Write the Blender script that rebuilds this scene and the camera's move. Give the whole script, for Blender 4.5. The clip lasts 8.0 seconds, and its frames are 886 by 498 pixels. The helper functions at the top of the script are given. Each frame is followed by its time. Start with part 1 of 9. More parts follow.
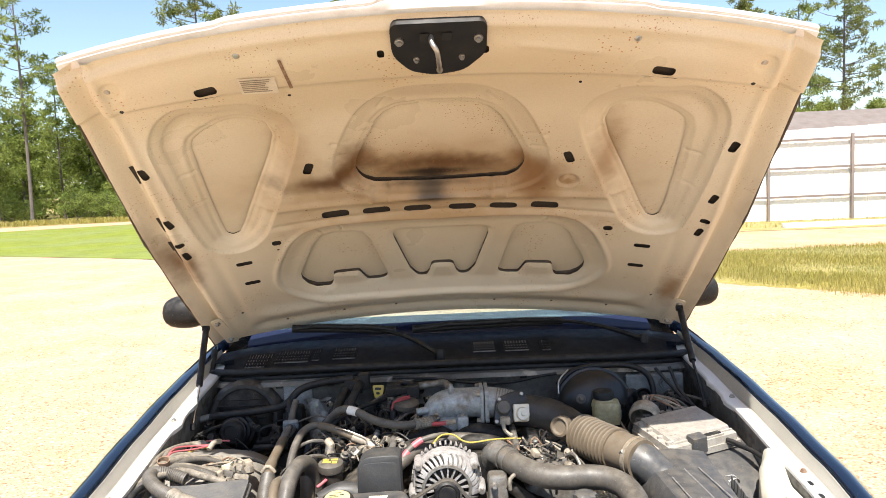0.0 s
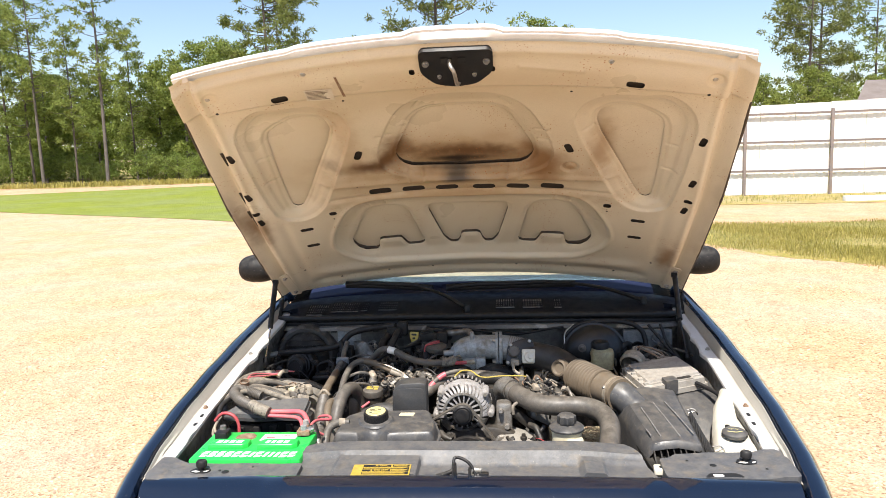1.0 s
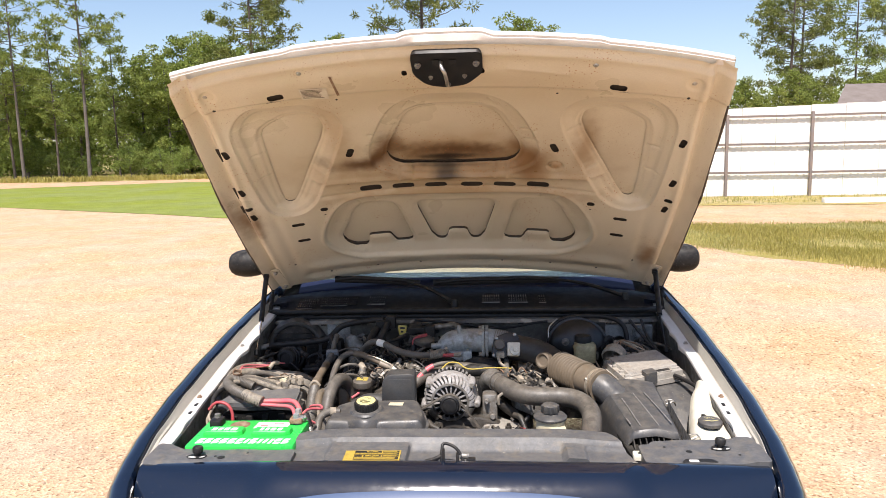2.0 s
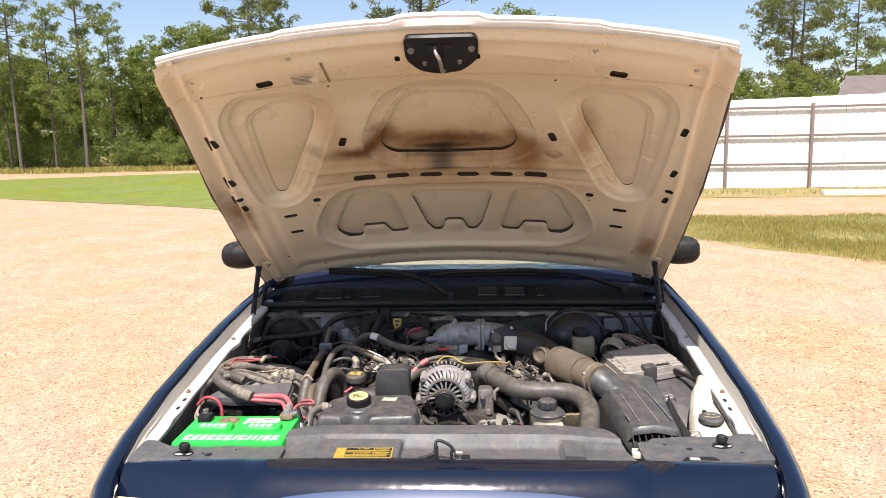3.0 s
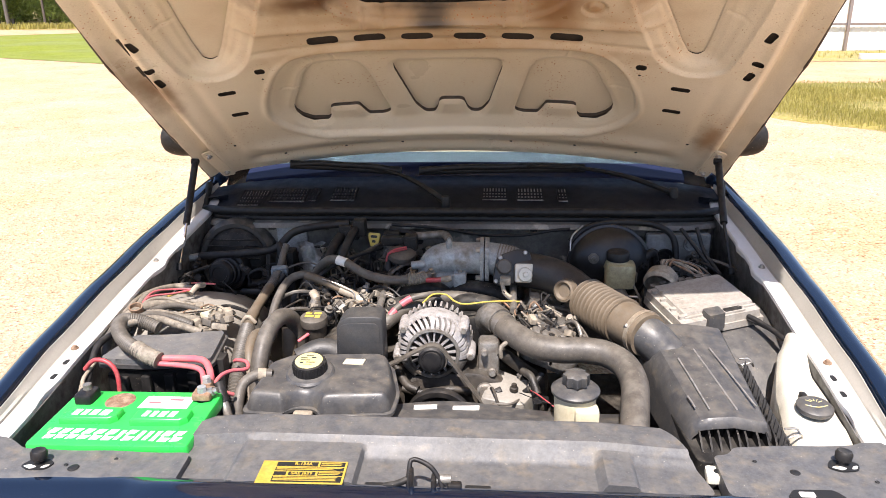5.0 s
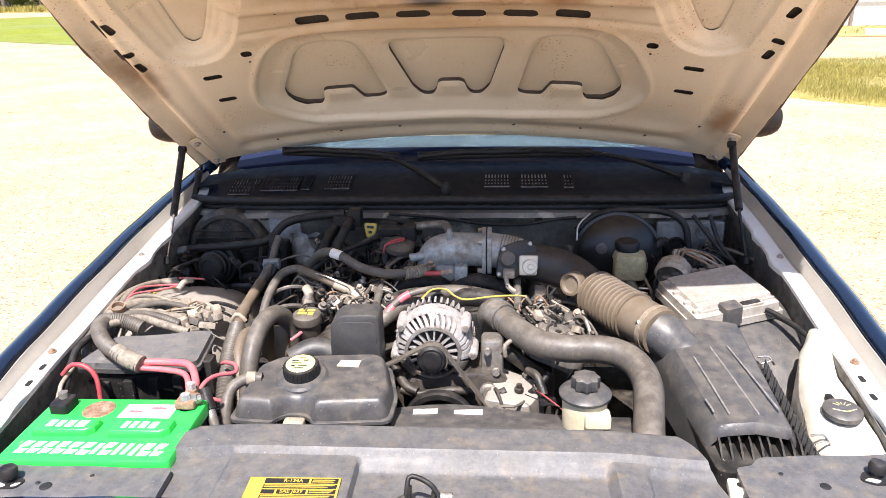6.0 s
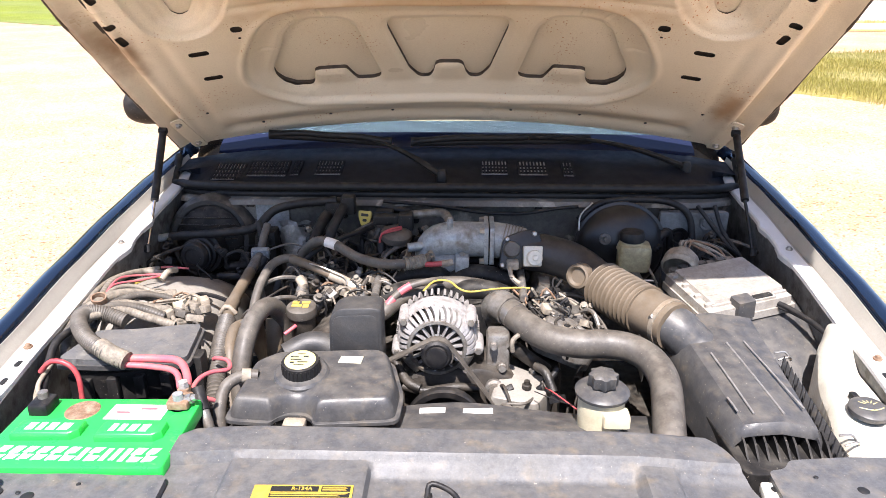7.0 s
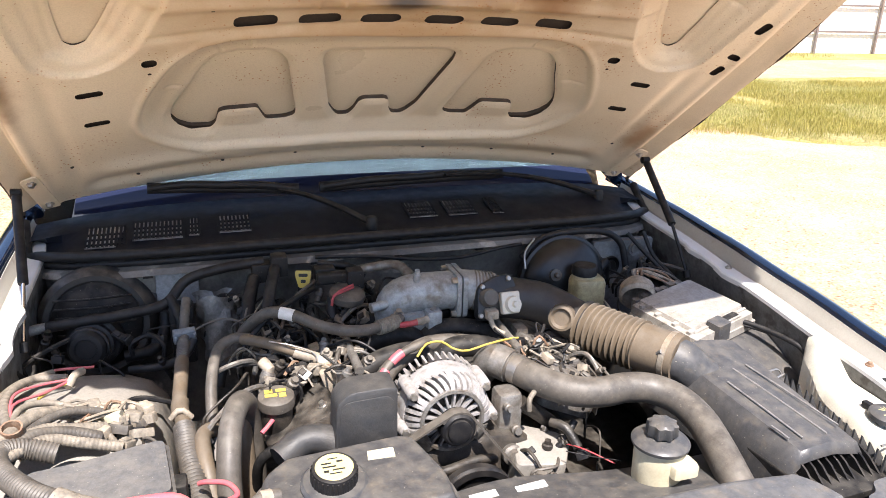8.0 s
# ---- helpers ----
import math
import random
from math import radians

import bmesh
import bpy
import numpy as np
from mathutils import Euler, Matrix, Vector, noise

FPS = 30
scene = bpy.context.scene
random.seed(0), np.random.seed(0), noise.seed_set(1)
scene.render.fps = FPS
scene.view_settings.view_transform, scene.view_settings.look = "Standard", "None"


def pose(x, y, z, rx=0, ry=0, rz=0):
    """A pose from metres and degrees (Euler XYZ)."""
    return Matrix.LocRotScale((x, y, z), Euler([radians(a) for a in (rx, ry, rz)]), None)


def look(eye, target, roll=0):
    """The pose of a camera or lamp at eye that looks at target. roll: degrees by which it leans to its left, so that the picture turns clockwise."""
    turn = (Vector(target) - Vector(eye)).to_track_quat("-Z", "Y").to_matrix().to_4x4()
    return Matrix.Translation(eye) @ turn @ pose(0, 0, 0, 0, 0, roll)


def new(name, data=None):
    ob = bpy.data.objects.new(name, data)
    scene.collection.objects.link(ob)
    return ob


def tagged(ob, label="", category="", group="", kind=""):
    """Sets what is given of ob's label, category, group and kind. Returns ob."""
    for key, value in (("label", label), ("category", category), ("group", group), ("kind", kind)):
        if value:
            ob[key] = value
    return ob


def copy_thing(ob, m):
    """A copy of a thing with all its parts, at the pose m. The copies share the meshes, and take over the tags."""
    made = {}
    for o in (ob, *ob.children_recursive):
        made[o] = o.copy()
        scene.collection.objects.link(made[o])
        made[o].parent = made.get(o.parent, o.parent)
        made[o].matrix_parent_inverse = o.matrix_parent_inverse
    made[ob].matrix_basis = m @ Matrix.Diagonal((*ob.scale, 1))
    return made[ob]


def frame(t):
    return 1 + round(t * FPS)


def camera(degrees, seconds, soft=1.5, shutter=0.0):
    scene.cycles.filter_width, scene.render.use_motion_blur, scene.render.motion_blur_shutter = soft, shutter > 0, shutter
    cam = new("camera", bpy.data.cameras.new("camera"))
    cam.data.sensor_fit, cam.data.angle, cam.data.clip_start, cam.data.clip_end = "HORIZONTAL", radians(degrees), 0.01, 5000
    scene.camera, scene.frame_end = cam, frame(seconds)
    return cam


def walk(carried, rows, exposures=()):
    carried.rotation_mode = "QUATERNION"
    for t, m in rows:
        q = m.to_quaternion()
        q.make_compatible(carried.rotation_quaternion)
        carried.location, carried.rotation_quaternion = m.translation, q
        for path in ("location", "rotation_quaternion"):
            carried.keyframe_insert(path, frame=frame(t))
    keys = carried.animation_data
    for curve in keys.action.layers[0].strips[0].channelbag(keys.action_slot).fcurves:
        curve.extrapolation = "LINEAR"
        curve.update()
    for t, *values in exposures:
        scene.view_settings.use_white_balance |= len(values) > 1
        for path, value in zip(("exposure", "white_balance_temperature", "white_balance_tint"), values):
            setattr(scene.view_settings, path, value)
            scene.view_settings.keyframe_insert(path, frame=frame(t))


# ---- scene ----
cam = camera(62.5, 8.0, soft=0.8)
PATH = [
    (0, (-0.001, -1.262, 1.57), (-0.007, 0.729, 1.384), -2.5),
    (0.5, (0.073, -1.568, 1.618), (-0.007, 0.421, 1.422), -1.5),
    (1, (0.128, -1.745, 1.635), (-0.04, 0.229, 1.361), -1.9),
    (1.5, (0.114, -1.828, 1.638), (-0.018, 0.149, 1.36), -1.5),
    (3, (0.127, -1.763, 1.625), (0.005, 0.21, 1.324), -1.2),
    (3.5, (0.122, -1.619, 1.622), (-0.006, 0.334, 1.211), -1.4),
    (4, (0.057, -1.392, 1.614), (-0.061, 0.538, 1.104), -1.8),
    (4.5, (0.073, -1.184, 1.607), (-0.061, 0.723, 1.018), -2.1),
    (5, (0.128, -1.005, 1.596), (-0.014, 0.877, 0.935), -0.9),
    (6.5, (0.119, -0.871, 1.578), (-0.029, 0.988, 0.855), -1.7),
    (7, (0.035, -0.815, 1.56), (-0.023, 1.041, 0.819), -0.1),
    (7.5, (-0.21, -0.724, 1.546), (0.158, 1.106, 0.827), 0.4),
    (8, (-0.442, -0.555, 1.541), (0.154, 1.236, 0.882), 1.4),
]
EXPOSURES = [(0, 1.08, 6500, 10), (.5, .92, 6500, 11), (1, .82, 6500, 11), (1.5, .68, 6500, 13), (3, .60, 6500, 17), (3.5, .60, 6500, 18), (4, .65, 6500, 17), (4.5, .76, 6500, 16), (5, 1.02, 6500, 17), (6.5, 1.24, 6300, 18), (7, 1.26, 6250, 18), (7.5, 1.28, 6300, 17), (8, 1.26, 6400, 16)]
walk(cam, [(t, look(eye, target, roll)) for t, eye, target, roll in PATH], EXPOSURES)

# ---- light: sun from the front, about 62 degrees up, under a clear sky ----
SUN = Vector((-0.06, -0.53, 1.0)).normalized()
world = bpy.data.worlds.new("sky")
scene.world = world
world.use_nodes = True
wn, wl = world.node_tree.nodes, world.node_tree.links
sky = wn.new("ShaderNodeTexSky")
sky.sky_type, sky.sun_disc = "NISHITA", False
sky.sun_elevation = math.asin(SUN.z)
sky.sun_rotation = math.atan2(SUN.x, SUN.y)
sky.altitude, sky.air_density, sky.dust_density, sky.ozone_density = 50, 1.0, 1.0, 1.2
wl.new(sky.outputs[0], wn["Background"].inputs[0])
wn["Background"].inputs[1].default_value = 0.11
sun = new("sun", bpy.data.lights.new("sun", "SUN"))
sun.data.energy, sun.data.angle, sun.data.color = 5.0, radians(0.53), (1.0, 0.95, 0.87)
sun.matrix_world = look(SUN * 30, (0, 0, 0))

# ---- materials ----
DUST = (0.195, 0.178, 0.150)


def mat(name, base, rough=0.5, metal=0.0, other=None, scale=40, amount=0.5, grain=300, bump=0.15, coat=0.0, spots=None, spot_scale=25, spot_cut=0.62, spot_soft=0.06, specks=None, speck_cut=0.71, island=0.0, spec=0.5, grime=None, dust=None):
    """A surface of one colour that drifts towards another at two scales, with fine relief, and stains or dust in spots."""
    m = bpy.data.materials.new(name)
    m.use_nodes = True
    nt = m.node_tree
    n, l = nt.nodes, nt.links
    b = n["Principled BSDF"]
    geo = n.new("ShaderNodeTexCoord").outputs["Object"]
    def noise_at(s, detail=4):
        t = n.new("ShaderNodeTexNoise")
        t.inputs["Scale"].default_value, t.inputs["Detail"].default_value = s, detail
        l.new(geo, t.inputs["Vector"])
        return t.outputs[0]
    def ramp(src, a, c):
        r = n.new("ShaderNodeMapRange")
        r.inputs[1].default_value, r.inputs[2].default_value = a, c
        l.new(src, r.inputs[0])
        return r.outputs[0]
    def mix(f, a, c):
        x = n.new("ShaderNodeMix")
        x.data_type = "RGBA"
        for i, v in ((0, f), (6, a), (7, c)):
            if isinstance(v, (tuple, list)):
                x.inputs[i].default_value = (*v, 1)
            elif isinstance(v, (int, float)):
                x.inputs[i].default_value = v
            else:
                l.new(v, x.inputs[i])
        return x.outputs[2]
    other = other or tuple(c * 0.6 for c in base)
    big = ramp(noise_at(scale, 6), 0.35, 0.75)
    k = n.new("ShaderNodeMath"); k.operation = "MULTIPLY"; k.inputs[1].default_value = amount
    l.new(big, k.inputs[0])
    col = mix(k.outputs[0], base, other)
    fine = noise_at(grain, 3)
    k2 = n.new("ShaderNodeMath"); k2.operation = "MULTIPLY"; k2.inputs[1].default_value = 0.35 * amount
    l.new(ramp(fine, 0.4, 0.7), k2.inputs[0])
    col = mix(k2.outputs[0], col, tuple(c * 0.55 for c in base))
    if spots:
        col = mix(ramp(noise_at(spot_scale, 8), spot_cut - spot_soft, spot_cut + spot_soft), col, spots)
    if grime is None:
        grime = 0.34 if amount >= 0.6 and rough > 0.3 and max(base) < 0.5 and scale > 8 else 0.0
    if grime:
        gn = n.new("ShaderNodeTexNoise")
        gn.inputs["Scale"].default_value, gn.inputs["Detail"].default_value, gn.inputs["Roughness"].default_value = 95, 8, 0.75
        l.new(geo, gn.inputs["Vector"])
        gv = n.new("ShaderNodeMapRange")
        gv.inputs[1].default_value, gv.inputs[2].default_value = 0.32, 0.70
        gv.inputs[3].default_value, gv.inputs[4].default_value = 1 - grime * 0.75, 1 + grime * 0.9
        l.new(gn.outputs[0], gv.inputs[0])
        gh = n.new("ShaderNodeHueSaturation")
        l.new(gv.outputs[0], gh.inputs["Value"])
        l.new(col, gh.inputs["Color"])
        col = gh.outputs[0]
    if dust is None:
        dust = 0.30 if grime and max(base) < 0.2 else 0.0
    if dust:
        up = n.new("ShaderNodeSeparateXYZ")
        l.new(n.new("ShaderNodeNewGeometry").outputs["Normal"], up.inputs[0])
        lies = n.new("ShaderNodeMath"); lies.operation = "MULTIPLY"
        l.new(ramp(up.outputs[2], 0.10, 0.85), lies.inputs[0])
        l.new(ramp(noise_at(36, 14), 0.40, 0.66), lies.inputs[1])
        much = n.new("ShaderNodeMath"); much.operation = "MULTIPLY"; much.inputs[1].default_value = dust
        l.new(lies.outputs[0], much.inputs[0])
        col = mix(much.outputs[0], col, DUST)
    if specks:
        col = mix(ramp(noise_at(240, 2), speck_cut, speck_cut + 0.04), col, specks)
    if island:
        g = n.new("ShaderNodeNewGeometry")
        h = n.new("ShaderNodeHueSaturation")
        v = n.new("ShaderNodeMapRange")
        v.inputs[3].default_value, v.inputs[4].default_value = 1 - island, 1 + island
        l.new(g.outputs["Random Per Island"], v.inputs[0])
        l.new(v.outputs[0], h.inputs["Value"])
        l.new(col, h.inputs["Color"])
        col = h.outputs[0]
    l.new(col, b.inputs["Base Color"])
    rr = n.new("ShaderNodeMapRange")
    rr.inputs[3].default_value, rr.inputs[4].default_value = max(0.02, rough - 0.12 * amount), min(1, rough + 0.18 * amount)
    l.new(big, rr.inputs[0])
    l.new(rr.outputs[0], b.inputs["Roughness"])
    b.inputs["Metallic"].default_value = metal
    b.inputs["Specular IOR Level"].default_value = spec
    b.inputs["Coat Weight"].default_value = coat
    b.inputs["Coat Roughness"].default_value = 0.05
    if bump:
        bp = n.new("ShaderNodeBump")
        bp.inputs["Strength"].default_value, bp.inputs["Distance"].default_value = bump, 0.004
        l.new(fine, bp.inputs["Height"])
        l.new(bp.outputs[0], b.inputs["Normal"])
    return m


M_black_paint = mat("black paint", (0.004, 0.009, 0.022), 0.10, coat=0.8, amount=0.25, bump=0.006, specks=(0.25, 0.23, 0.2), speck_cut=0.755)
M_hood_paint = mat("hood underside paint", (0.74, 0.675, 0.535), 0.36, other=(0.66, 0.565, 0.405), scale=3, amount=0.8, bump=0.03, coat=0.15)
M_bay_paint = mat("bay paint", (0.60, 0.59, 0.565), 0.45, other=(0.40, 0.375, 0.32), scale=26, amount=0.6, bump=0.05, spots=(0.26, 0.22, 0.17), spot_scale=40, spot_cut=0.70)
M_rail_paint = mat("rail paint", (0.72, 0.71, 0.69), 0.42, other=(0.58, 0.55, 0.50), scale=18, amount=0.5, bump=0.04, spots=(0.34, 0.28, 0.20), spot_scale=34, spot_cut=0.74)
M_gutter = mat("beige gutter paint", (0.41, 0.385, 0.335), 0.6, other=(0.31, 0.285, 0.24), scale=7, amount=0.5, bump=0.03, spots=(0.22, 0.185, 0.14), spot_scale=12, spot_cut=0.72, grime=0.06)
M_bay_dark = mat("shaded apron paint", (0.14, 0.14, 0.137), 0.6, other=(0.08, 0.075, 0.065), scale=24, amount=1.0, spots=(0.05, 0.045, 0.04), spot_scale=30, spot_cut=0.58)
M_firewall = mat("firewall paint", (0.19, 0.178, 0.158), 0.6, other=(0.020, 0.019, 0.018), scale=9, amount=1.0, spots=(0.34, 0.31, 0.26), spot_scale=13, spot_cut=0.62, spot_soft=0.03)
M_plastic = mat("black plastic", (0.010, 0.010, 0.0105), 0.55, other=(0.030, 0.027, 0.024), spec=0.22, scale=40, amount=0.7, bump=0.08, spots=(0.09, 0.078, 0.06), spot_scale=55, spot_cut=0.75, specks=(0.2, 0.18, 0.15), dust=0.22)
M_dusty = mat("dusty black plastic", (0.054, 0.054, 0.056), 0.45, other=(0.088, 0.083, 0.075), scale=34, amount=0.5, bump=0.08, spots=(0.115, 0.098, 0.076), spot_scale=38, spot_cut=0.68, spot_soft=0.12, specks=(0.24, 0.22, 0.18), grime=0.30)
M_cover = mat("scuffed cover plastic", (0.080, 0.082, 0.087), 0.56, other=(0.118, 0.114, 0.106), scale=13, amount=0.55, bump=0.08, spots=(0.150, 0.125, 0.093), spot_scale=30, spot_cut=0.67, spot_soft=0.12, specks=(0.26, 0.24, 0.20), grime=0.34)
M_liner = mat("dusty liner plastic", (0.250, 0.235, 0.208), 0.55, other=(0.31, 0.28, 0.235), scale=7, amount=0.8, bump=0.05, spots=(0.10, 0.09, 0.08), spot_scale=9, spot_cut=0.68, spot_soft=0.08, grime=0.15)
M_rubber = mat("rubber hose", (0.073, 0.065, 0.056), 0.54, other=(0.122, 0.102, 0.078), scale=30, amount=0.6, bump=0.07, specks=(0.24, 0.21, 0.17), dust=0.5)
M_rubber_dark = mat("dark rubber", (0.009, 0.009, 0.0105), 0.5, other=(0.026, 0.024, 0.022), spec=0.3, scale=50, amount=0.7, bump=0.1, dust=0.16)
M_tan_rubber = mat("dusty duct rubber", (0.118, 0.090, 0.060), 0.62, other=(0.200, 0.152, 0.102), scale=14, amount=0.7, bump=0.06, spots=(0.08, 0.07, 0.058), spot_scale=18, spot_cut=0.68, grime=0.12)
M_alu = mat("cast aluminium", (0.35, 0.375, 0.385), 0.48, 0.3, other=(0.24, 0.24, 0.23), scale=32, amount=0.8, bump=0.22, grain=420, spots=(0.16, 0.135, 0.10), spot_scale=26, spot_cut=0.66, spot_soft=0.1)
M_alu_dark = mat("dark cast aluminium for dirt and shade", (0.26, 0.25, 0.23), 0.5, 0.5, other=(0.12, 0.095, 0.07), scale=40, amount=1.0, bump=0.3, grain=400)
M_alu_bright = mat("bright cast aluminium", (0.38, 0.365, 0.355), 0.55, 0.15, other=(0.25, 0.235, 0.22), scale=60, amount=0.8, bump=0.3, grain=420, spots=(0.14, 0.12, 0.10), spot_scale=48, spot_cut=0.64, spot_soft=0.1)
M_steel = mat("zinc steel", (0.5, 0.48, 0.44), 0.38, 0.85, other=(0.3, 0.25, 0.2), scale=60, amount=0.7)
M_rusty = mat("rusty steel", (0.22, 0.12, 0.07), 0.75, 0.2, other=(0.35, 0.27, 0.19), scale=60, amount=1.0, bump=0.3)
M_chrome = mat("chrome", (0.92, 0.93, 0.94), 0.06, 1.0, amount=0.15, bump=0.0)
M_rod = mat("strut rod steel", (0.75, 0.75, 0.78), 0.12, 1.0, amount=0.2, bump=0.0)
M_green = mat("green battery plastic", (0.02, 0.56, 0.08), 0.33, other=(0.03, 0.42, 0.06), scale=24, amount=0.5, bump=0.03, spots=(0.24, 0.44, 0.18), spot_scale=30, spot_cut=0.72)
M_red = mat("red insulation", (0.45, 0.05, 0.06), 0.5, other=(0.30, 0.10, 0.09), scale=50, amount=0.7, bump=0.05)
M_pink = mat("faded red cable", (0.62, 0.12, 0.15), 0.45, other=(0.42, 0.17, 0.14), scale=50, amount=0.8, bump=0.04)
M_yellow = mat("yellow plastic", (0.50, 0.37, 0.06), 0.45, other=(0.42, 0.33, 0.12), scale=60, amount=0.7, bump=0.04)
M_white_plastic = mat("translucent white plastic", (0.70, 0.67, 0.56), 0.42, other=(0.58, 0.52, 0.40), scale=14, amount=0.8, bump=0.04)
M_cream = mat("aged cream plastic", (0.62, 0.57, 0.41), 0.5, other=(0.44, 0.38, 0.25), scale=24, amount=0.8, bump=0.05)
M_tan = mat("dusty tan plastic", (0.38, 0.325, 0.25), 0.6, other=(0.15, 0.122, 0.09), scale=45, amount=0.9, bump=0.1)
M_ecu = mat("module casting", (0.385, 0.36, 0.32), 0.42, 0.1, other=(0.28, 0.245, 0.20), scale=24, amount=0.8, bump=0.08, spots=(0.20, 0.17, 0.13), spot_scale=40, spot_cut=0.70)
M_paper = mat("paper sticker", (0.80, 0.79, 0.75), 0.6, other=(0.6, 0.56, 0.46), scale=60, amount=0.6, bump=0.0)
# also laid flat on surfaces to paint the shade in holes and slots
M_print_and_hole = mat("printing", (0.012, 0.012, 0.012), 0.6, amount=0.2, bump=0.0)
M_white_print = mat("white printing", (0.84, 0.90, 0.84), 0.5, other=(0.4, 0.75, 0.45), scale=90, amount=0.6, bump=0.0)
M_label_yellow = mat("label yellow", (0.46, 0.31, 0.04), 0.45, other=(0.36, 0.27, 0.09), scale=50, amount=0.6, bump=0.0)
M_cap_yellow = mat("faded cap print", (0.62, 0.55, 0.22), 0.45, other=(0.5, 0.46, 0.3), scale=60, amount=0.6, bump=0.0)
M_lens = mat("yellowed lens", (0.56, 0.50, 0.37), 0.16, other=(0.36, 0.29, 0.18), scale=9, amount=0.9, coat=0.6, bump=0.01, spots=(0.60, 0.50, 0.36), spot_scale=14, spot_cut=0.60, spot_soft=0.05)
M_clear_lens = mat("hazy clear lens", (0.46, 0.46, 0.47), 0.18, other=(0.30, 0.29, 0.29), scale=16, amount=0.8, coat=0.6, bump=0.01)
M_cowl = mat("cowl plastic", (0.006, 0.0078, 0.014), 0.48, other=(0.014, 0.014, 0.018), spec=0.25, scale=30, amount=0.6, bump=0.1, dust=0.03)
M_dark_metal = mat("black enamelled steel", (0.008, 0.008, 0.009), 0.36, 0.0, other=(0.030, 0.026, 0.022), scale=30, amount=0.6, bump=0.03, dust=0.08)
M_engine_dark = mat("dark engine block", (0.012, 0.011, 0.010), 0.55, 0.1, other=(0.07, 0.056, 0.042), scale=30, amount=1.0, bump=0.3)
M_wire_tan = mat("taped loom", (0.27, 0.235, 0.185), 0.65, other=(0.11, 0.095, 0.075), scale=70, amount=0.9, bump=0.2)
M_interior = mat("cabin trim", (0.022, 0.026, 0.036), 0.7, amount=0.4)


# ---- mesh helpers ----
ORIGIN = {}


def thing(name, at, label, category, group="", kind=""):
    ob = new(name)
    ob.location = at
    ob.empty_display_size = 0.05
    ORIGIN[ob] = Vector(at)
    return tagged(ob, label, category, group, kind)


def part(name, bm, material, parent, label="", smooth=True):
    """Links a bmesh in world places as one mesh under a thing or a part."""
    o = ORIGIN.get(parent, Vector())
    bmesh.ops.translate(bm, verts=bm.verts, vec=-o)
    me = bpy.data.meshes.new(name)
    bm.to_mesh(me)
    bm.free()
    return link(name, me, material, parent, label, smooth)


def link(name, me, material, parent, label="", smooth=True):
    me.materials.append(material)
    if smooth:
        me.shade_smooth()
        me.set_sharp_from_angle(angle=radians(38))
    ob = new(name, me)
    ob.parent = parent
    ORIGIN[ob] = ORIGIN.get(parent, Vector())
    if label:
        tagged(ob, label)
    return ob


def raw(name, verts, faces, material, parent, label="", smooth=True):
    o = ORIGIN.get(parent, Vector())
    me = bpy.data.meshes.new(name)
    me.from_pydata([tuple(Vector(v) - o) for v in verts], [], faces)
    me.update()
    return link(name, me, material, parent, label, smooth)


def round_poly(pts, r, k=4):
    """Rounds the corners of a flat outline."""
    out = []
    n = len(pts)
    for i in range(n):
        p, a, b = Vector(pts[i]), Vector(pts[i - 1]), Vector(pts[(i + 1) % n])
        ra = min(r, (a - p).length * 0.45, (b - p).length * 0.45)
        s, e = p + (a - p).normalized() * ra, p + (b - p).normalized() * ra
        for j in range(k + 1):
            t = j / k
            out.append(((1 - t) ** 2 * s + 2 * t * (1 - t) * p + t * t * e)[:])
    return out


def prism(bm, outline, z0, z1, bevel=0.004, top=None, m=None):
    """A solid on a flat outline from z0 to z1 with a bevelled rim; top: scale of the upper outline about its middle."""
    n = len(outline)
    cx, cy = sum(p[0] for p in outline) / n, sum(p[1] for p in outline) / n
    area = sum(outline[i - 1][0] * outline[i][1] - outline[i][0] * outline[i - 1][1] for i in range(n))
    if area < 0:
        outline = outline[::-1]
    s = top or 1
    size = max(max(abs(p[0] - cx), abs(p[1] - cy)) for p in outline)
    q = s * (1 - bevel / max(size, 1e-4))
    rows = [(1, z0), (s, z1 - bevel), (s * (1 - 0.3 * bevel / size), z1 - 0.3 * bevel), (q, z1)] if bevel else [(1, z0), (s, z1)]
    loops = []
    for f, z in rows:
        loops.append([bm.verts.new((cx + (p[0] - cx) * f, cy + (p[1] - cy) * f, z)) for p in outline])
    for a, b in zip(loops, loops[1:]):
        for i in range(n):
            bm.faces.new((a[i - 1], a[i], b[i], b[i - 1]))
    bm.faces.new(loops[-1])
    bm.faces.new(loops[0][::-1])
    if m:
        bmesh.ops.transform(bm, matrix=m, verts=[v for lo in loops for v in lo])
    return bm


def box(bm, x0, x1, y0, y1, z0, z1, r=0.004, bevel=0.003, m=None):
    return prism(bm, round_poly([(x0, y0), (x1, y0), (x1, y1), (x0, y1)], r, 2), z0, z1, bevel, m=m)


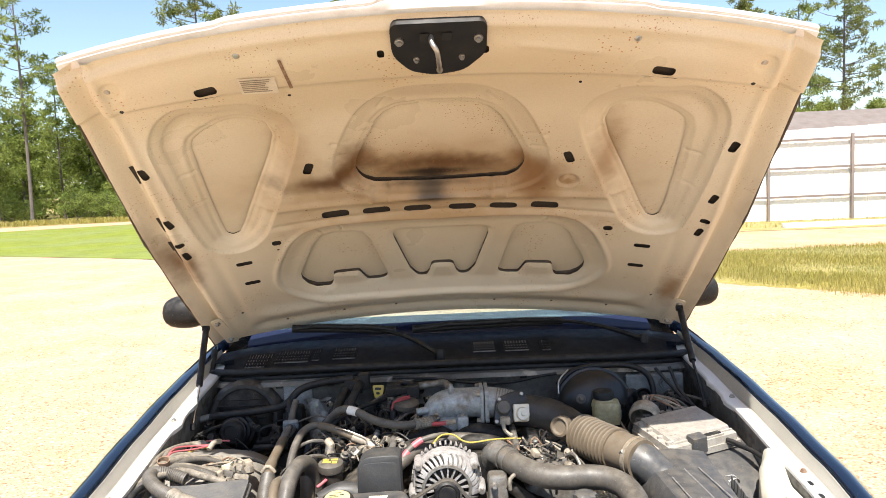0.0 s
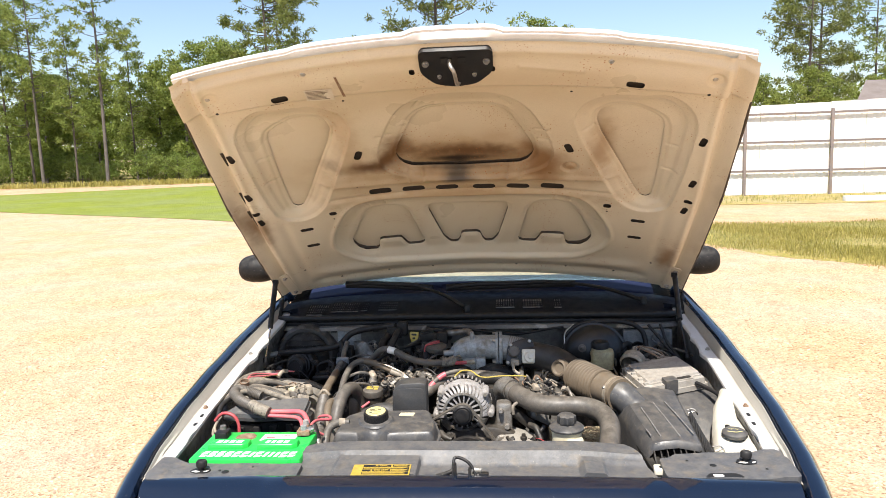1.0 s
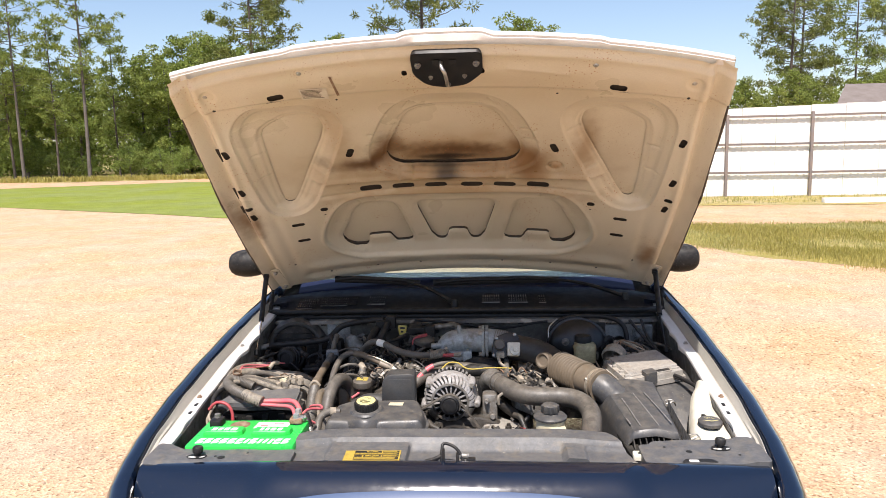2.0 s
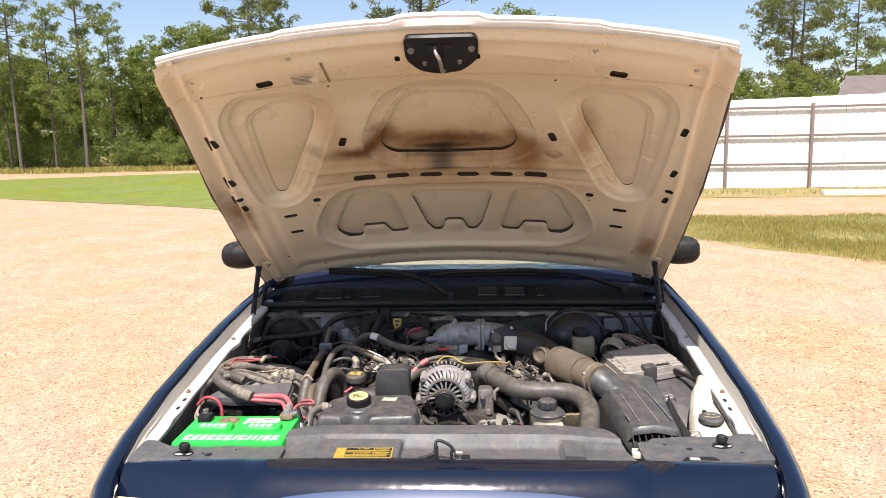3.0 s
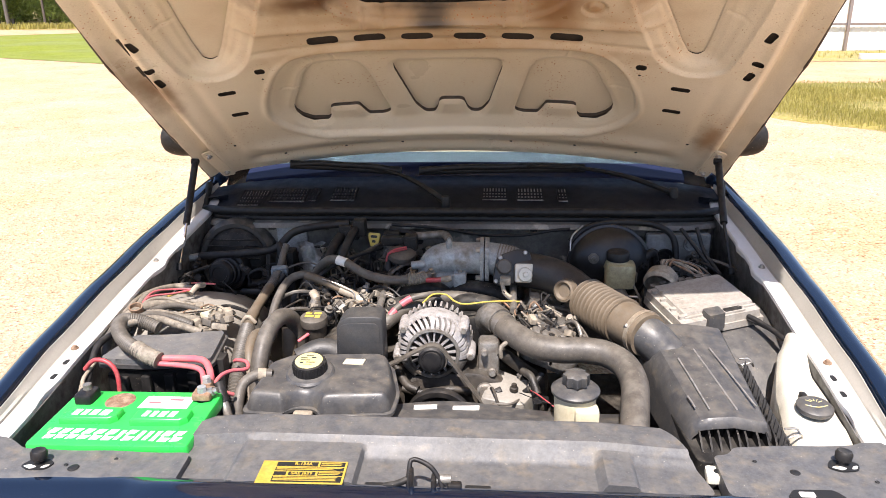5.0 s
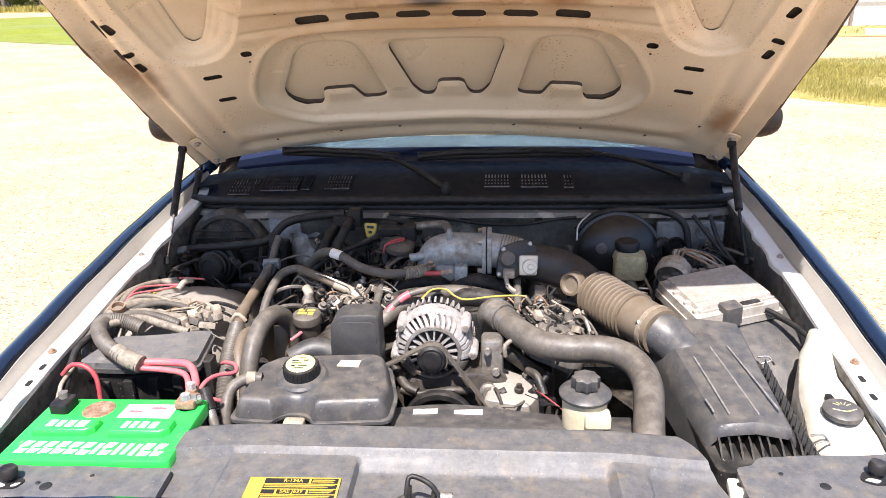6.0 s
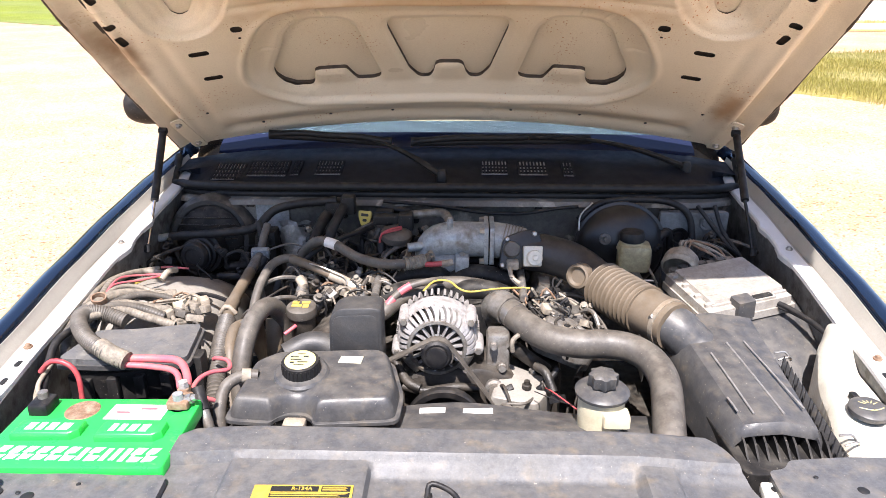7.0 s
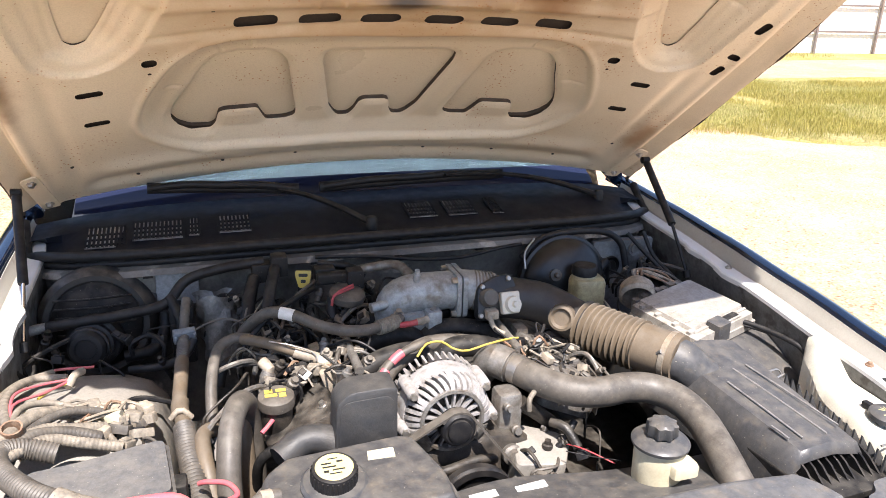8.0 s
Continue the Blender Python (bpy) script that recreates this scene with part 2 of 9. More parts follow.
def lathe(bm, profile, at=(0, 0, 0), axis=(0, 0, 1), n=28, spin=0.0):
    """Turns (radius, height) pairs round an axis."""
    q = Vector((0, 0, 1)).rotation_difference(Vector(axis).normalized()).to_matrix()
    at = Vector(at)
    rings = []
    for r, h in profile:
        if r < 1e-5:
            rings.append([bm.verts.new(at + q @ Vector((0, 0, h)))])
        else:
            rings.append([bm.verts.new(at + q @ Vector((r * math.cos(a + spin), r * math.sin(a + spin), h))) for a in (2 * math.pi * i / n for i in range(n))])
    for a, b in zip(rings, rings[1:]):
        for i in range(n):
            if len(a) == 1 and len(b) == 1:
                continue
            if len(a) == 1:
                bm.faces.new((a[0], b[i - 1], b[i])[::-1])
            elif len(b) == 1:
                bm.faces.new((a[i - 1], a[i], b[0]))
            else:
                bm.faces.new((a[i - 1], a[i], b[i], b[i - 1]))
    return bm


def curve_pts(pts, step):
    """A smooth line through the given points, cut into even steps."""
    p = [Vector(v) for v in pts]
    p = [p[0] * 2 - p[1]] + p + [p[-1] * 2 - p[-2]]
    fine = []
    for i in range(1, len(p) - 2):
        a, b, c, d = p[i - 1:i + 3]
        for j in range(24):
            t = j / 24
            fine.append(0.5 * (2 * b + (c - a) * t + (2 * a - 5 * b + 4 * c - d) * t * t + (3 * b - a - 3 * c + d) * t ** 3))
    fine.append(p[-2])
    run = [0.0]
    for a, b in zip(fine, fine[1:]):
        run.append(run[-1] + (b - a).length)
    count = max(2, int(round(run[-1] / step)))
    out, j = [], 0
    for i in range(count + 1):
        s = run[-1] * i / count
        while j < len(run) - 2 and run[j + 1] < s:
            j += 1
        f = (s - run[j]) / max(1e-9, run[j + 1] - run[j])
        out.append(fine[j].lerp(fine[j + 1], f))
    return out, run[-1]


def tube(bm, pts, r, n=12, step=0.012, ribs=0.0, pitch=0.008, cap=True, flat=1.0, ends=None, fine=4):
    """A hose along points; ribs: depth of corrugations; ends: radius at the end."""
    if ribs:
        step = pitch / fine
    line, length = curve_pts(pts, step)
    up = Vector((0.13, 0.21, 0.97))
    rings = []
    for i, p in enumerate(line):
        d = (line[min(i + 1, len(line) - 1)] - line[max(i - 1, 0)]).normalized()
        up = (up - d * up.dot(d))
        up = up.normalized() if up.length > 1e-4 else d.orthogonal().normalized()
        side = d.cross(up)
        t = i / (len(line) - 1)
        rr = r + ((ends - r) * t if ends else 0) + (ribs * (0.5 + 0.5 * math.cos(2 * math.pi * length * t / pitch)) if ribs else 0)
        rings.append([bm.verts.new(p + rr * (side * math.cos(a) + up * math.sin(a) * flat)) for a in (2 * math.pi * k / n for k in range(n))])
    for a, b in zip(rings, rings[1:]):
        for k in range(n):
            bm.faces.new((a[k - 1], a[k], b[k], b[k - 1]))
    if cap:
        bm.faces.new(rings[0][::-1])
        bm.faces.new(rings[-1])
    return bm


def hose(name, pts, r, material, parent, label="", **kw):
    return part(name, tube(bmesh.new(), pts, r, **kw), material, parent, label)


def loft(bm, rows, close=False):
    """Faces between rows of points of one length."""
    vs = [[bm.verts.new(p) for p in row] for row in rows]
    for a, b in zip(vs, vs[1:]):
        m = len(a)
        for i in range(m if close else m - 1):
            bm.faces.new((a[i], a[(i + 1) % m], b[(i + 1) % m], b[i]))
    return bm


def lerp_table(table, x):
    for (a, *va), (b, *vb) in zip(table, table[1:]):
        if x <= b:
            t = min(1, max(0, (x - a) / (b - a)))
            t = t * t * (3 - 2 * t) * 0.4 + t * 0.6
            return [p + (q - p) * t for p, q in zip(va, vb)]
    return table[-1][1:]


def thick(bm, d):
    bmesh.ops.recalc_face_normals(bm, faces=bm.faces)
    bmesh.ops.solidify(bm, geom=bm.faces[:], thickness=d)
    return bm


def letters(name, text, size, m, material, parent, label="", bold=0.0, shear=0.0):
    """Writing in the built-in font as a mesh, lying in the plane of m."""
    cu = bpy.data.curves.new(name, "FONT")
    cu.body, cu.size, cu.align_x, cu.align_y, cu.offset, cu.shear = text, size, "CENTER", "CENTER", bold, shear
    cu.extrude, cu.resolution_u = 0.0004, 3
    tmp = bpy.data.objects.new(name, cu)
    me = bpy.data.meshes.new_from_object(tmp)
    bpy.data.objects.remove(tmp)
    me.transform(Matrix.Translation(-ORIGIN.get(parent, Vector())) @ m)
    return link(name, me, material, parent, label, smooth=False)

# ---- ground, lawn, fence, house, trees ----
def ground_mat(name, colours, scales, bump, dist):
    m = bpy.data.materials.new(name)
    m.use_nodes = True
    n, l = m.node_tree.nodes, m.node_tree.links
    b = n["Principled BSDF"]
    co = n.new("ShaderNodeTexCoord").outputs["Object"]
    vor = n.new("ShaderNodeTexVoronoi")
    vor.inputs["Scale"].default_value = scales[0]
    l.new(co, vor.inputs["Vector"])
    sep = n.new("ShaderNodeSeparateColor")
    l.new(vor.outputs["Color"], sep.inputs[0])
    r = n.new("ShaderNodeValToRGB")
    e = r.color_ramp.elements
    e[0].color, e[1].color = (*colours[0], 1), (*colours[-1], 1)
    for i, c in enumerate(colours[1:-1]):
        x = e.new((i + 1) / (len(colours) - 1))
        x.color = (*c, 1)
    l.new(sep.outputs[0], r.inputs[0])
    big = n.new("ShaderNodeTexNoise")
    big.inputs["Scale"].default_value, big.inputs["Detail"].default_value = scales[1], 7
    l.new(co, big.inputs["Vector"])
    rr = n.new("ShaderNodeMapRange")
    rr.inputs[1].default_value, rr.inputs[2].default_value = 0.38, 0.68
    rr.inputs[3].default_value, rr.inputs[4].default_value = 0.0, 0.35
    l.new(big.outputs[0], rr.inputs[0])
    mx = n.new("ShaderNodeMix")
    mx.data_type = "RGBA"
    l.new(rr.outputs[0], mx.inputs[0])
    l.new(r.outputs[0], mx.inputs[6])
    mx.inputs[7].default_value = (*colours[1], 1)
    wide = n.new("ShaderNodeTexNoise")
    wide.inputs["Scale"].default_value, wide.inputs["Detail"].default_value, wide.inputs["Roughness"].default_value = scales[1] * 3.3, 9, 0.72
    l.new(co, wide.inputs["Vector"])
    wr = n.new("ShaderNodeMapRange")
    wr.inputs[1].default_value, wr.inputs[2].default_value, wr.inputs[3].default_value, wr.inputs[4].default_value = 0.30, 0.70, 0.80, 1.13
    l.new(wide.outputs[0], wr.inputs[0])
    hs = n.new("ShaderNodeHueSaturation")
    l.new(mx.outputs[2], hs.inputs["Color"])
    l.new(wr.outputs[0], hs.inputs["Value"])
    sr = n.new("ShaderNodeMapRange")
    sr.inputs[1].default_value, sr.inputs[2].default_value, sr.inputs[3].default_value, sr.inputs[4].default_value = 0.35, 0.66, 1.16, 0.92
    l.new(big.outputs[0], sr.inputs[0])
    l.new(sr.outputs[0], hs.inputs["Saturation"])
    l.new(hs.outputs[0], b.inputs["Base Color"])
    b.inputs["Roughness"].default_value = 0.95
    b.inputs["Specular IOR Level"].default_value = 0.12
    bp = n.new("ShaderNodeBump")
    bp.inputs["Strength"].default_value, bp.inputs["Distance"].default_value = bump, dist
    l.new(vor.outputs["Distance"], bp.inputs["Height"])
    l.new(bp.outputs[0], b.inputs["Normal"])
    return m


GRAVEL = [(0.20, 0.115, 0.070), (0.49, 0.340, 0.222), (0.53, 0.372, 0.240), (0.56, 0.415, 0.270), (0.60, 0.470, 0.325), (0.52, 0.365, 0.240), (0.41, 0.265, 0.175), (0.54, 0.385, 0.248)]
M_gravel = ground_mat("washed gravel", GRAVEL, (72, 0.9), 0.5, 0.014)
M_dirt = ground_mat("sandy dirt", [(0.43, 0.27, 0.165), (0.50, 0.335, 0.215), (0.54, 0.375, 0.245)], (30, 0.7), 0.3, 0.02)
M_lawn = ground_mat("mown lawn", [(0.175, 0.215, 0.050), (0.205, 0.240, 0.060), (0.245, 0.262, 0.078), (0.185, 0.222, 0.053)], (22, 0.35), 0.6, 0.05)
M_weed_soil = ground_mat("weedy soil", [(0.32, 0.275, 0.090), (0.38, 0.31, 0.13), (0.27, 0.25, 0.07), (0.40, 0.32, 0.16)], (24, 0.8), 0.6, 0.05)
M_scrub = ground_mat("dry scrub soil", [(0.36, 0.29, 0.12), (0.40, 0.32, 0.16), (0.28, 0.26, 0.08), (0.42, 0.33, 0.18)], (24, 0.8), 0.6, 0.05)


def sheet(name, outline, z, material, label, category):
    bm = bmesh.new()
    bm.faces.new([bm.verts.new((x, y, z)) for x, y in outline])
    ob = part(name, bm, material, None, smooth=False)
    ob.parent = None
    return tagged(ob, label, category, kind="structure")


sheet("ground", [(-700, -700), (700, -700), (700, 900), (-700, 900)], 0, M_gravel, "pale tan washed gravel yard, sunlit and dry", "ground")
lawn_edge = [(-60, 36), (-30, 28.5), (-15.7, 20.7), (-11.7, 18.6), (-8.4, 16.9), (-6.5, 15.7), (-4, 14.6), (-1, 15.2), (1.0, 17), (1.0, 30)]
sheet("lawn", lawn_edge + [(-8, 36), (-15.8, 37.2), (-20, 35.2), (-24.7, 33.0), (-60, 45)], 0.008, M_lawn, "mown green lawn beyond the gravel", "lawn")
sheet("road", [(-60, 45.2), (-24.7, 33.2), (-20, 35.4), (-15.8, 37.4), (-8, 36.2), (1, 34), (1, 39), (-16, 41), (-25, 39), (-60, 52)], 0.006, M_dirt, "pale sandy track behind the lawn", "track")
sheet("verge", [(-90, 62), (-25, 39.3), (-16, 41.3), (1, 39.3), (4, 60), (60, 90), (60, 300), (-200, 300)], 0.010, M_scrub, "rough scrubby ground under the pines", "ground")
sheet("dirt_strip", [(2.2, 13), (3.9, 12.55), (20, 12.3), (34, 9), (34, 14.5), (20, 16.6), (9.5, 16.4), (2.2, 17.2)], 0.005, M_dirt, "bare tan dirt between weeds and fence", "ground")
def wavy(outline, step, size, seed):
    """An outline cut fine and pushed about, as grass edges are."""
    out = []
    for k, (x, y) in enumerate(outline):
        x1, y1 = outline[(k + 1) % len(outline)]
        m = max(1, int(math.hypot(x1 - x, y1 - y) / step))
        for i in range(m):
            px, py = x + (x1 - x) * i / m, y + (y1 - y) * i / m
            d = noise.noise_vector((px * 1.3, py * 1.3, seed)) + 0.6 * noise.noise_vector((px * 5, py * 5, seed))
            out.append((px + size * d.x, py + size * d.y))
    return out


sheet("weed_bed", wavy([(2.4, 13.0), (3.4, 9.6), (4.16, 8.2), (5.02, 7.5), (6.95, 5.75), (9.5, 4.4), (16, 2.0), (34, -3), (34, 9), (20, 12.3), (7.7, 12.6), (4.2, 12.6)], 0.12, 0.22, 4.0), 0.002, M_weed_soil, "weedy soil beside the gravel", "ground")
sheet("fence_foot", [(2.2, 17.2), (9.5, 16.4), (20, 16.6), (34, 14.5), (34, 30), (2.2, 30)], 0.012, M_scrub, "dry grassy soil at the fence foot", "ground")


def inside(poly, x, y):
    c = False
    for i in range(len(poly)):
        (xa, ya), (xb, yb) = poly[i - 1], poly[i]
        if (ya > y) != (yb > y) and x < (xb - xa) * (y - ya) / (yb - ya) + xa:
            c = not c
    return c


def blades(name, spots, height, width, colours, label, category, seed, per=5):
    """Grass as many single bent blades, joined."""
    rng = random.Random(seed)
    verts, faces = [], []
    for x, y, z in spots:
        for _ in range(per):
            a, h = rng.uniform(0, 6.283), height * rng.uniform(0.45, 1.25)
            bx, by = x + rng.gauss(0, 0.11), y + rng.gauss(0, 0.11)
            dx, dy = math.cos(a), math.sin(a)
            lean = rng.uniform(0.1, 0.6) * h
            w = width * rng.uniform(0.6, 1.4)
            i = len(verts)
            verts += [(bx - dy * w, by + dx * w, z), (bx + dy * w, by - dx * w, z), (bx + dx * lean * 0.4 + dy * w * 0.7, by + dy * lean * 0.4 - dx * w * 0.7, z + h * 0.6),
                      (bx + dx * lean * 0.4 - dy * w * 0.7, by + dy * lean * 0.4 + dx * w * 0.7, z + h * 0.6), (bx + dx * lean, by + dy * lean, z + h)]
            faces += [(i, i + 1, i + 2, i + 3), (i + 3, i + 2, i + 4)]
    ob = raw(name, verts, faces, colours, None, smooth=False)
    ob.parent = None
    return tagged(ob, label, category, kind="stuff")


def leaf_mat(name, base, other, island=0.45, trans=0.25):
    m = mat(name, base, 0.65, other=other, scale=0.6, amount=0.9, grain=8, bump=0.0, island=island)
    b = m.node_tree.nodes["Principled BSDF"]
    b.inputs["Subsurface Weight"].default_value = 0.0
    b.inputs["Transmission Weight"].default_value = 0.0
    b.inputs["Specular IOR Level"].default_value = 0.25
    n, l = m.node_tree.nodes, m.node_tree.links
    tr = n.new("ShaderNodeBsdfTranslucent")
    src = b.inputs["Base Color"].links[0].from_socket
    l.new(src, tr.inputs[0])
    mx = n.new("ShaderNodeMixShader")
    mx.inputs[0].default_value = trans
    l.new(b.outputs[0], mx.inputs[1])
    l.new(tr.outputs[0], mx.inputs[2])
    l.new(mx.outputs[0], n["Material Output"].inputs[0])
    return m


M_weed = leaf_mat("weeds", (0.385, 0.345, 0.090), (0.50, 0.42, 0.15), island=0.18, trans=0.5)
M_drygrass = leaf_mat("dry grass", (0.46, 0.42, 0.17), (0.40, 0.385, 0.12), island=0.2, trans=0.5)
M_needle = leaf_mat("pine needles", (0.20, 0.26, 0.062), (0.32, 0.34, 0.095), trans=0.5)
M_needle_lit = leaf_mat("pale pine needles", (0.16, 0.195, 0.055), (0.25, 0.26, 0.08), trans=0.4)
M_leaf = leaf_mat("broad leaves", (0.20, 0.26, 0.055), (0.33, 0.36, 0.10), trans=0.5)
M_leaf_bright = leaf_mat("sunny scrub leaves", (0.20, 0.27, 0.06), (0.30, 0.32, 0.10), trans=0.4)
M_bark = mat("pine bark", (0.12, 0.095, 0.078), 0.9, other=(0.06, 0.048, 0.04), scale=6, amount=0.9, grain=40, bump=0.5)
M_bark_pale = mat("grey bark", (0.15, 0.13, 0.115), 0.9, other=(0.08, 0.066, 0.056), scale=6, amount=0.9, grain=40, bump=0.5)

rng = random.Random(4)
WEEDS = [(2.4, 13.0), (3.4, 9.6), (4.16, 8.2), (5.02, 7.5), (6.95, 5.75), (9.5, 4.4), (14, 4.5), (15, 11), (7.7, 12.6), (4.2, 12.6)]
spots, dry = [], []
while len(spots) + len(dry) < 19000:
    x, y = rng.uniform(2.4, 15), rng.uniform(4.2, 13)
    wob = 0.35 * noise.noise((x * 0.9, y * 0.9, 8))
    if inside(WEEDS, x + wob, y + wob) and noise.noise((x * 0.8, y * 0.8, 1)) > -0.62:
        (dry if noise.noise((x * 0.5, y * 0.7, 3)) > 0.04 else spots).append((x, y, 0.006))
blades("weeds", spots, 0.072, 0.0035, M_weed, "yellow-green weeds growing beside the gravel", "weeds", 1, 7)
blades("dry_grass", dry, 0.046, 0.0028, M_drygrass, "straw-coloured dry grass among the weeds", "grass", 2, 7)
blades("fence_grass", [(rng.uniform(4, 18), rng.uniform(17.2, 19.2), 0.016) for _ in range(600)], 0.10, 0.006, M_drygrass, "short dry grass at the fence foot", "grass", 3, 4)
blades("track_grass", [(rng.uniform(-42, 0), rng.uniform(40, 43), 0.03) for _ in range(1500)], 0.3, 0.03, M_weed, "rough grass along the sandy track", "grass", 5, 4)

# loose stones on the gravel, nearest to the car
def stones(name, count, area, seed, keep, lo, hi):
    rng = np.random.RandomState(seed)
    base = np.array([(1, 0, 0), (0.3, 0.9, 0.05), (-0.8, 0.6, 0), (-0.8, -0.6, 0), (0.3, -0.95, 0), (0.1, 0.1, 0.75), (0.45, 0.4, 0.5), (-0.4, -0.35, 0.55)])
    tri = [(0, 1, 6), (1, 5, 6), (1, 2, 5), (2, 7, 5), (2, 3, 7), (3, 4, 7), (4, 5, 7), (4, 0, 5), (0, 6, 5)]
    x = rng.uniform(area[0], area[1], count)
    y = area[2] + (area[3] - area[2]) * rng.rand(count) ** 1.5
    ok = np.array([keep(a, b) for a, b in zip(x, y)])
    x, y = x[ok], y[ok]
    k = len(x)
    s = lo + (hi - lo) * rng.rand(k) ** 2.2
    a = rng.rand(k) * 6.283
    p = base[None] * (1 + 0.25 * rng.randn(k, 8, 3).clip(-1, 1)) * s[:, None, None] * np.array([1, 0.8, 0.75])
    c, sn = np.cos(a)[:, None], np.sin(a)[:, None]
    v = np.stack([p[:, :, 0] * c - p[:, :, 1] * sn + x[:, None], p[:, :, 0] * sn + p[:, :, 1] * c + y[:, None], p[:, :, 2] - 0.001], 2).reshape(-1, 3)
    f = (np.array(tri)[None] + 8 * np.arange(k)[:, None, None]).reshape(-1, 3)
    ob = raw(name, v.tolist(), f.tolist(), M_stone, None, smooth=False)
    ob.parent = None
    return tagged(ob, "loose tan and cream gravel stones lying on the yard", "gravel", kind="stuff")


M_stone = mat("gravel stone", (0.48, 0.325, 0.205), 0.85, other=(0.60, 0.46, 0.33), scale=4, amount=0.8, grain=120, bump=0.2, island=0.45)


# a white sheet-metal fence on a steel frame
M_sheet = mat("white sheet metal", (0.80, 0.79, 0.76), 0.5, other=(0.70, 0.67, 0.60), scale=1.2, amount=0.6, grain=30, bump=0.05)
M_post = mat("weathered steel post", (0.20, 0.175, 0.17), 0.7, 0.2, other=(0.27, 0.19, 0.14), scale=5, amount=0.8)
FA, FB = Vector((4.6, 19.85, 0)), Vector((26.0, 18.2, 0))
fence = thing("fence", FA, "white corrugated sheet-metal fence on a dark steel frame", "fence")
fd = (FB - FA).normalized()
fn = Vector((fd.y, -fd.x, 0))
span = (FB - FA).length
sheet_width = 0.92
for i in range(int(span / sheet_width)):
    rows = []
    h = 2.46 + 0.02 * i
    cells = 46
    for j in range(cells + 1):
        s = i * sheet_width + sheet_width * 0.996 * j / cells
        ph = (j % 10)
        off = 0.009 if ph in (0, 1, 9) else 0.0
        rows.append([FA + fd * s + fn * (off - 0.04) + Vector((0, 0, z)) for z in (0.02, h * 0.5, h)])
    part("panel", loft(bmesh.new(), rows), M_sheet, fence, smooth=False)
for k in range(10):
    s = 2.32 + 2.28 * (k - 1) + 0.02
    if s < 0:
        continue
    p = FA + fd * s + fn * 0.06
    bm = bmesh.new()
    prism(bm, [(p.x - 0.035, p.y - 0.035), (p.x + 0.035, p.y - 0.035), (p.x + 0.035, p.y + 0.035), (p.x - 0.035, p.y + 0.035)], 0, 2.30 + 0.035 * k, 0.004)
    part("post", bm, M_post, fence)
for z in (0.69, 1.49, 2.26):
    bm = bmesh.new()
    a, b = FA + fn * 0.0, FB + fn * 0.0
    rows = []
    for s in np.linspace(0, span, 24):
        q = FA + fd * s
        zz = z + 0.0022 * s * (z > 2) + 0.004 * math.sin(s)
        rows.append([q + fn * 0.02 + Vector((0, 0, zz - 0.03)), q + fn * 0.055 + Vector((0, 0, zz - 0.03)), q + fn * 0.055 + Vector((0, 0, zz + 0.03)), q + fn * 0.02 + Vector((0, 0, zz + 0.03))])
    part("rail", loft(bm, rows, close=True), M_post, fence, smooth=False)

# a low house behind the fence, of which the roof shows
M_shingle = mat("brown shingle roof", (0.185, 0.155, 0.138), 0.9, other=(0.14, 0.115, 0.10), scale=3, amount=0.8, grain=30, bump=0.4)
M_wallside = mat("tan siding", (0.50, 0.43, 0.35), 0.8, other=(0.42, 0.36, 0.3), scale=2, amount=0.5)
house = thing("house", (19, 29, 0), "low house with a brown shingled roof behind the fence", "house")
bm = bmesh.new()
prism(bm, [(13.8, 27.2), (26, 27.2), (26, 31), (16.2, 31)], 0, 2.86, 0)
part("wall", bm, M_wallside, house, smooth=False)
bm = bmesh.new()
v = [bm.verts.new(c) for c in ((13.25, 27.0, 2.80), (26.5, 27.0, 2.80), (26.5, 29.0, 3.74), (14.5, 29.0, 3.74), (15.9, 31.5, 2.80), (26.5, 31.5, 2.80))]
bm.faces.new((v[0], v[1], v[2], v[3])); bm.faces.new((v[3], v[2], v[5], v[4])); bm.faces.new((v[0], v[3], v[4]))
thick(bm, 0.12)
part("roof", bm, M_shingle, house, smooth=False)


# a white board left lying at the fence foot
board = thing("board", (9.8, 17.1, 0.010), "white board lying in the dry grass by the fence", "board")
bm = bmesh.new()
box(bm, 8.55, 11.2, 17.0, 17.2, 0.010, 0.13, 0.01, 0.01)
part("plank", bm, M_sheet, board)


# trees
def tuft(verts, faces, c, size, rng, flat, count, leaf):
    """A dense clump of single leaves or needles round c, pointing outwards."""
    for _ in range(count):
        d = Vector((rng.gauss(0, 1), rng.gauss(0, 1), rng.gauss(0, 1))).normalized()
        p = c + Vector((d.x, d.y, d.z * flat)) * (size * 0.5 * rng.random() ** 0.6)
        a = (d + Vector((rng.gauss(0, 0.6), rng.gauss(0, 0.6), rng.gauss(0, 0.6)))).normalized()
        b = a.cross(Vector((rng.gauss(0, 1), rng.gauss(0, 1), rng.gauss(0, 1)))).normalized()
        w, h = leaf[0] * rng.uniform(0.6, 1.3), leaf[1] * rng.uniform(0.6, 1.3)
        i = len(verts)
        verts += [p - b * w, p + b * w, p + a * h]
        faces += [(i, i + 1, i + 2)]


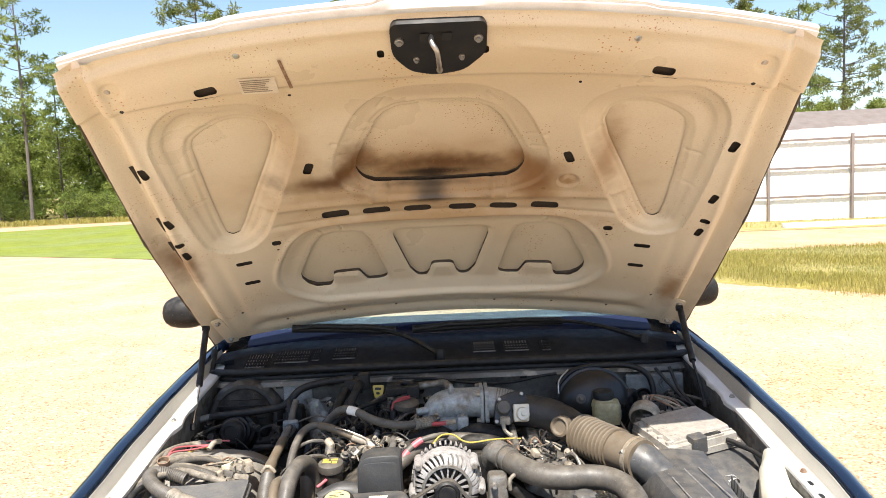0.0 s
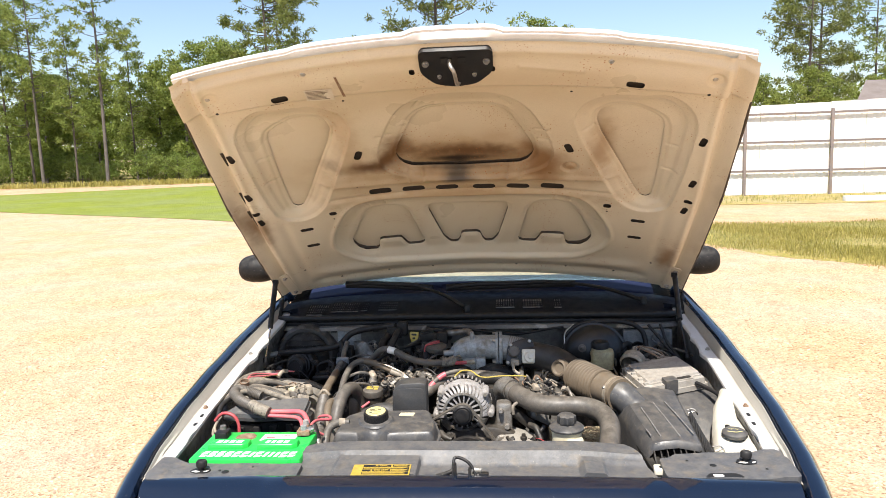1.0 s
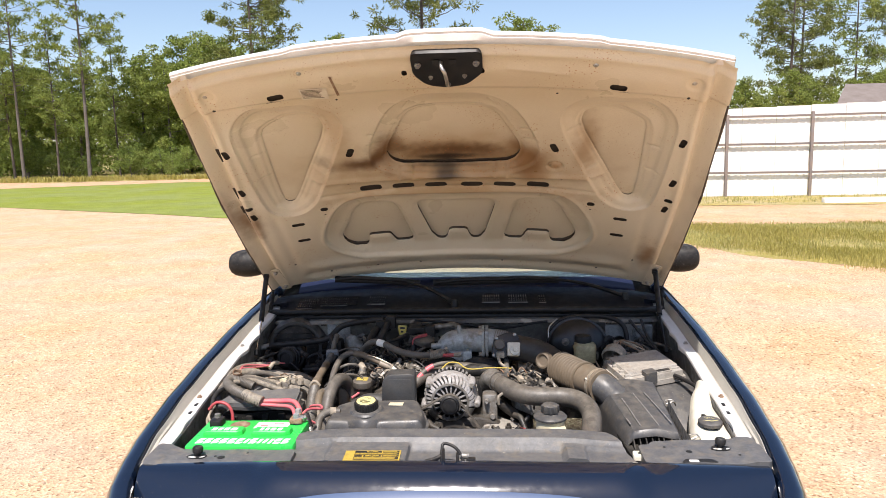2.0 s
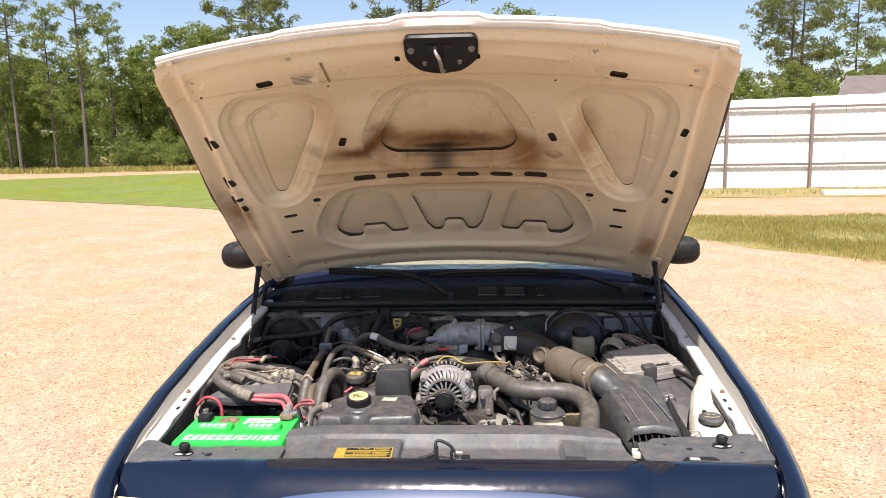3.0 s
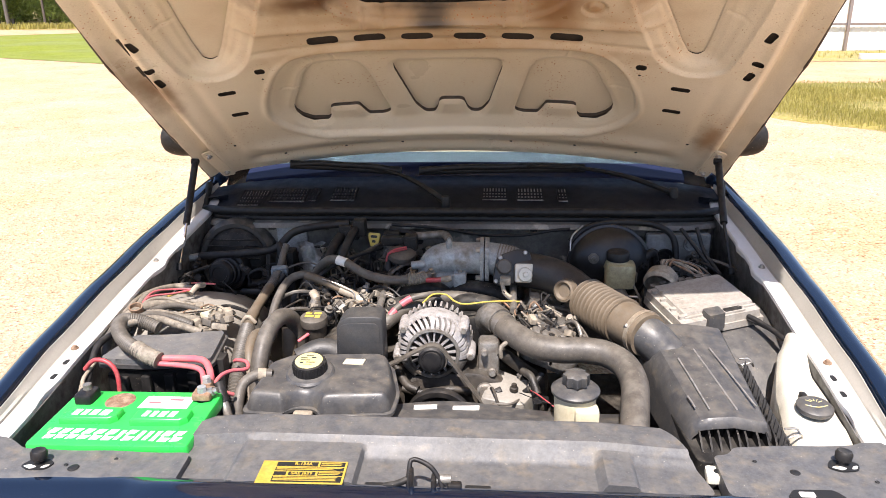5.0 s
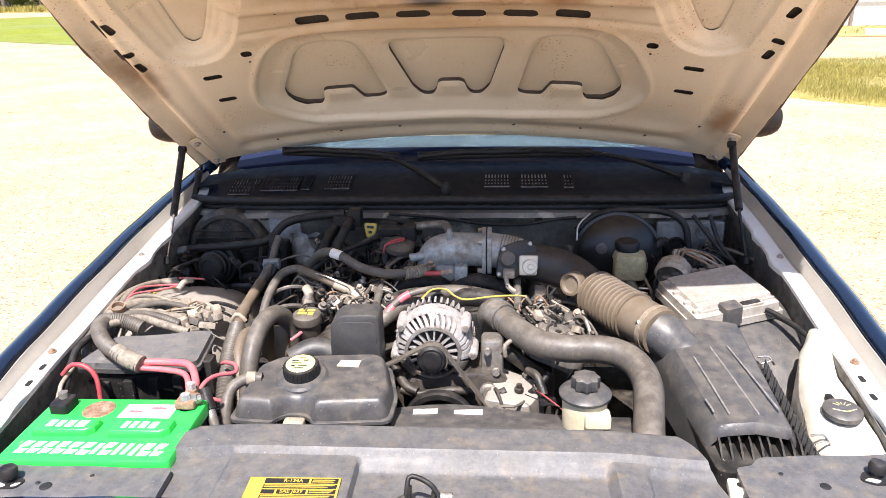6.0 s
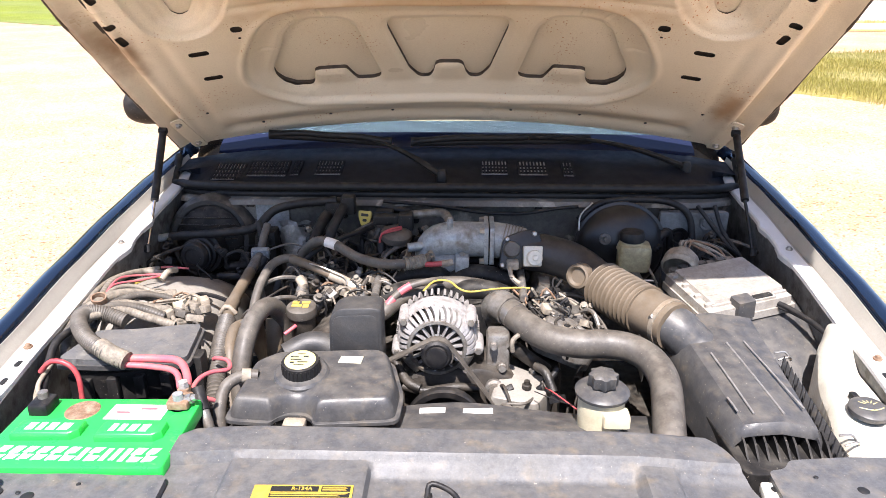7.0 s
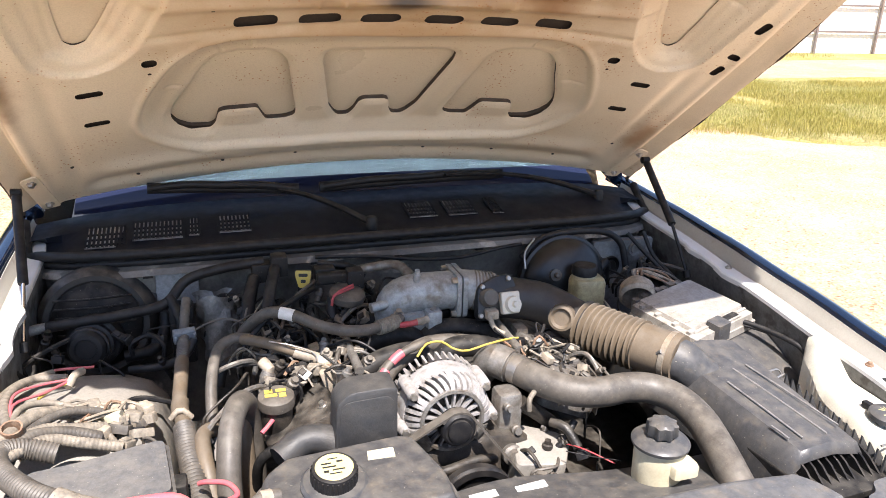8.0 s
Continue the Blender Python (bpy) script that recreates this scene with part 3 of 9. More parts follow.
def tree(name, height, clear, spread, seed, label, leaves, bark, trunk=0.16, limbs=34, needles=True, leaf=(0.045, 0.24), per=50, lean=0.3):
    """Tapered trunk with limbs that carry clumps at their ends; clear: height of the bare trunk."""
    rng = random.Random(seed)
    t = thing(name, (0, 0, 0), label, "tree", "trees round the yard")
    top = Vector((rng.uniform(-lean, lean), rng.uniform(-lean, lean), height))
    mid = top * 0.5 + Vector((rng.uniform(-0.2, 0.2), rng.uniform(-0.2, 0.2), 0))
    def axis(s):
        return (1 - s) ** 2 * Vector() + 2 * s * (1 - s) * mid + s * s * top
    bm = bmesh.new()
    tube(bm, [axis(s / 8) for s in range(9)], trunk, n=9, step=height / 22, ends=0.02)
    verts, faces = [], []
    for i in range(limbs):
        f = (i + rng.random()) / limbs
        s = (clear + (height - clear) * f) / height
        base = axis(s)
        shape = math.sin(math.pi * min(1, 0.18 + 0.8 * f)) ** 0.7 if needles else math.sqrt(max(0.05, 1 - (2 * f - 0.75) ** 2 * 0.5))
        length = spread * shape * rng.uniform(0.4, 1.15)
        a = rng.uniform(0, 6.283)
        rise = rng.uniform(0.0, 0.55) if needles else rng.uniform(0.0, 0.7)
        tip = base + Vector((math.cos(a) * length, math.sin(a) * length, rise * length))
        bend = base.lerp(tip, 0.5) + Vector((0, 0, -0.08 * length))
        tube(bm, [base, bend, tip], max(0.015, trunk * 0.28 * (1 - 0.6 * f)), n=5, step=max(0.3, length / 4), ends=0.008)
        clumps = max(2, int(length * (2.0 if needles else 2.6)))
        for j in range(clumps):
            q = (0.42 if needles else 0.25) + (0.62 if needles else 0.8) * (j + rng.random()) / clumps
            k = 0.30 * (1.2 - 0.5 * q)
            c = base.lerp(tip, q) + Vector((rng.gauss(0, k), rng.gauss(0, k), rng.gauss(0.05, 0.2)))
            tuft(verts, faces, c, rng.uniform(0.45, 0.95) if needles else rng.uniform(0.7, 1.4), rng, 0.6, per, leaf)
    part("trunk", bm, bark, t)
    raw("crown", verts, faces, leaves, t, smooth=False)
    return t


PINE = "tall pine tree with a bare trunk and thin crown"
OAK = "dark green broad-leaved tree at the wood's edge"
p_thin = tree("pine_tree", 15.5, 5.8, 2.2, 11, PINE, M_needle, M_bark_pale, 0.125, 40, lean=0.5)
p_full = tree("pine_tree", 15.0, 3.2, 3.3, 12, "full-crowned tall green pine tree", M_needle_lit, M_bark, 0.18, 66, lean=0.4)
p_slim = tree("pine_tree", 12.5, 3.0, 1.8, 13, PINE, M_needle, M_bark, 0.10, 48, lean=0.3)
o_round = tree("broadleaf_tree", 8.5, 0.8, 3.0, 14, OAK, M_leaf, M_bark_pale, 0.13, 46, False, (0.075, 0.16), 75)
o_tall = tree("broadleaf_tree", 10.5, 1.2, 2.6, 15, OAK, M_leaf, M_bark_pale, 0.13, 48, False, (0.075, 0.16), 75)
o_low = tree("shrub", 2.2, 0.15, 1.5, 16, "bright green scrub bush below the pines", M_leaf_bright, M_bark_pale, 0.04, 24, False, (0.045, 0.10), 70)
tagged(o_low, category="bush", group="bushes below the pines")


def plant(source, rows):
    first = True
    for x, y, s, a in rows:
        m = pose(x, y, 0.0, 0, 0, a) @ Matrix.Diagonal((s, s, s, 1))
        if first:
            source.location, source.rotation_euler, source.scale = (x, y, 0.0), (0, 0, radians(a)), (s, s, s)
            first = False
        else:
            ob = copy_thing(source, m)
            ob.scale = (s, s, s)


plant(p_thin, [(-24.9, 43.0, 1.0, 20), (-29.6, 43.6, 0.92, 140), (-33.0, 41.0, 0.95, 70), (-17.0, 55.0, 0.95, 250)])
plant(p_slim, [(-27.2, 43.5, 0.8, 0), (-31.8, 46.0, 1.0, 90), (-35.5, 49.0, 1.05, 200), (-37.5, 44.0, 0.95, 300), (23.6, 47.0, 0.95, 30), (-26.0, 49.0, 0.85, 160)])
plant(p_full, [(-15.2, 46.5, 1.02, 80), (-4.2, 49.0, 1.16, 0), (21.5, 52.0, 0.90, 210), (27.5, 49.0, 0.92, 120), (24.6, 58.0, 1.0, 300), (-41.0, 52.0, 1.0, 45)])
plant(o_round, [(-22.6, 50.0, 0.95, 0), (-18.6, 51.0, 1.05, 50), (-26.0, 53.5, 0.95, 110), (-15.0, 52.0, 1.0, 200), (-30.5, 52.0, 0.9, 260), (-36.0, 55.0, 0.95, 310), (19.0, 44.0, 0.62, 30), (22.5, 43.0, 0.58, 130), (26.5, 44.0, 0.6, 220), (16.8, 47.0, 0.6, 70)])
plant(o_tall, [(-20.6, 54.0, 0.95, 0), (-33.5, 50.0, 0.75, 60), (-39.5, 47.5, 0.8, 130), (-24.0, 57.0, 1.0, 190), (-11.5, 56.0, 0.95, 240), (2.9, 60.0, 1.1, 0)])
plant(o_low, [(-23.2, 45.0, 0.8, 0), (-21.4, 45.6, 0.7, 60), (-19.6, 45.0, 0.75, 120), (-26.4, 46.0, 0.55, 170), (-18.0, 45.8, 0.9, 220), (-29.0, 47.0, 0.8, 270), (-32.0, 47.5, 0.9, 330), (-35.0, 46.5, 0.8, 20), (-16.0, 46.0, 0.9, 90)])

# the wood behind, one dense screen of trunks and leaves
wood = thing("woods", (-20, 62, 0), "dense dark green woods closing the view", "woods", kind="stuff")
rng = random.Random(9)
verts, faces = [], []
for i in range(1500):
    x, y = rng.uniform(-72, -6), rng.uniform(58, 68)
    top = 6.2 + 2.2 * noise.noise((x * 0.16, 3.1, 0)) + 1.2 * noise.noise((x * 0.5, 1.7, 0))
    tuft(verts, faces, Vector((x, y, 0.3 + (top - 0.3) * rng.random() ** 0.8)), 2.0, rng, 0.9, 42, (0.13, 0.30))
for i in range(420):
    x, y = rng.uniform(-60, -10), rng.uniform(50, 58)
    tuft(verts, faces, Vector((x, y, 0.2 + 1.7 * rng.random())), 1.6, rng, 0.8, 36, (0.11, 0.26))
for i in range(420):
    x, y = rng.uniform(12, 60), rng.uniform(58, 68)
    tuft(verts, faces, Vector((x, y, rng.uniform(0.4, 5.5))), 2.0, rng, 0.9, 42, (0.13, 0.30))
raw("leaves", verts, faces, M_leaf, wood, smooth=False)

GAP = [(-1.02, -0.3), (1.02, -0.3), (1.02, 6), (-1.02, 6)]
stones("gravel_stones", 70000, (-7.5, 6.5, -0.6, 11.0), 6, lambda x, y: not inside(GAP, x, y) and not inside(WEEDS, x, y) and abs(x) < 1.6 + 0.75 * (y + 2.2) and abs(x) > 0.95, 0.004, 0.0155)

# ---- the car: fenders, nose, cowl, windscreen, mirrors ----
car = thing("car", (0, 1.6, 0), "black saloon car parked on gravel with its bonnet propped open", "car")

# crest of the fender: y, half width, height
CREST = [(-0.16, 0.81, 0.700), (-0.10, 0.849, 0.738), (-0.04, 0.870, 0.765), (0.04, 0.884, 0.790), (0.20, 0.900, 0.822), (0.45, 0.914, 0.858), (0.75, 0.923, 0.891), (1.05, 0.928, 0.920), (1.30, 0.928, 0.940), (1.55, 0.925, 0.957), (1.95, 0.93, 0.975)]


def fender_row(y, side):
    w, z = lerp_table(CREST, y)
    pts = [(w - 0.0255, z - 0.030), (w - 0.024, z - 0.014), (w - 0.018, z - 0.004), (w - 0.006, z), (w + 0.012, z - 0.003), (w + 0.032, z - 0.018), (w + 0.048, z - 0.050), (w + 0.056, z - 0.10),
           (w + 0.060, z - 0.17), (w + 0.060, z - 0.30), (w + 0.045, max(0.2, z - 0.50)), (w + 0.02, 0.24)]
    return [(side * x, y, h) for x, h in pts]


YS = [-0.16, -0.13, -0.10, -0.07, -0.04, 0.0, 0.05, 0.1] + [0.15 + 0.08 * i for i in range(20)]
for side in (-1, 1):
    bm = loft(bmesh.new(), [fender_row(y, side) for y in YS])
    thick(bm, -0.0015)
    part("fender", bm, M_black_paint, car, "glossy black fender with dust specks")
    # painted gutter and bolted rail inside the fender
    rows, drop, gutter = [], [], []
    for y in [0.06 + 0.025 * i for i in range(61)]:
        w, z = lerp_table(CREST, y)
        r = 0.850 + 0.030 * min(1, max(0, (y - 0.05) / 0.8))
        zr = lerp_table([(0.0, 0.775), (0.2, 0.792), (0.5, 0.823), (0.88, 0.857), (1.2, 0.89), (1.6, 0.925)], y)[0]
        gutter.append([(side * x, y, h) for x, h in ((w - 0.0275, z - 0.010), (w - 0.031, z - 0.024), (w - 0.036, 0.55 * z + 0.45 * zr - 0.013), (r + 0.009, zr - 0.002), (r + 0.001, zr - 0.003))])
        notch = 0.010 * math.exp(-((y - 0.93) / 0.03) ** 2) + 0.008 * math.exp(-((y - 1.08) / 0.02) ** 2) - 0.007 * math.exp(-((y - 0.30) / 0.03) ** 2)
        rows.append([(side * x, y, h) for x, h in ((r + 0.003, zr - 0.001), (r + 0.001, zr + 0.001), (r - 0.030 - notch, zr), (r - 0.034 - notch, zr - 0.004), (r - 0.034 - notch, zr - 0.016))])
        drop.append([(side * x, y, h) for x, h in ((r - 0.033, zr - 0.012), (r - 0.028, zr - 0.055), (r - 0.02, zr - 0.20), (r - 0.01, 0.40))])
    bm = loft(bmesh.new(), rows)
    thick(bm, 0.002)
    apron = part("fender_apron", bm, M_rail_paint, car, "off-white painted inner fender rail")
    bm = loft(bmesh.new(), gutter)
    thick(bm, 0.002)
    part("fender_gutter", bm, M_gutter, car, "beige gutter below the fender edge")
    # side below the rail in a darker paint that carries its shade
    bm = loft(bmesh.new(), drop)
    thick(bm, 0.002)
    part("apron_side", bm, M_bay_dark, car, "dirty apron side, darkened for shade")
    for y in (0.47, 0.95):
        r = 0.850 + 0.030 * min(1, max(0, (y - 0.05) / 0.8)) - 0.012
        zr = lerp_table([(0.0, 0.775), (0.2, 0.792), (0.5, 0.823), (0.88, 0.857), (1.2, 0.89), (1.6, 0.925)], y)[0]
        part("bolt", lathe(bmesh.new(), [(0, 0.007), (0.005, 0.007), (0.006, 0.002), (0.009, 0.002), (0.009, -0.002)], (side * r, y, zr + 0.002), n=10), M_rusty if y < 0.6 else M_steel, apron)
    for y in (0.415, 0.36):
        r = 0.850 + 0.030 * min(1, max(0, (y - 0.05) / 0.8)) - 0.02
        zr = lerp_table([(0.0, 0.775), (0.2, 0.792), (0.5, 0.823), (0.88, 0.857), (1.2, 0.89), (1.6, 0.925)], y)[0]
        part("slot", prism(bmesh.new(), round_poly([(side * r - 0.005, y - 0.010), (side * r + 0.005, y - 0.010), (side * r + 0.005, y + 0.010), (side * r - 0.005, y + 0.010)], 0.004, 3), zr - 0.003, zr + 0.0022, 0), M_print_and_hole, apron)

# black nose panel between the headlights
def smooth_step(a, b, v):
    t = min(1.0, max(0.0, (v - a) / (b - a)))
    return t * t * (3 - 2 * t)


def nose_front(x):
    return -0.085 + 0.05 * (abs(x) / 0.85) ** 4


rows = []
for i in range(81):
    x = -0.845 + 1.69 * i / 80
    k = abs(x) / 0.845
    drop = 0.012 * k ** 2
    crease = 0.004 * math.exp(-((abs(x) - 0.52) / 0.02) ** 2)
    inner = 0.016 * float(smooth_step(0.56, 0.44, abs(x)))
    f = nose_front(x)
    rows.append([(x, 0.075, 0.74), (x, 0.050, 0.784 - drop), (x, 0.044 + 0.01 * k, 0.7925 - drop), (x, 0.036, 0.795 - drop + inner * 0.2), (x, 0.020, 0.794 - drop + inner * 0.6 - crease), (x, 0.67 * 0.020 + 0.33 * (f + 0.012), 0.784 - drop + inner - crease), (x, 0.32 * 0.020 + 0.68 * (f + 0.012), 0.766 - drop + inner - crease), (x, f + 0.012, 0.744 - drop + inner * 0.6 - crease), (x, f, 0.733 - drop), (x, f - 0.008, 0.715 - drop), (x, f - 0.012, 0.64)])
bm = loft(bmesh.new(), rows)
thick(bm, 0.002)
part("nose_panel", bm, M_black_paint, car, "glossy black nose panel with dust specks")

# chrome grille surround, a bowed frame with bars inside
bm = bmesh.new()
rows = []
arc = [(-0.446, 0.50), (-0.456, 0.63), (-0.446, 0.700), (-0.415, 0.735), (-0.36, 0.750), (-0.27, 0.763), (-0.14, 0.772), (0, 0.775), (0.14, 0.772), (0.27, 0.763), (0.36, 0.750), (0.415, 0.735), (0.446, 0.700), (0.456, 0.63), (0.446, 0.50)]
line, _ = curve_pts([(x, 0, z + 0.008) for x, z in arc], 0.02)
for i, p in enumerate(line):
    d = (line[min(i + 1, len(line) - 1)] - line[max(i - 1, 0)]).normalized()
    o = Vector((-d.z, 0, d.x))
    y = -0.075 - 0.022 * (1 - (p.x / 0.48) ** 2)
    rows.append([(p.x + o.x * a, y + b, p.z + o.z * a) for a, b in ((-0.016, 0.010), (-0.008, 0.006), (-0.006, 0.001), (-0.010, -0.006), (-0.020, -0.020), (-0.034, -0.036), (-0.046, -0.047), (-0.054, -0.050), (-0.058, -0.045), (-0.058, 0.0))])
loft(bm, rows)
grille = part("grille_surround", bm, M_chrome, car, "chrome grille surround reflecting the sky")
for i in range(23):
    x = -0.44 + 0.04 * i
    bm = bmesh.new()
    box(bm, x - 0.004, x + 0.004, -0.115, -0.06, 0.50, 0.715 - 0.08 * (x / 0.44) ** 4, 0.002, 0.002)
    part("grille_bar", bm, M_chrome, grille)
bm = bmesh.new()
box(bm, -0.47, 0.47, -0.06, -0.05, 0.48, 0.70)
part("grille_backing", bm, M_plastic, grille, smooth=False)
for side in (-1, 1):
    bm = bmesh.new()
    rows = []
    for i in range(25):
        x = 0.500 + 0.350 * (i / 24) ** 1.3
        z1 = 0.734 - 0.014 * abs(x / 0.85) ** 2 - 0.045 * max(0.0, (0.56 - x) / 0.06) ** 2.2
        y = nose_front(x) - 0.02
        rows.append([(side * x, y + 0.02, z1 + 0.002), (side * x, y - 0.002, z1 - 0.004), (side * x, y - 0.014, z1 - 0.03), (side * x, y - 0.018, z1 - 0.08), (side * x, y - 0.012, z1 - 0.13)])
    loft(bm, rows)
    thick(bm, 0.004)
    part("headlight", bm, M_lens, car, "yellowed headlight lens")
    bm = bmesh.new()
    rows = []
    for i in range(5):
        a = i / 4
        x, y = 0.852 + 0.052 * a, -0.055 + 0.13 * a ** 1.5 - 0.05 * (1 - a)
        rows.append([(side * x, y, 0.718), (side * (x + 0.006), y - 0.006, 0.690), (side * (x + 0.006), y - 0.004, 0.60)])
    loft(bm, rows)
    thick(bm, 0.004)
    part("corner_lamp", bm, M_clear_lens, car, "clear corner lamp lens")
bm = bmesh.new()
rows = []
for i in range(25):
    x = -0.96 + 1.92 * i / 24
    y = -0.17 + 0.22 * (abs(x) / 0.96) ** 4
    rows.append([(x, y + 0.06, 0.585), (x, y, 0.57), (x, y - 0.03, 0.52), (x, y - 0.03, 0.40), (x, y + 0.02, 0.30), (x, y + 0.06, 0.28)])
loft(bm, rows)
thick(bm, 0.004)
part("front_bumper", bm, M_black_paint, car)

# cowl: plastic top with vents, rubber seal, firewall
def cowl_y(x):
    return 1.222 + 0.02 * (abs(x) / 0.6) ** 2 + 0.11 * max(0, (abs(x) - 0.62) / 0.25) ** 2


def cowl_z(x):
    return 0.940 - 0.006 * (x / 0.6) ** 2 - 0.020 * max(0, (abs(x) - 0.55) / 0.3) ** 2


rows = []
for i in range(47):
    x = -0.885 + 1.77 * i / 46
    y, z = cowl_y(x), cowl_z(x)
    rows.append([(x, y + 0.012, z - 0.03), (x, y + 0.016, z - 0.004), (x, y + 0.04, z - 0.008), (x, y + 0.09, z + 0.006), (x, 1.42, z + 0.025), (x, 1.49, z + 0.030), (x, 1.53 + 0.02 * (1 - (x / 0.9) ** 2), z + 0.036), (x, 1.58, z + 0.02)])
bm = loft(bmesh.new(), rows)
thick(bm, 0.003)
cowl = part("cowl_panel", bm, M_cowl, car, "dark plastic cowl panel with slotted vents")
hose("cowl_seal", [(-0.905, 1.50, 0.955)] + [(x, cowl_y(x), cowl_z(x)) for x in (-0.885, -0.85, -0.78, -0.6, -0.4, -0.2, 0, 0.2, 0.4, 0.6, 0.78, 0.85, 0.885)] + [(0.905, 1.50, 0.955)], 0.013, M_rubber_dark, car, "black rubber cowl seal")
hose("cowl_lip", [(x, cowl_y(x) + 0.012, cowl_z(x) - 0.026) for x in (-0.88, -0.78, -0.6, -0.4, -0.2, 0, 0.2, 0.4, 0.6, 0.78, 0.88)], 0.010, M_rubber_dark, car)
M_vent_floor = mat("pale vent floor as light", (0.62, 0.62, 0.60), 0.8, other=(0.25, 0.19, 0.18), scale=60, amount=0.9)
# vent slats stand over floors coloured pale for the light seen between them
for x0, x1 in ((-0.745, -0.655), (-0.635, -0.515), (-0.500, -0.475), (-0.425, -0.345), (0.085, 0.165), (0.20, 0.285), (0.335, 0.365)):
    xm = (x0 + x1) / 2
    y0, y1 = 1.322, 1.412
    zf = lambda y: cowl_z(xm) + 0.006 + (y - cowl_y(xm) - 0.09) / (1.42 - cowl_y(xm) - 0.09) * 0.019
    bm = bmesh.new()
    v = [bm.verts.new(c) for c in ((x0, y0, zf(y0) + 0.003), (x1, y0, zf(y0) + 0.003), (x1, y1, zf(y1) + 0.003), (x0, y1, zf(y1) + 0.003))]
    bm.faces.new(v)
    thick(bm, 0.001)
    vent = part("vent", bm, M_vent_floor, cowl, "slotted air vent, pale floor standing for light below")
    n = max(3, round((x1 - x0) / 0.010))
    for i in range(n + 1):
        x = x0 + (x1 - x0) * i / n
        bm = bmesh.new()
        w = 0.0030
        rows = [[(x - w, y, zf(y) + 0.003), (x - w, y, zf(y) + 0.008), (x + w, y, zf(y) + 0.008), (x + w, y, zf(y) + 0.003)] for y in (y0 - 0.002, y1 + 0.002)]
        loft(bm, rows)
        part("slat", bm, M_cowl, vent, smooth=False)
    for y in (y0 + 0.012, y0 + 0.034, y0 + 0.056):
        bm = bmesh.new()
        box(bm, x0, x1, y - 0.003, y + 0.003, zf(y) + 0.003, zf(y) + 0.0075, 0.0005, 0)
        part("slat", bm, M_cowl, vent, smooth=False)

rows = []
for i in range(37):
    x = -0.88 + 1.76 * i / 36
    y, z = cowl_y(x) + 0.012, cowl_z(x) - 0.035
    step = 0.012 * math.sin(9 * x) * math.sin(3 * x + 1)
    rows.append([(x, y + 0.02, z), (x, y - 0.028, z - 0.004), (x, y - 0.034, z - 0.012), (x, y - 0.012, z - 0.016), (x, y - 0.004 + step, z - 0.06), (x, y + 0.01 + step, z - 0.14), (x, y + 0.02, z - 0.26), (x, y + 0.0, 0.45)])
bm = loft(bmesh.new(), rows)
thick(bm, -0.003)
firewall = part("firewall", bm, M_firewall, car, "grimy grey painted firewall")
for x in (-0.60, -0.42, -0.20, 0.02, 0.25, 0.45, 0.62):
    bm = bmesh.new()
    y, z = cowl_y(x) - 0.008, cowl_z(x) - 0.046
    box(bm, x - 0.012, x + 0.012, y - 0.012, y + 0.006, z - 0.012, z + 0.006, 0.003, 0.002)
    part("clip", bm, M_dark_metal, firewall)

# windscreen, cabin shell and mirrors
M_glass = bpy.data.materials.new("tinted glass")
M_glass.use_nodes = True
gb = M_glass.node_tree.nodes["Principled BSDF"]
gb.inputs["Base Color"].default_value = (0.62, 0.78, 0.76, 1)
gb.inputs["Roughness"].default_value, gb.inputs["Transmission Weight"].default_value, gb.inputs["IOR"].default_value = 0.02, 1.0, 1.5
rows = []
for i in range(25):
    x = -0.80 + 1.6 * i / 24
    b = 1 - (x / 0.8) ** 2
    rows.append([(x, 1.53 + 0.045 * (1 - b) + 0.03, 0.955 + 0.02 * b), (x * 0.97, 1.75 + 0.06 * (1 - b), 1.085 + 0.025 * b), (x * 0.87, 2.28 + 0.05 * (1 - b), 1.36 + 0.03 * b)])
bm = loft(bmesh.new(), rows)
thick(bm, 0.005)
screen = part("windscreen", bm, M_glass, car, "green-tinted windscreen glass")
screen.visible_shadow = False
# navy strip that paints the shaded, reflecting lower part of the glass
M_band = mat("dark glass band", (0.012, 0.016, 0.040), 0.12, other=(0.02, 0.024, 0.05), scale=4, amount=0.4, bump=0.0)
rows = []
for i in range(25):
    x = -0.80 + 1.6 * i / 24
    b = 1 - (x / 0.8) ** 2
    lo, hi = Vector((x, 1.53 + 0.045 * (1 - b) + 0.03, 0.955 + 0.02 * b)), Vector((x * 0.97, 1.75 + 0.06 * (1 - b), 1.085 + 0.025 * b))
    rows.append([lo + Vector((0, -0.020, -0.010)), lo + Vector((0, -0.007, 0.005)), lo.lerp(hi, 0.13) + Vector((0, -0.005, 0.006)), lo.lerp(hi, 0.26) + Vector((0, -0.005, 0.006))])
bm = loft(bmesh.new(), rows)
thick(bm, 0.0008)
part("dark_band", bm, M_band, car, "dark blue band along the glass edge")
rows = []
for i in range(17):
    x = -0.82 + 1.64 * i / 16
    rows.append([(x, 1.60, 0.90), (x, 1.80, 0.955), (x, 2.05, 0.96), (x, 2.10, 0.80), (x, 2.2, 0.5)])
bm = loft(bmesh.new(), rows)
thick(bm, 0.004)
part("dashboard", bm, M_interior, car)
rows = []
for y, w, z in ((2.24, 0.66, 1.385), (2.5, 0.68, 1.425), (3.1, 0.68, 1.43), (3.6, 0.66, 1.38), (4.2, 0.74, 1.03), (5.05, 0.74, 0.98), (5.15, 0.74, 0.7)):
    rows.append([(w * t, y, z + 0.03 * (1 - t * t)) for t in (-1, -0.9, -0.6, -0.3, 0, 0.3, 0.6, 0.9, 1)])
bm = loft(bmesh.new(), rows)
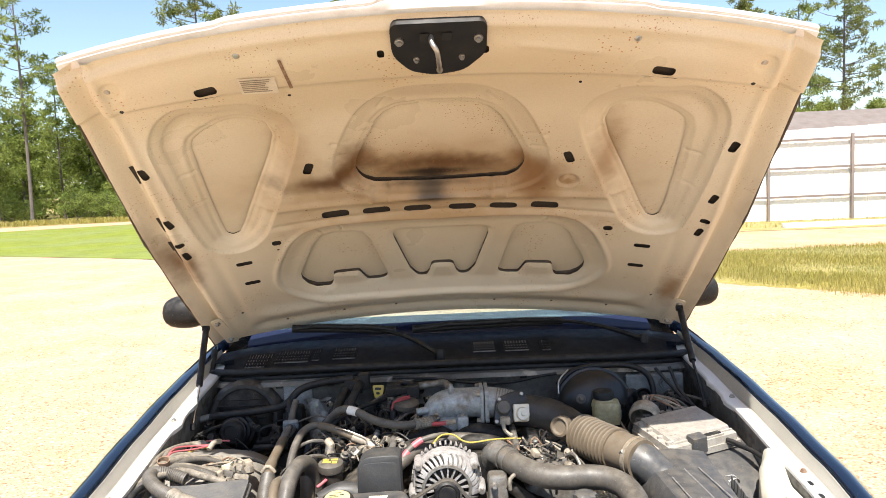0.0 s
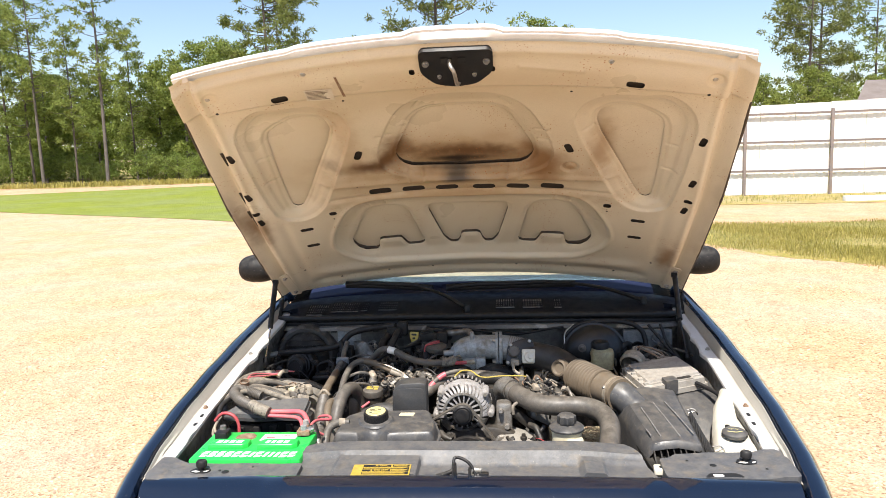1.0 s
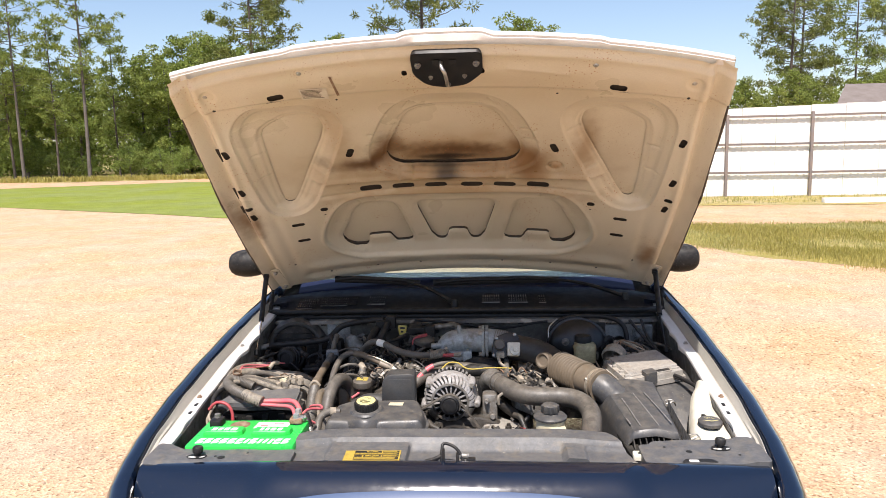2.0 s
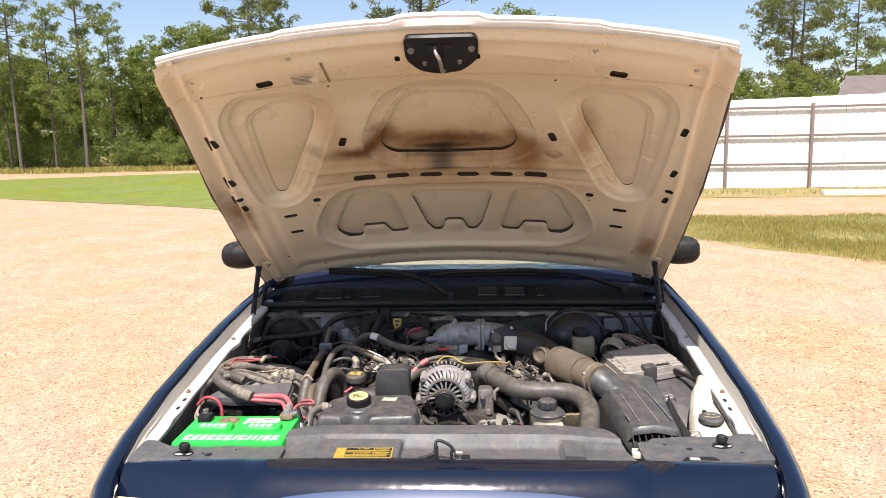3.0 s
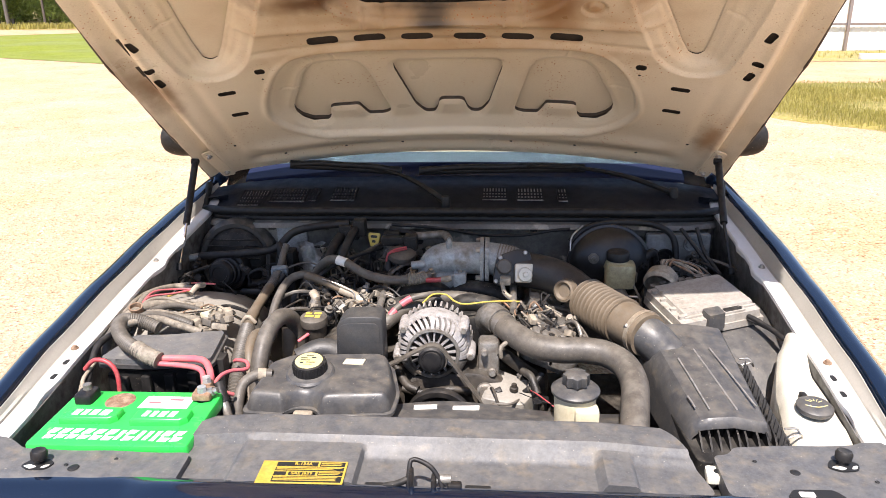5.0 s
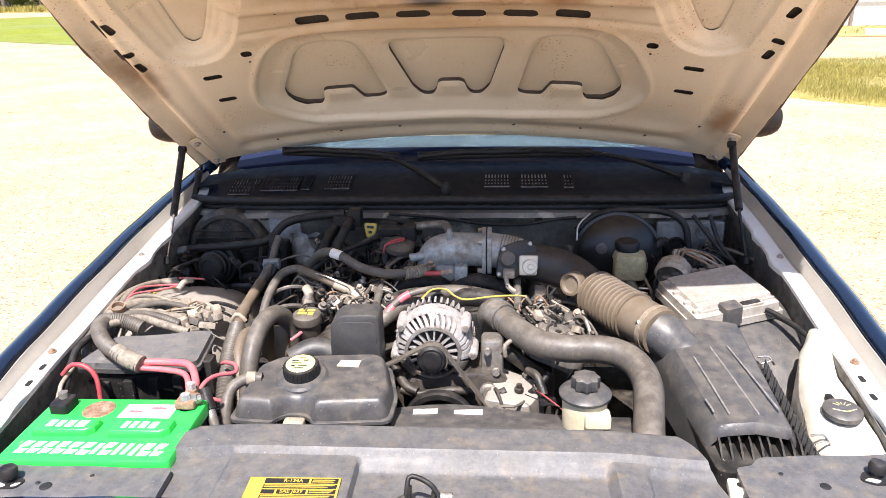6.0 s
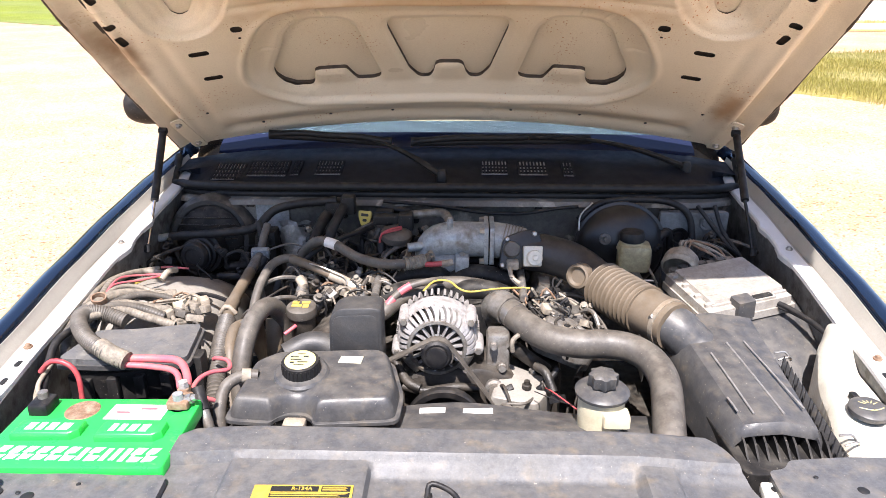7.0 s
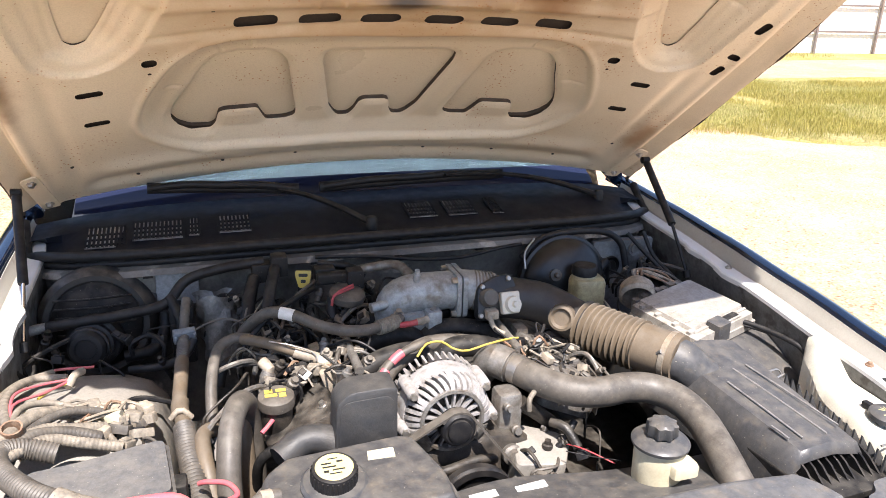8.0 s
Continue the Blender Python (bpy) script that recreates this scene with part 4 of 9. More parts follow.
thick(bm, 0.003)
part("roof", bm, M_black_paint, car)
for side in (-1, 1):
    rows = [[(side * x, y, z) for x, z in ((0.92, zt), (0.945, zt - 0.02), (0.985, zt - 0.15), (0.985, 0.5), (0.93, 0.24))] for y, zt in ((1.83, 0.965), (2.5, 0.985), (3.3, 1.0), (4.2, 1.0), (5.1, 0.97), (5.18, 0.9))]
    bm = loft(bmesh.new(), rows)
    thick(bm, 0.003)
    part("side_panel", bm, M_black_paint, car)
    rows = [[(side * 0.925, y0, 0.975), (side * xr, y1, zr)] for y0, y1, xr, zr in ((1.95, 2.27, 0.69, 1.37), (2.6, 2.6, 0.70, 1.42), (3.3, 3.2, 0.70, 1.42), (3.9, 3.6, 0.68, 1.38))]
    bm = loft(bmesh.new(), rows)
    thick(bm, 0.004)
    part("side_window", bm, M_glass, car)
    hose("pillar", [(side * 0.90, 1.60, 0.955), (side * 0.84, 1.85, 1.10), (side * 0.72, 2.26, 1.385)], 0.025, M_black_paint, car)
    for y in (0.85, 3.75):
        wheel = part("wheel", lathe(bmesh.new(), [(0.0, -0.10), (0.2, -0.10), (0.335, -0.11), (0.345, -0.08), (0.345, 0.08), (0.335, 0.11), (0.2, 0.10), (0.2, 0.06), (0.0, 0.05)], (side * 0.82, y, 0.345), (side, 0, 0), 32), M_rubber_dark, car)
        part("rim", lathe(bmesh.new(), [(0, 0.075), (0.06, 0.08), (0.19, 0.065), (0.205, 0.10), (0.21, 0.09)], (side * 0.82, y, 0.345), (side, 0, 0), 24), M_steel, wheel)
    # door mirror
    bm = bmesh.new()
    rows = []
    for i in range(13):
        a = math.pi * i / 12
        y = 1.88 - 0.065 * math.sin(a) ** 0.7 * (1 if a else 0)
        s = math.sin(a) ** 0.45 if 0 < i < 12 else 0.12
        x = (1.150 if side < 0 else 1.085) - 0.095 * math.cos(a)
        rows.append([(side * x, 1.93 - (0.015 + 0.075 * s) * max(0.0, math.cos(b)) ** 0.7 if math.cos(b) > 0 else 1.93, 1.045 + 0.072 * s * math.sin(b)) for b in (2 * math.pi * k / 20 for k in range(20))])
    loft(bm, rows, close=True)
    mirror = part("door_mirror", bm, M_plastic, car, "black plastic door mirror housing")
    part("mirror_stem", tube(bmesh.new(), [(side * 0.93, 1.93, 0.99), (side * 1.06, 1.91, 1.02)], 0.035, flat=0.6), M_plastic, mirror)

# wipers
for pv, el, a, b in (((-0.034, 1.285, 0.956), (-0.24, 1.47, 1.012), (-0.60, 1.50, 1.03), (-0.20, 1.475, 1.012)), ((0.72, 1.405, 0.955), (0.44, 1.50, 1.015), (-0.14, 1.49, 1.010), (0.44, 1.525, 1.012))):
    pv, el, a, b = Vector(pv), Vector(el), Vector(a), Vector(b)
    wiper = part("wiper", tube(bmesh.new(), [pv, pv.lerp(el, 0.5) + Vector((0, 0, 0.012)), el, el.lerp(a, 0.35) + Vector((0, -0.012, 0.014))], 0.014, flat=0.7, ends=0.007), M_rubber_dark, car, "black windscreen wiper resting on the glass")
    m = a.lerp(b, 0.5) + Vector((0, -0.01, 0.012))
    part("blade_frame", tube(bmesh.new(), [a.lerp(b, 0.02), a.lerp(b, 0.25) + Vector((0, -0.006, 0.012)), m, a.lerp(b, 0.75) + Vector((0, -0.006, 0.012)), a.lerp(b, 0.98)], 0.0105), M_rubber_dark, wiper)
    part("blade", tube(bmesh.new(), [a, a.lerp(b, 0.5) + Vector((0, 0.0, 0.003)), b], 0.0075, flat=2.0), M_rubber_dark, wiper)
    part("pivot_cap", lathe(bmesh.new(), [(0, 0.02), (0.012, 0.018), (0.016, 0.008), (0.016, -0.02)], pv, n=14), M_rubber_dark, wiper)

# gas struts beside the bonnet
for lo, mid, hi in (((-0.845, 1.045, 0.812), (-0.847, 1.14, 0.920), (-0.872, 1.32, 1.070)), ((0.823, 1.06, 0.812), (0.812, 1.14, 0.934), (0.836, 1.335, 1.068))):
    lo, mid, hi = Vector(lo), Vector(mid), Vector(hi)
    strut = part("gas_strut", tube(bmesh.new(), [mid, mid.lerp(hi, 0.5), hi], 0.011, step=0.03), M_rubber_dark, car, "black gas strut holding the bonnet")
    part("rod", tube(bmesh.new(), [lo, lo.lerp(mid, 0.5), mid], 0.0045, step=0.03), M_rod if lo.x < 0 else M_rubber_dark, strut, "polished steel rod" if lo.x < 0 else "dark rod")
    part("socket", lathe(bmesh.new(), [(0, 0.012), (0.01, 0.01), (0.011, -0.012), (0, -0.014)], hi + Vector((0, 0.008, 0.008)), (1, 0, 0), 12), M_plastic, strut)
    part("ball", lathe(bmesh.new(), [(0, 0.012), (0.01, 0.008), (0.01, -0.012), (0, -0.014)], lo, (0, 0.4, 1), 12), M_rubber_dark, strut)

# ---- bonnet: ribbed inner panel with openings, outer skin behind it ----
def hood_z(x, y):
    return 1.85 - 0.7026 * (y - 0.338) + 0.085 * (1 - (x / 0.8) ** 2)


HN = Vector((0, -0.575, -0.818))  # towards the engine


HS = Vector((0, -0.818, 0.575))  # along the panel to its front edge


def nose_shift(x, y):
    """The front of the bonnet is a deeper box that swells down, slid forwards to fit the camera's view."""
    t = min(1, max(0, (0.60 - y) / 0.20))
    d = 0.050 * t * t * (3 - 2 * t) * max(0.0, 1 - (abs(x) / 0.86) ** 4)
    return (HN + HS * 1.11) * d


def on_hood(x, y, off=0.0):
    return Vector((x, y, hood_z(x, y))) + HN * off + nose_shift(x, y)


def edge_x(y):
    return lerp_table([(0.30, 0.820), (0.34, 0.829), (0.64, 0.866), (0.93, 0.896), (1.22, 0.909), (1.60, 0.915)], y)[0]


def hood_front(x):
    return 0.353 - 0.005 * (x / 0.8) ** 2


def hood_rear(x):
    return 1.578 - 0.028 * (x / 0.85) ** 2 + 0.006 * math.cos(4 * x)


def flip(p):
    return [(-x, y) for x, y in p][::-1]


def both(p):
    """A closed outline from its half on the right, mirrored about the middle line."""
    return p + [(-x, y) for x, y in p if x > 1e-6][::-1]


POCKET_SIDE = [(0.438, 0.660), (0.445, 0.622), (0.475, 0.602), (0.510, 0.592), (0.550, 0.596), (0.608, 0.616), (0.640, 0.634), (0.654, 0.660), (0.664, 0.740), (0.674, 0.850), (0.680, 0.945), (0.680, 1.004), (0.664, 1.019), (0.640, 1.014), (0.610, 0.972), (0.532, 0.836), (0.458, 0.710)]
FRAME_SIDE = [(0.360, 0.640), (0.372, 0.590), (0.400, 0.556), (0.450, 0.528), (0.500, 0.521), (0.560, 0.519), (0.605, 0.506), (0.650, 0.512), (0.695, 0.538), (0.728, 0.575), (0.744, 0.620), (0.748, 0.700), (0.752, 0.820), (0.750, 0.940), (0.742, 1.020), (0.700, 1.052), (0.648, 1.064), (0.598, 1.050), (0.545, 1.005), (0.482, 0.892), (0.392, 0.720)]
POCKET_MID = both([(0.055, 0.612), (0.103, 0.616), (0.137, 0.630), (0.163, 0.654), (0.191, 0.703), (0.232, 0.776), (0.242, 0.815), (0.236, 0.838), (0.222, 0.858), (0.192, 0.875), (0.100, 0.883), (0.040, 0.886)])
FRAME_MID = both([(0.050, 0.530), (0.090, 0.532), (0.135, 0.544), (0.178, 0.565), (0.214, 0.596), (0.246, 0.644), (0.284, 0.718), (0.300, 0.765), (0.304, 0.800), (0.302, 0.822), (0.288, 0.856), (0.250, 0.886), (0.190, 0.910), (0.100, 0.921)])
POCKET_LOW = [(0.501, 1.283), (0.487, 1.248), (0.455, 1.190), (0.425, 1.128), (0.388, 1.096), (0.345, 1.088), (0.285, 1.094), (0.256, 1.108), (0.238, 1.135), (0.228, 1.185), (0.200, 1.345), (0.203, 1.364), (0.226, 1.374), (0.274, 1.372), (0.286, 1.345), (0.298, 1.314), (0.378, 1.310), (0.392, 1.316), (0.400, 1.362), (0.412, 1.374), (0.460, 1.365), (0.488, 1.340), (0.502, 1.310)]
POCKET_LOW_MID = both([(0.080, 1.110), (0.138, 1.108), (0.156, 1.118), (0.158, 1.145), (0.117, 1.330), (0.096, 1.368), (0.084, 1.378), (0.060, 1.377), (0.048, 1.355), (0.040, 1.318), (0.028, 1.309)])
FRAME_LOW = both([(0.000, 1.027), (0.230, 1.017), (0.355, 1.012), (0.420, 1.024), (0.460, 1.052), (0.490, 1.085), (0.528, 1.147), (0.552, 1.195), (0.567, 1.250), (0.566, 1.280), (0.548, 1.325), (0.505, 1.375), (0.440, 1.410), (0.200, 1.430)])


def set_over(p, dx):
    return [(x + dx, y) for x, y in p]


pockets = [round_poly(set_over(p, dx), 0.008, 3) for dx, p in ((-0.005, POCKET_SIDE), (-0.005, flip(POCKET_SIDE)), (-0.005, POCKET_MID), (-0.013, POCKET_LOW), (-0.013, flip(POCKET_LOW)), (-0.013, POCKET_LOW_MID))]
frames = [round_poly(set_over(p, dx), 0.03, 4) for dx, p in ((-0.005, FRAME_SIDE), (-0.005, flip(FRAME_SIDE)), (-0.002, FRAME_MID), (-0.015, FRAME_LOW))]


def slot(x, y, w, h, a=0.0):
    """Rounded slot in plan: half sizes w, h, turned by a degrees; the bonnet's slope is allowed for."""
    c, s = math.cos(radians(a)), math.sin(radians(a))
    out = []
    for px, py in round_poly([(-w, -h), (w, -h), (w, h), (-w, h)], min(w, h) * 1.0, 4):
        out.append((x + px * c - py * s, y + (px * s + py * c) * 0.82))
    return out


slots = [slot(x, y, 0.042, 0.019, 0) for x, y in ((-0.330, 0.961), (-0.205, 0.966), (-0.080, 0.971), (0.057, 0.973), (0.182, 0.971), (0.307, 0.963))]
for s, dx in ((-1, -0.009), (1, -0.009)):
    for x, y, w, h, a in ((0.518, 0.467, 0.026, 0.012, 3), (0.776, 0.668, 0.010, 0.023, 6), (0.794, 0.866, 0.010, 0.023, 8), (0.803, 0.963, 0.015, 0.011, 0), (0.802, 1.016, 0.010, 0.022, 8), (0.527, 1.052, 0.015, 0.013, 0),
                         (0.653, 1.121, 0.027, 0.0105, -2), (0.658, 1.229, 0.027, 0.0105, -2), (0.360, 0.763, 0.012, 0.025, -22), (0.114, 0.432, 0.008, 0.010, 0), (0.53, 1.085, 0.004, 0.004, 0), (0.40, 0.92, 0.004, 0.004, 0), (0.345, 0.52, 0.004, 0.004, 0)):
        slots.append(slot(s * x + dx, y, w, h, s * a))
openings = pockets + slots


def signed(poly, X, Y):
    """Distance to a closed outline, negative inside, and the nearest points on it."""
    P = np.array(poly)
    Q = np.roll(P, -1, 0)
    best = np.full(X.shape, 1e9)
    nx, ny = np.zeros_like(X), np.zeros_like(X)
    ins = np.zeros(X.shape, bool)
    for (ax, ay), (bx, by) in zip(P, Q):
        dx, dy = bx - ax, by - ay
        t = np.clip(((X - ax) * dx + (Y - ay) * dy) / (dx * dx + dy * dy + 1e-12), 0, 1)
        cx, cy = ax + t * dx, ay + t * dy
        d = np.hypot(X - cx, Y - cy)
        k = d < best
        best, nx, ny = np.where(k, d, best), np.where(k, cx, nx), np.where(k, cy, ny)
        if ay != by:
            ins ^= ((ay > Y) != (by > Y)) & (X < (bx - ax) * (Y - ay) / (by - ay) + ax)
    return np.where(ins, -best, best), nx, ny


def smooth(a, b, v):
    t = np.clip((v - a) / (b - a), 0, 1)
    return t * t * (3 - 2 * t)


def near_signed(poly, X, Y, margin=0.06):
    """As signed, worked out near the outline only."""
    P = np.array(poly)
    k = (X > P[:, 0].min() - margin) & (X < P[:, 0].max() + margin) & (Y > P[:, 1].min() - margin) & (Y < P[:, 1].max() + margin)
    d, nx, ny = np.full(X.shape, 1.0), np.zeros_like(X), np.zeros_like(X)
    d[k], nx[k], ny[k] = signed(poly, X[k], Y[k])
    return d, nx, ny


# short creases pressed across the frames, mirrored on both sides
CREASES = [((0.240, 0.701), (0.284, 0.689)), ((0.252, 0.748), (0.294, 0.738)), ((0.152, 0.600), (0.128, 0.566)), ((0.398, 0.692), (0.432, 0.679)), ((0.488, 0.866), (0.516, 0.851)),
           ((0.674, 0.735), (0.718, 0.733)), ((0.684, 0.848), (0.728, 0.845)), ((0.402, 1.034), (0.388, 1.074)), ((0.466, 1.184), (0.508, 1.170)), ((0.330, 1.030), (0.326, 1.070))]


def ridge(X, Y, a, b, w):
    """1 along a short line, falling off within w."""
    dx, dy = b[0] - a[0], b[1] - a[1]
    t = np.clip(((X - a[0]) * dx + (Y - a[1]) * dy) / (dx * dx + dy * dy), 0, 1)
    return np.exp(-(np.hypot(X - a[0] - t * dx, Y - a[1] - t * dy) / w) ** 2)


def hood_relief(X, Y):
    """How far the inner panel rises towards the outer skin."""
    rise = np.zeros_like(X)
    for i, f in enumerate(frames):
        d, _, _ = near_signed(f, X, Y)
        side_step = 0.005 * smooth(-0.026, -0.036, d) * smooth(0.50, 0.58, np.abs(X)) if i < 2 else 0.0
        rise = np.maximum(rise, 0.010 * smooth(0.003, -0.007, d) + (0.016 if i != 2 else 0.013) * smooth(0.0, -0.055, d) + side_step)
        rise -= 0.004 * np.exp(-((d - 0.009) / 0.008) ** 2)
    for i, p in enumerate(pockets):
        d, _, _ = near_signed(p, X, Y)
        rise += (0.007 * smooth(0.024, 0.010, d) if i < 3 else 0.003 * smooth(0.018, 0.008, d)) + 0.005 * smooth(0.006, 0.0, d)
    W = np.interp(Y, [0.30, 0.34, 0.64, 0.93, 1.22, 1.6], [0.820, 0.829, 0.866, 0.896, 0.909, 0.915])
    e = W - np.abs(X)
    rise += 0.017 * smooth(0.072, 0.056, e) - 0.021 * smooth(0.056, 0.0, e) - 0.005 * np.exp(-((e - 0.084) / 0.012) ** 2)
    rise += 0.006 * np.exp(-((e - 0.16) / 0.02) ** 2) * smooth(1.0, 1.1, Y) * smooth(1.5, 1.4, Y)
    # front lip and crease, slot ridge, rear roll
    crease = 0.505 + 0.02 * np.cos(2.2 * X) - 0.03
    rise -= 0.012 * smooth(crease + 0.012, crease - 0.004, Y)
    rise += 0.006 * np.exp(-((Y - 0.40) / 0.022) ** 2) * smooth(0.75, 0.6, np.abs(X))
    rise += 0.014 * smooth(0.380, 0.358, Y)
    rise -= 0.007 * np.exp(-((Y - (0.925 - 0.02 * (X / 0.5) ** 2)) / 0.012) ** 2) * smooth(0.62, 0.5, np.abs(X))
    rise += 0.006 * np.exp(-((Y - 0.985) / 0.010) ** 2) * smooth(0.60, 0.5, np.abs(X))
    rear = 1.578 - 0.028 * (X / 0.85) ** 2
    rise -= 0.012 * np.exp(-((Y - (rear - 0.125)) / 0.030) ** 2) * smooth(0.74, 0.64, np.abs(X))
    rise += 0.012 * np.exp(-((Y - (rear - 0.055)) / 0.022) ** 2) * smooth(0.76, 0.70, np.abs(X))
    for x in (0.145, -0.160, 0.19, -0.212):
        rise -= 0.004 * np.exp(-((X - x) / 0.006) ** 2) * smooth(0.872, 0.880, Y) * smooth(0.935, 0.925, Y)
    for a, b in CREASES:
        for s in (-1, 1):
            rise += 0.0035 * ridge(X, Y, (s * a[0] - 0.004, a[1]), (s * b[0] - 0.004, b[1]), 0.0045)
    rise -= 0.003 * ridge(X, Y, (0.183, 0.423), (0.354, 0.434), 0.006)
    for s in (-1, 1):
        q = np.hypot(X - s * 0.362, (Y - 0.856) / 0.82) if s > 0 else np.full_like(X, 9.0)
        rise += 0.007 * smooth(0.034, 0.027, q) - 0.006 * smooth(0.020, 0.014, q)
        rise += 0.005 * smooth(0.03, 0.02, np.hypot(X - s * 0.725, (Y - 0.42) / 0.82))
    return rise


NU, NV = 452, 322
u = np.linspace(-1, 1, NU)
v = np.linspace(0, 1, NV)
V, U = np.meshgrid(v, u, indexing="ij")
Y = np.interp(V, [0, 1], [0.34, 1.57])
X = U * np.interp(Y, [0.30, 0.34, 0.64, 0.93, 1.22, 1.6], [0.820, 0.829, 0.866, 0.896, 0.909, 0.915])
front = 0.353 - 0.005 * (X / 0.8) ** 2
rear = 1.578 - 0.028 * (X / 0.85) ** 2
Y = front + V * (rear - front)
dead = np.zeros(X.shape, bool)
SNAP = 0.0031
for poly in openings:
    d, nx, ny = near_signed(poly, X, Y, 0.02)
    k = np.abs(d) < SNAP
    X, Y = np.where(k, nx, X), np.where(k, ny, Y)
    dead |= (d < 0) & ~k
R = hood_relief(X, Y)
Zh = 1.85 - 0.7026 * (Y - 0.338) + 0.085 * (1 - (X / 0.8) ** 2)
idx = np.arange(NU * NV).reshape(NV, NU)
quad = np.stack([idx[:-1, :-1], idx[:-1, 1:], idx[1:, 1:], idx[1:, :-1]], -1).reshape(-1, 4)
gone = dead.reshape(-1)[quad].any(1)
mx, my = X.reshape(-1)[quad].mean(1), Y.reshape(-1)[quad].mean(1)
for poly in openings:
    x0, x1 = min(p[0] for p in poly), max(p[0] for p in poly)
    y0, y1 = min(p[1] for p in poly), max(p[1] for p in poly)
    near = (mx > x0) & (mx < x1) & (my > y0) & (my < y1) & ~gone
    if near.any():
        d, _, _ = signed(poly, mx[near], my[near])
        hit = np.zeros(len(mx), bool)
        hit[near] = d < -0.0002
        gone |= hit
T = np.clip((0.60 - Y) / 0.20, 0, 1)
D = 0.050 * T * T * (3 - 2 * T) * np.maximum(0, 1 - (np.abs(X) / 0.86) ** 4)
pts = np.stack([X, Y - HN.y * R + (HN.y + 1.11 * HS.y) * D, Zh - HN.z * R + (HN.z + 1.11 * HS.z) * D], -1).reshape(-1, 3)
quad = quad[~gone][:, ::-1]

# underside paint with soot above the engine, rust specks and a brown stain at the edge
nt = M_hood_paint.node_tree
n, l = nt.nodes, nt.links
hb = n["Principled BSDF"]
co = n.new("ShaderNodeTexCoord").outputs["Object"]


def blob(cx, cy, sx, sy, lo, hi, scale):
    mp = n.new("ShaderNodeMapping")
    mp.inputs["Location"].default_value = (-cx / sx, -cy / sy, 0)
    mp.inputs["Scale"].default_value = (1 / sx, 1 / sy, 0)
    l.new(co, mp.inputs["Vector"])
    le = n.new("ShaderNodeVectorMath"); le.operation = "LENGTH"
    l.new(mp.outputs[0], le.inputs[0])
    nz = n.new("ShaderNodeTexNoise")
    nz.inputs["Scale"].default_value, nz.inputs["Detail"].default_value = scale, 6
    l.new(co, nz.inputs["Vector"])
    ad = n.new("ShaderNodeMath"); ad.operation = "MULTIPLY_ADD"
    l.new(nz.outputs[0], ad.inputs[0]); ad.inputs[1].default_value = 0.9; l.new(le.outputs["Value"], ad.inputs[2])
    mr = n.new("ShaderNodeMapRange")
    mr.inputs[1].default_value, mr.inputs[2].default_value, mr.inputs[3].default_value, mr.inputs[4].default_value = 0.5, 1.45, hi, lo
    mr.interpolation_type = "SMOOTHSTEP"
    l.new(ad.outputs[0], mr.inputs[0])
    return mr.outputs[0]


col = hb.inputs["Base Color"].links[0].from_socket


def lay(f, c):
    global col
    x = n.new("ShaderNodeMix"); x.data_type = "RGBA"
    l.new(f, x.inputs[0]); l.new(col, x.inputs[6]); x.inputs[7].default_value = (*c, 1)
    col = x.outputs[2]


HO = Vector((0, 1.5, 1.05))
def rel(x, y):
    return x, y - HO.y
# tan tint across the front of the panel
lay(blob(*rel(0.0, 0.40), 1.25, 0.34, 0, 0.45, 4), (0.56, 0.45, 0.29))
lay(blob(*rel(0.0, 0.82), 1.05, 0.50, 0, 0.46, 5), (0.50, 0.40, 0.26))
lay(blob(*rel(0.0, 0.89), 0.78, 0.17, 0, 0.85, 9), (0.38, 0.25, 0.125))
lay(blob(*rel(-0.01, 0.856), 0.31, 0.052, 0, 0.95, 22), (0.12, 0.058, 0.022))
lay(blob(*rel(-0.33, 0.826), 0.24, 0.050, 0, 0.95, 16), (0.11, 0.052, 0.022))
lay(blob(*rel(-0.25, 0.80), 0.08, 0.10, 0, 0.9, 18), (0.17, 0.085, 0.033))
lay(blob(*rel(0.0, 0.890), 0.36, 0.045, 0, 0.5, 14), (0.15, 0.085, 0.045))
lay(blob(*rel(-0.035, 0.918), 0.090, 0.050, 0, 0.85, 12), (0.030, 0.024, 0.020))
lay(blob(*rel(-0.03, 0.893), 0.20, 0.020, 0, 0.9, 18), (0.02, 0.014, 0.010))
# grime and the turned flange's shade, both put into the edge colour
for side in (-1, 1):
    lay(blob(*rel(side * 0.905, 0.80), 0.055, 0.42, 0, 0.55, 11), (0.30, 0.25, 0.18))
    lay(blob(*rel(side * 0.925, 1.22), 0.050, 0.40, 0, 0.45, 13), (0.26, 0.20, 0.13))
lay(blob(*rel(0.27, 0.855), 0.12, 0.11, 0, 0.95, 14), (0.24, 0.125, 0.05))
lay(blob(*rel(0.462, 0.775), 0.07, 0.16, 0, 0.7, 16), (0.30, 0.18, 0.08))
lay(blob(*rel(-0.84, 1.07), 0.075, 0.15, 0, 0.85, 16), (0.20, 0.105, 0.04))
lay(blob(*rel(-0.89, 0.98), 0.05, 0.16, 0, 0.6, 14), (0.20, 0.12, 0.06))
lay(blob(*rel(0.80, 1.34), 0.06, 0.13, 0, 0.8, 16), (0.26, 0.135, 0.05))
lay(blob(*rel(0.0, 1.012), 0.80, 0.055, 0, 0.65, 24), (0.40, 0.25, 0.11))
lay(blob(*rel(0.365, 0.86), 0.04, 0.035, 0, 0.7, 40), (0.30, 0.17, 0.07))
lay(blob(*rel(-0.40, 0.70), 0.08, 0.30, 0, 0.5, 18), (0.36, 0.23, 0.11))


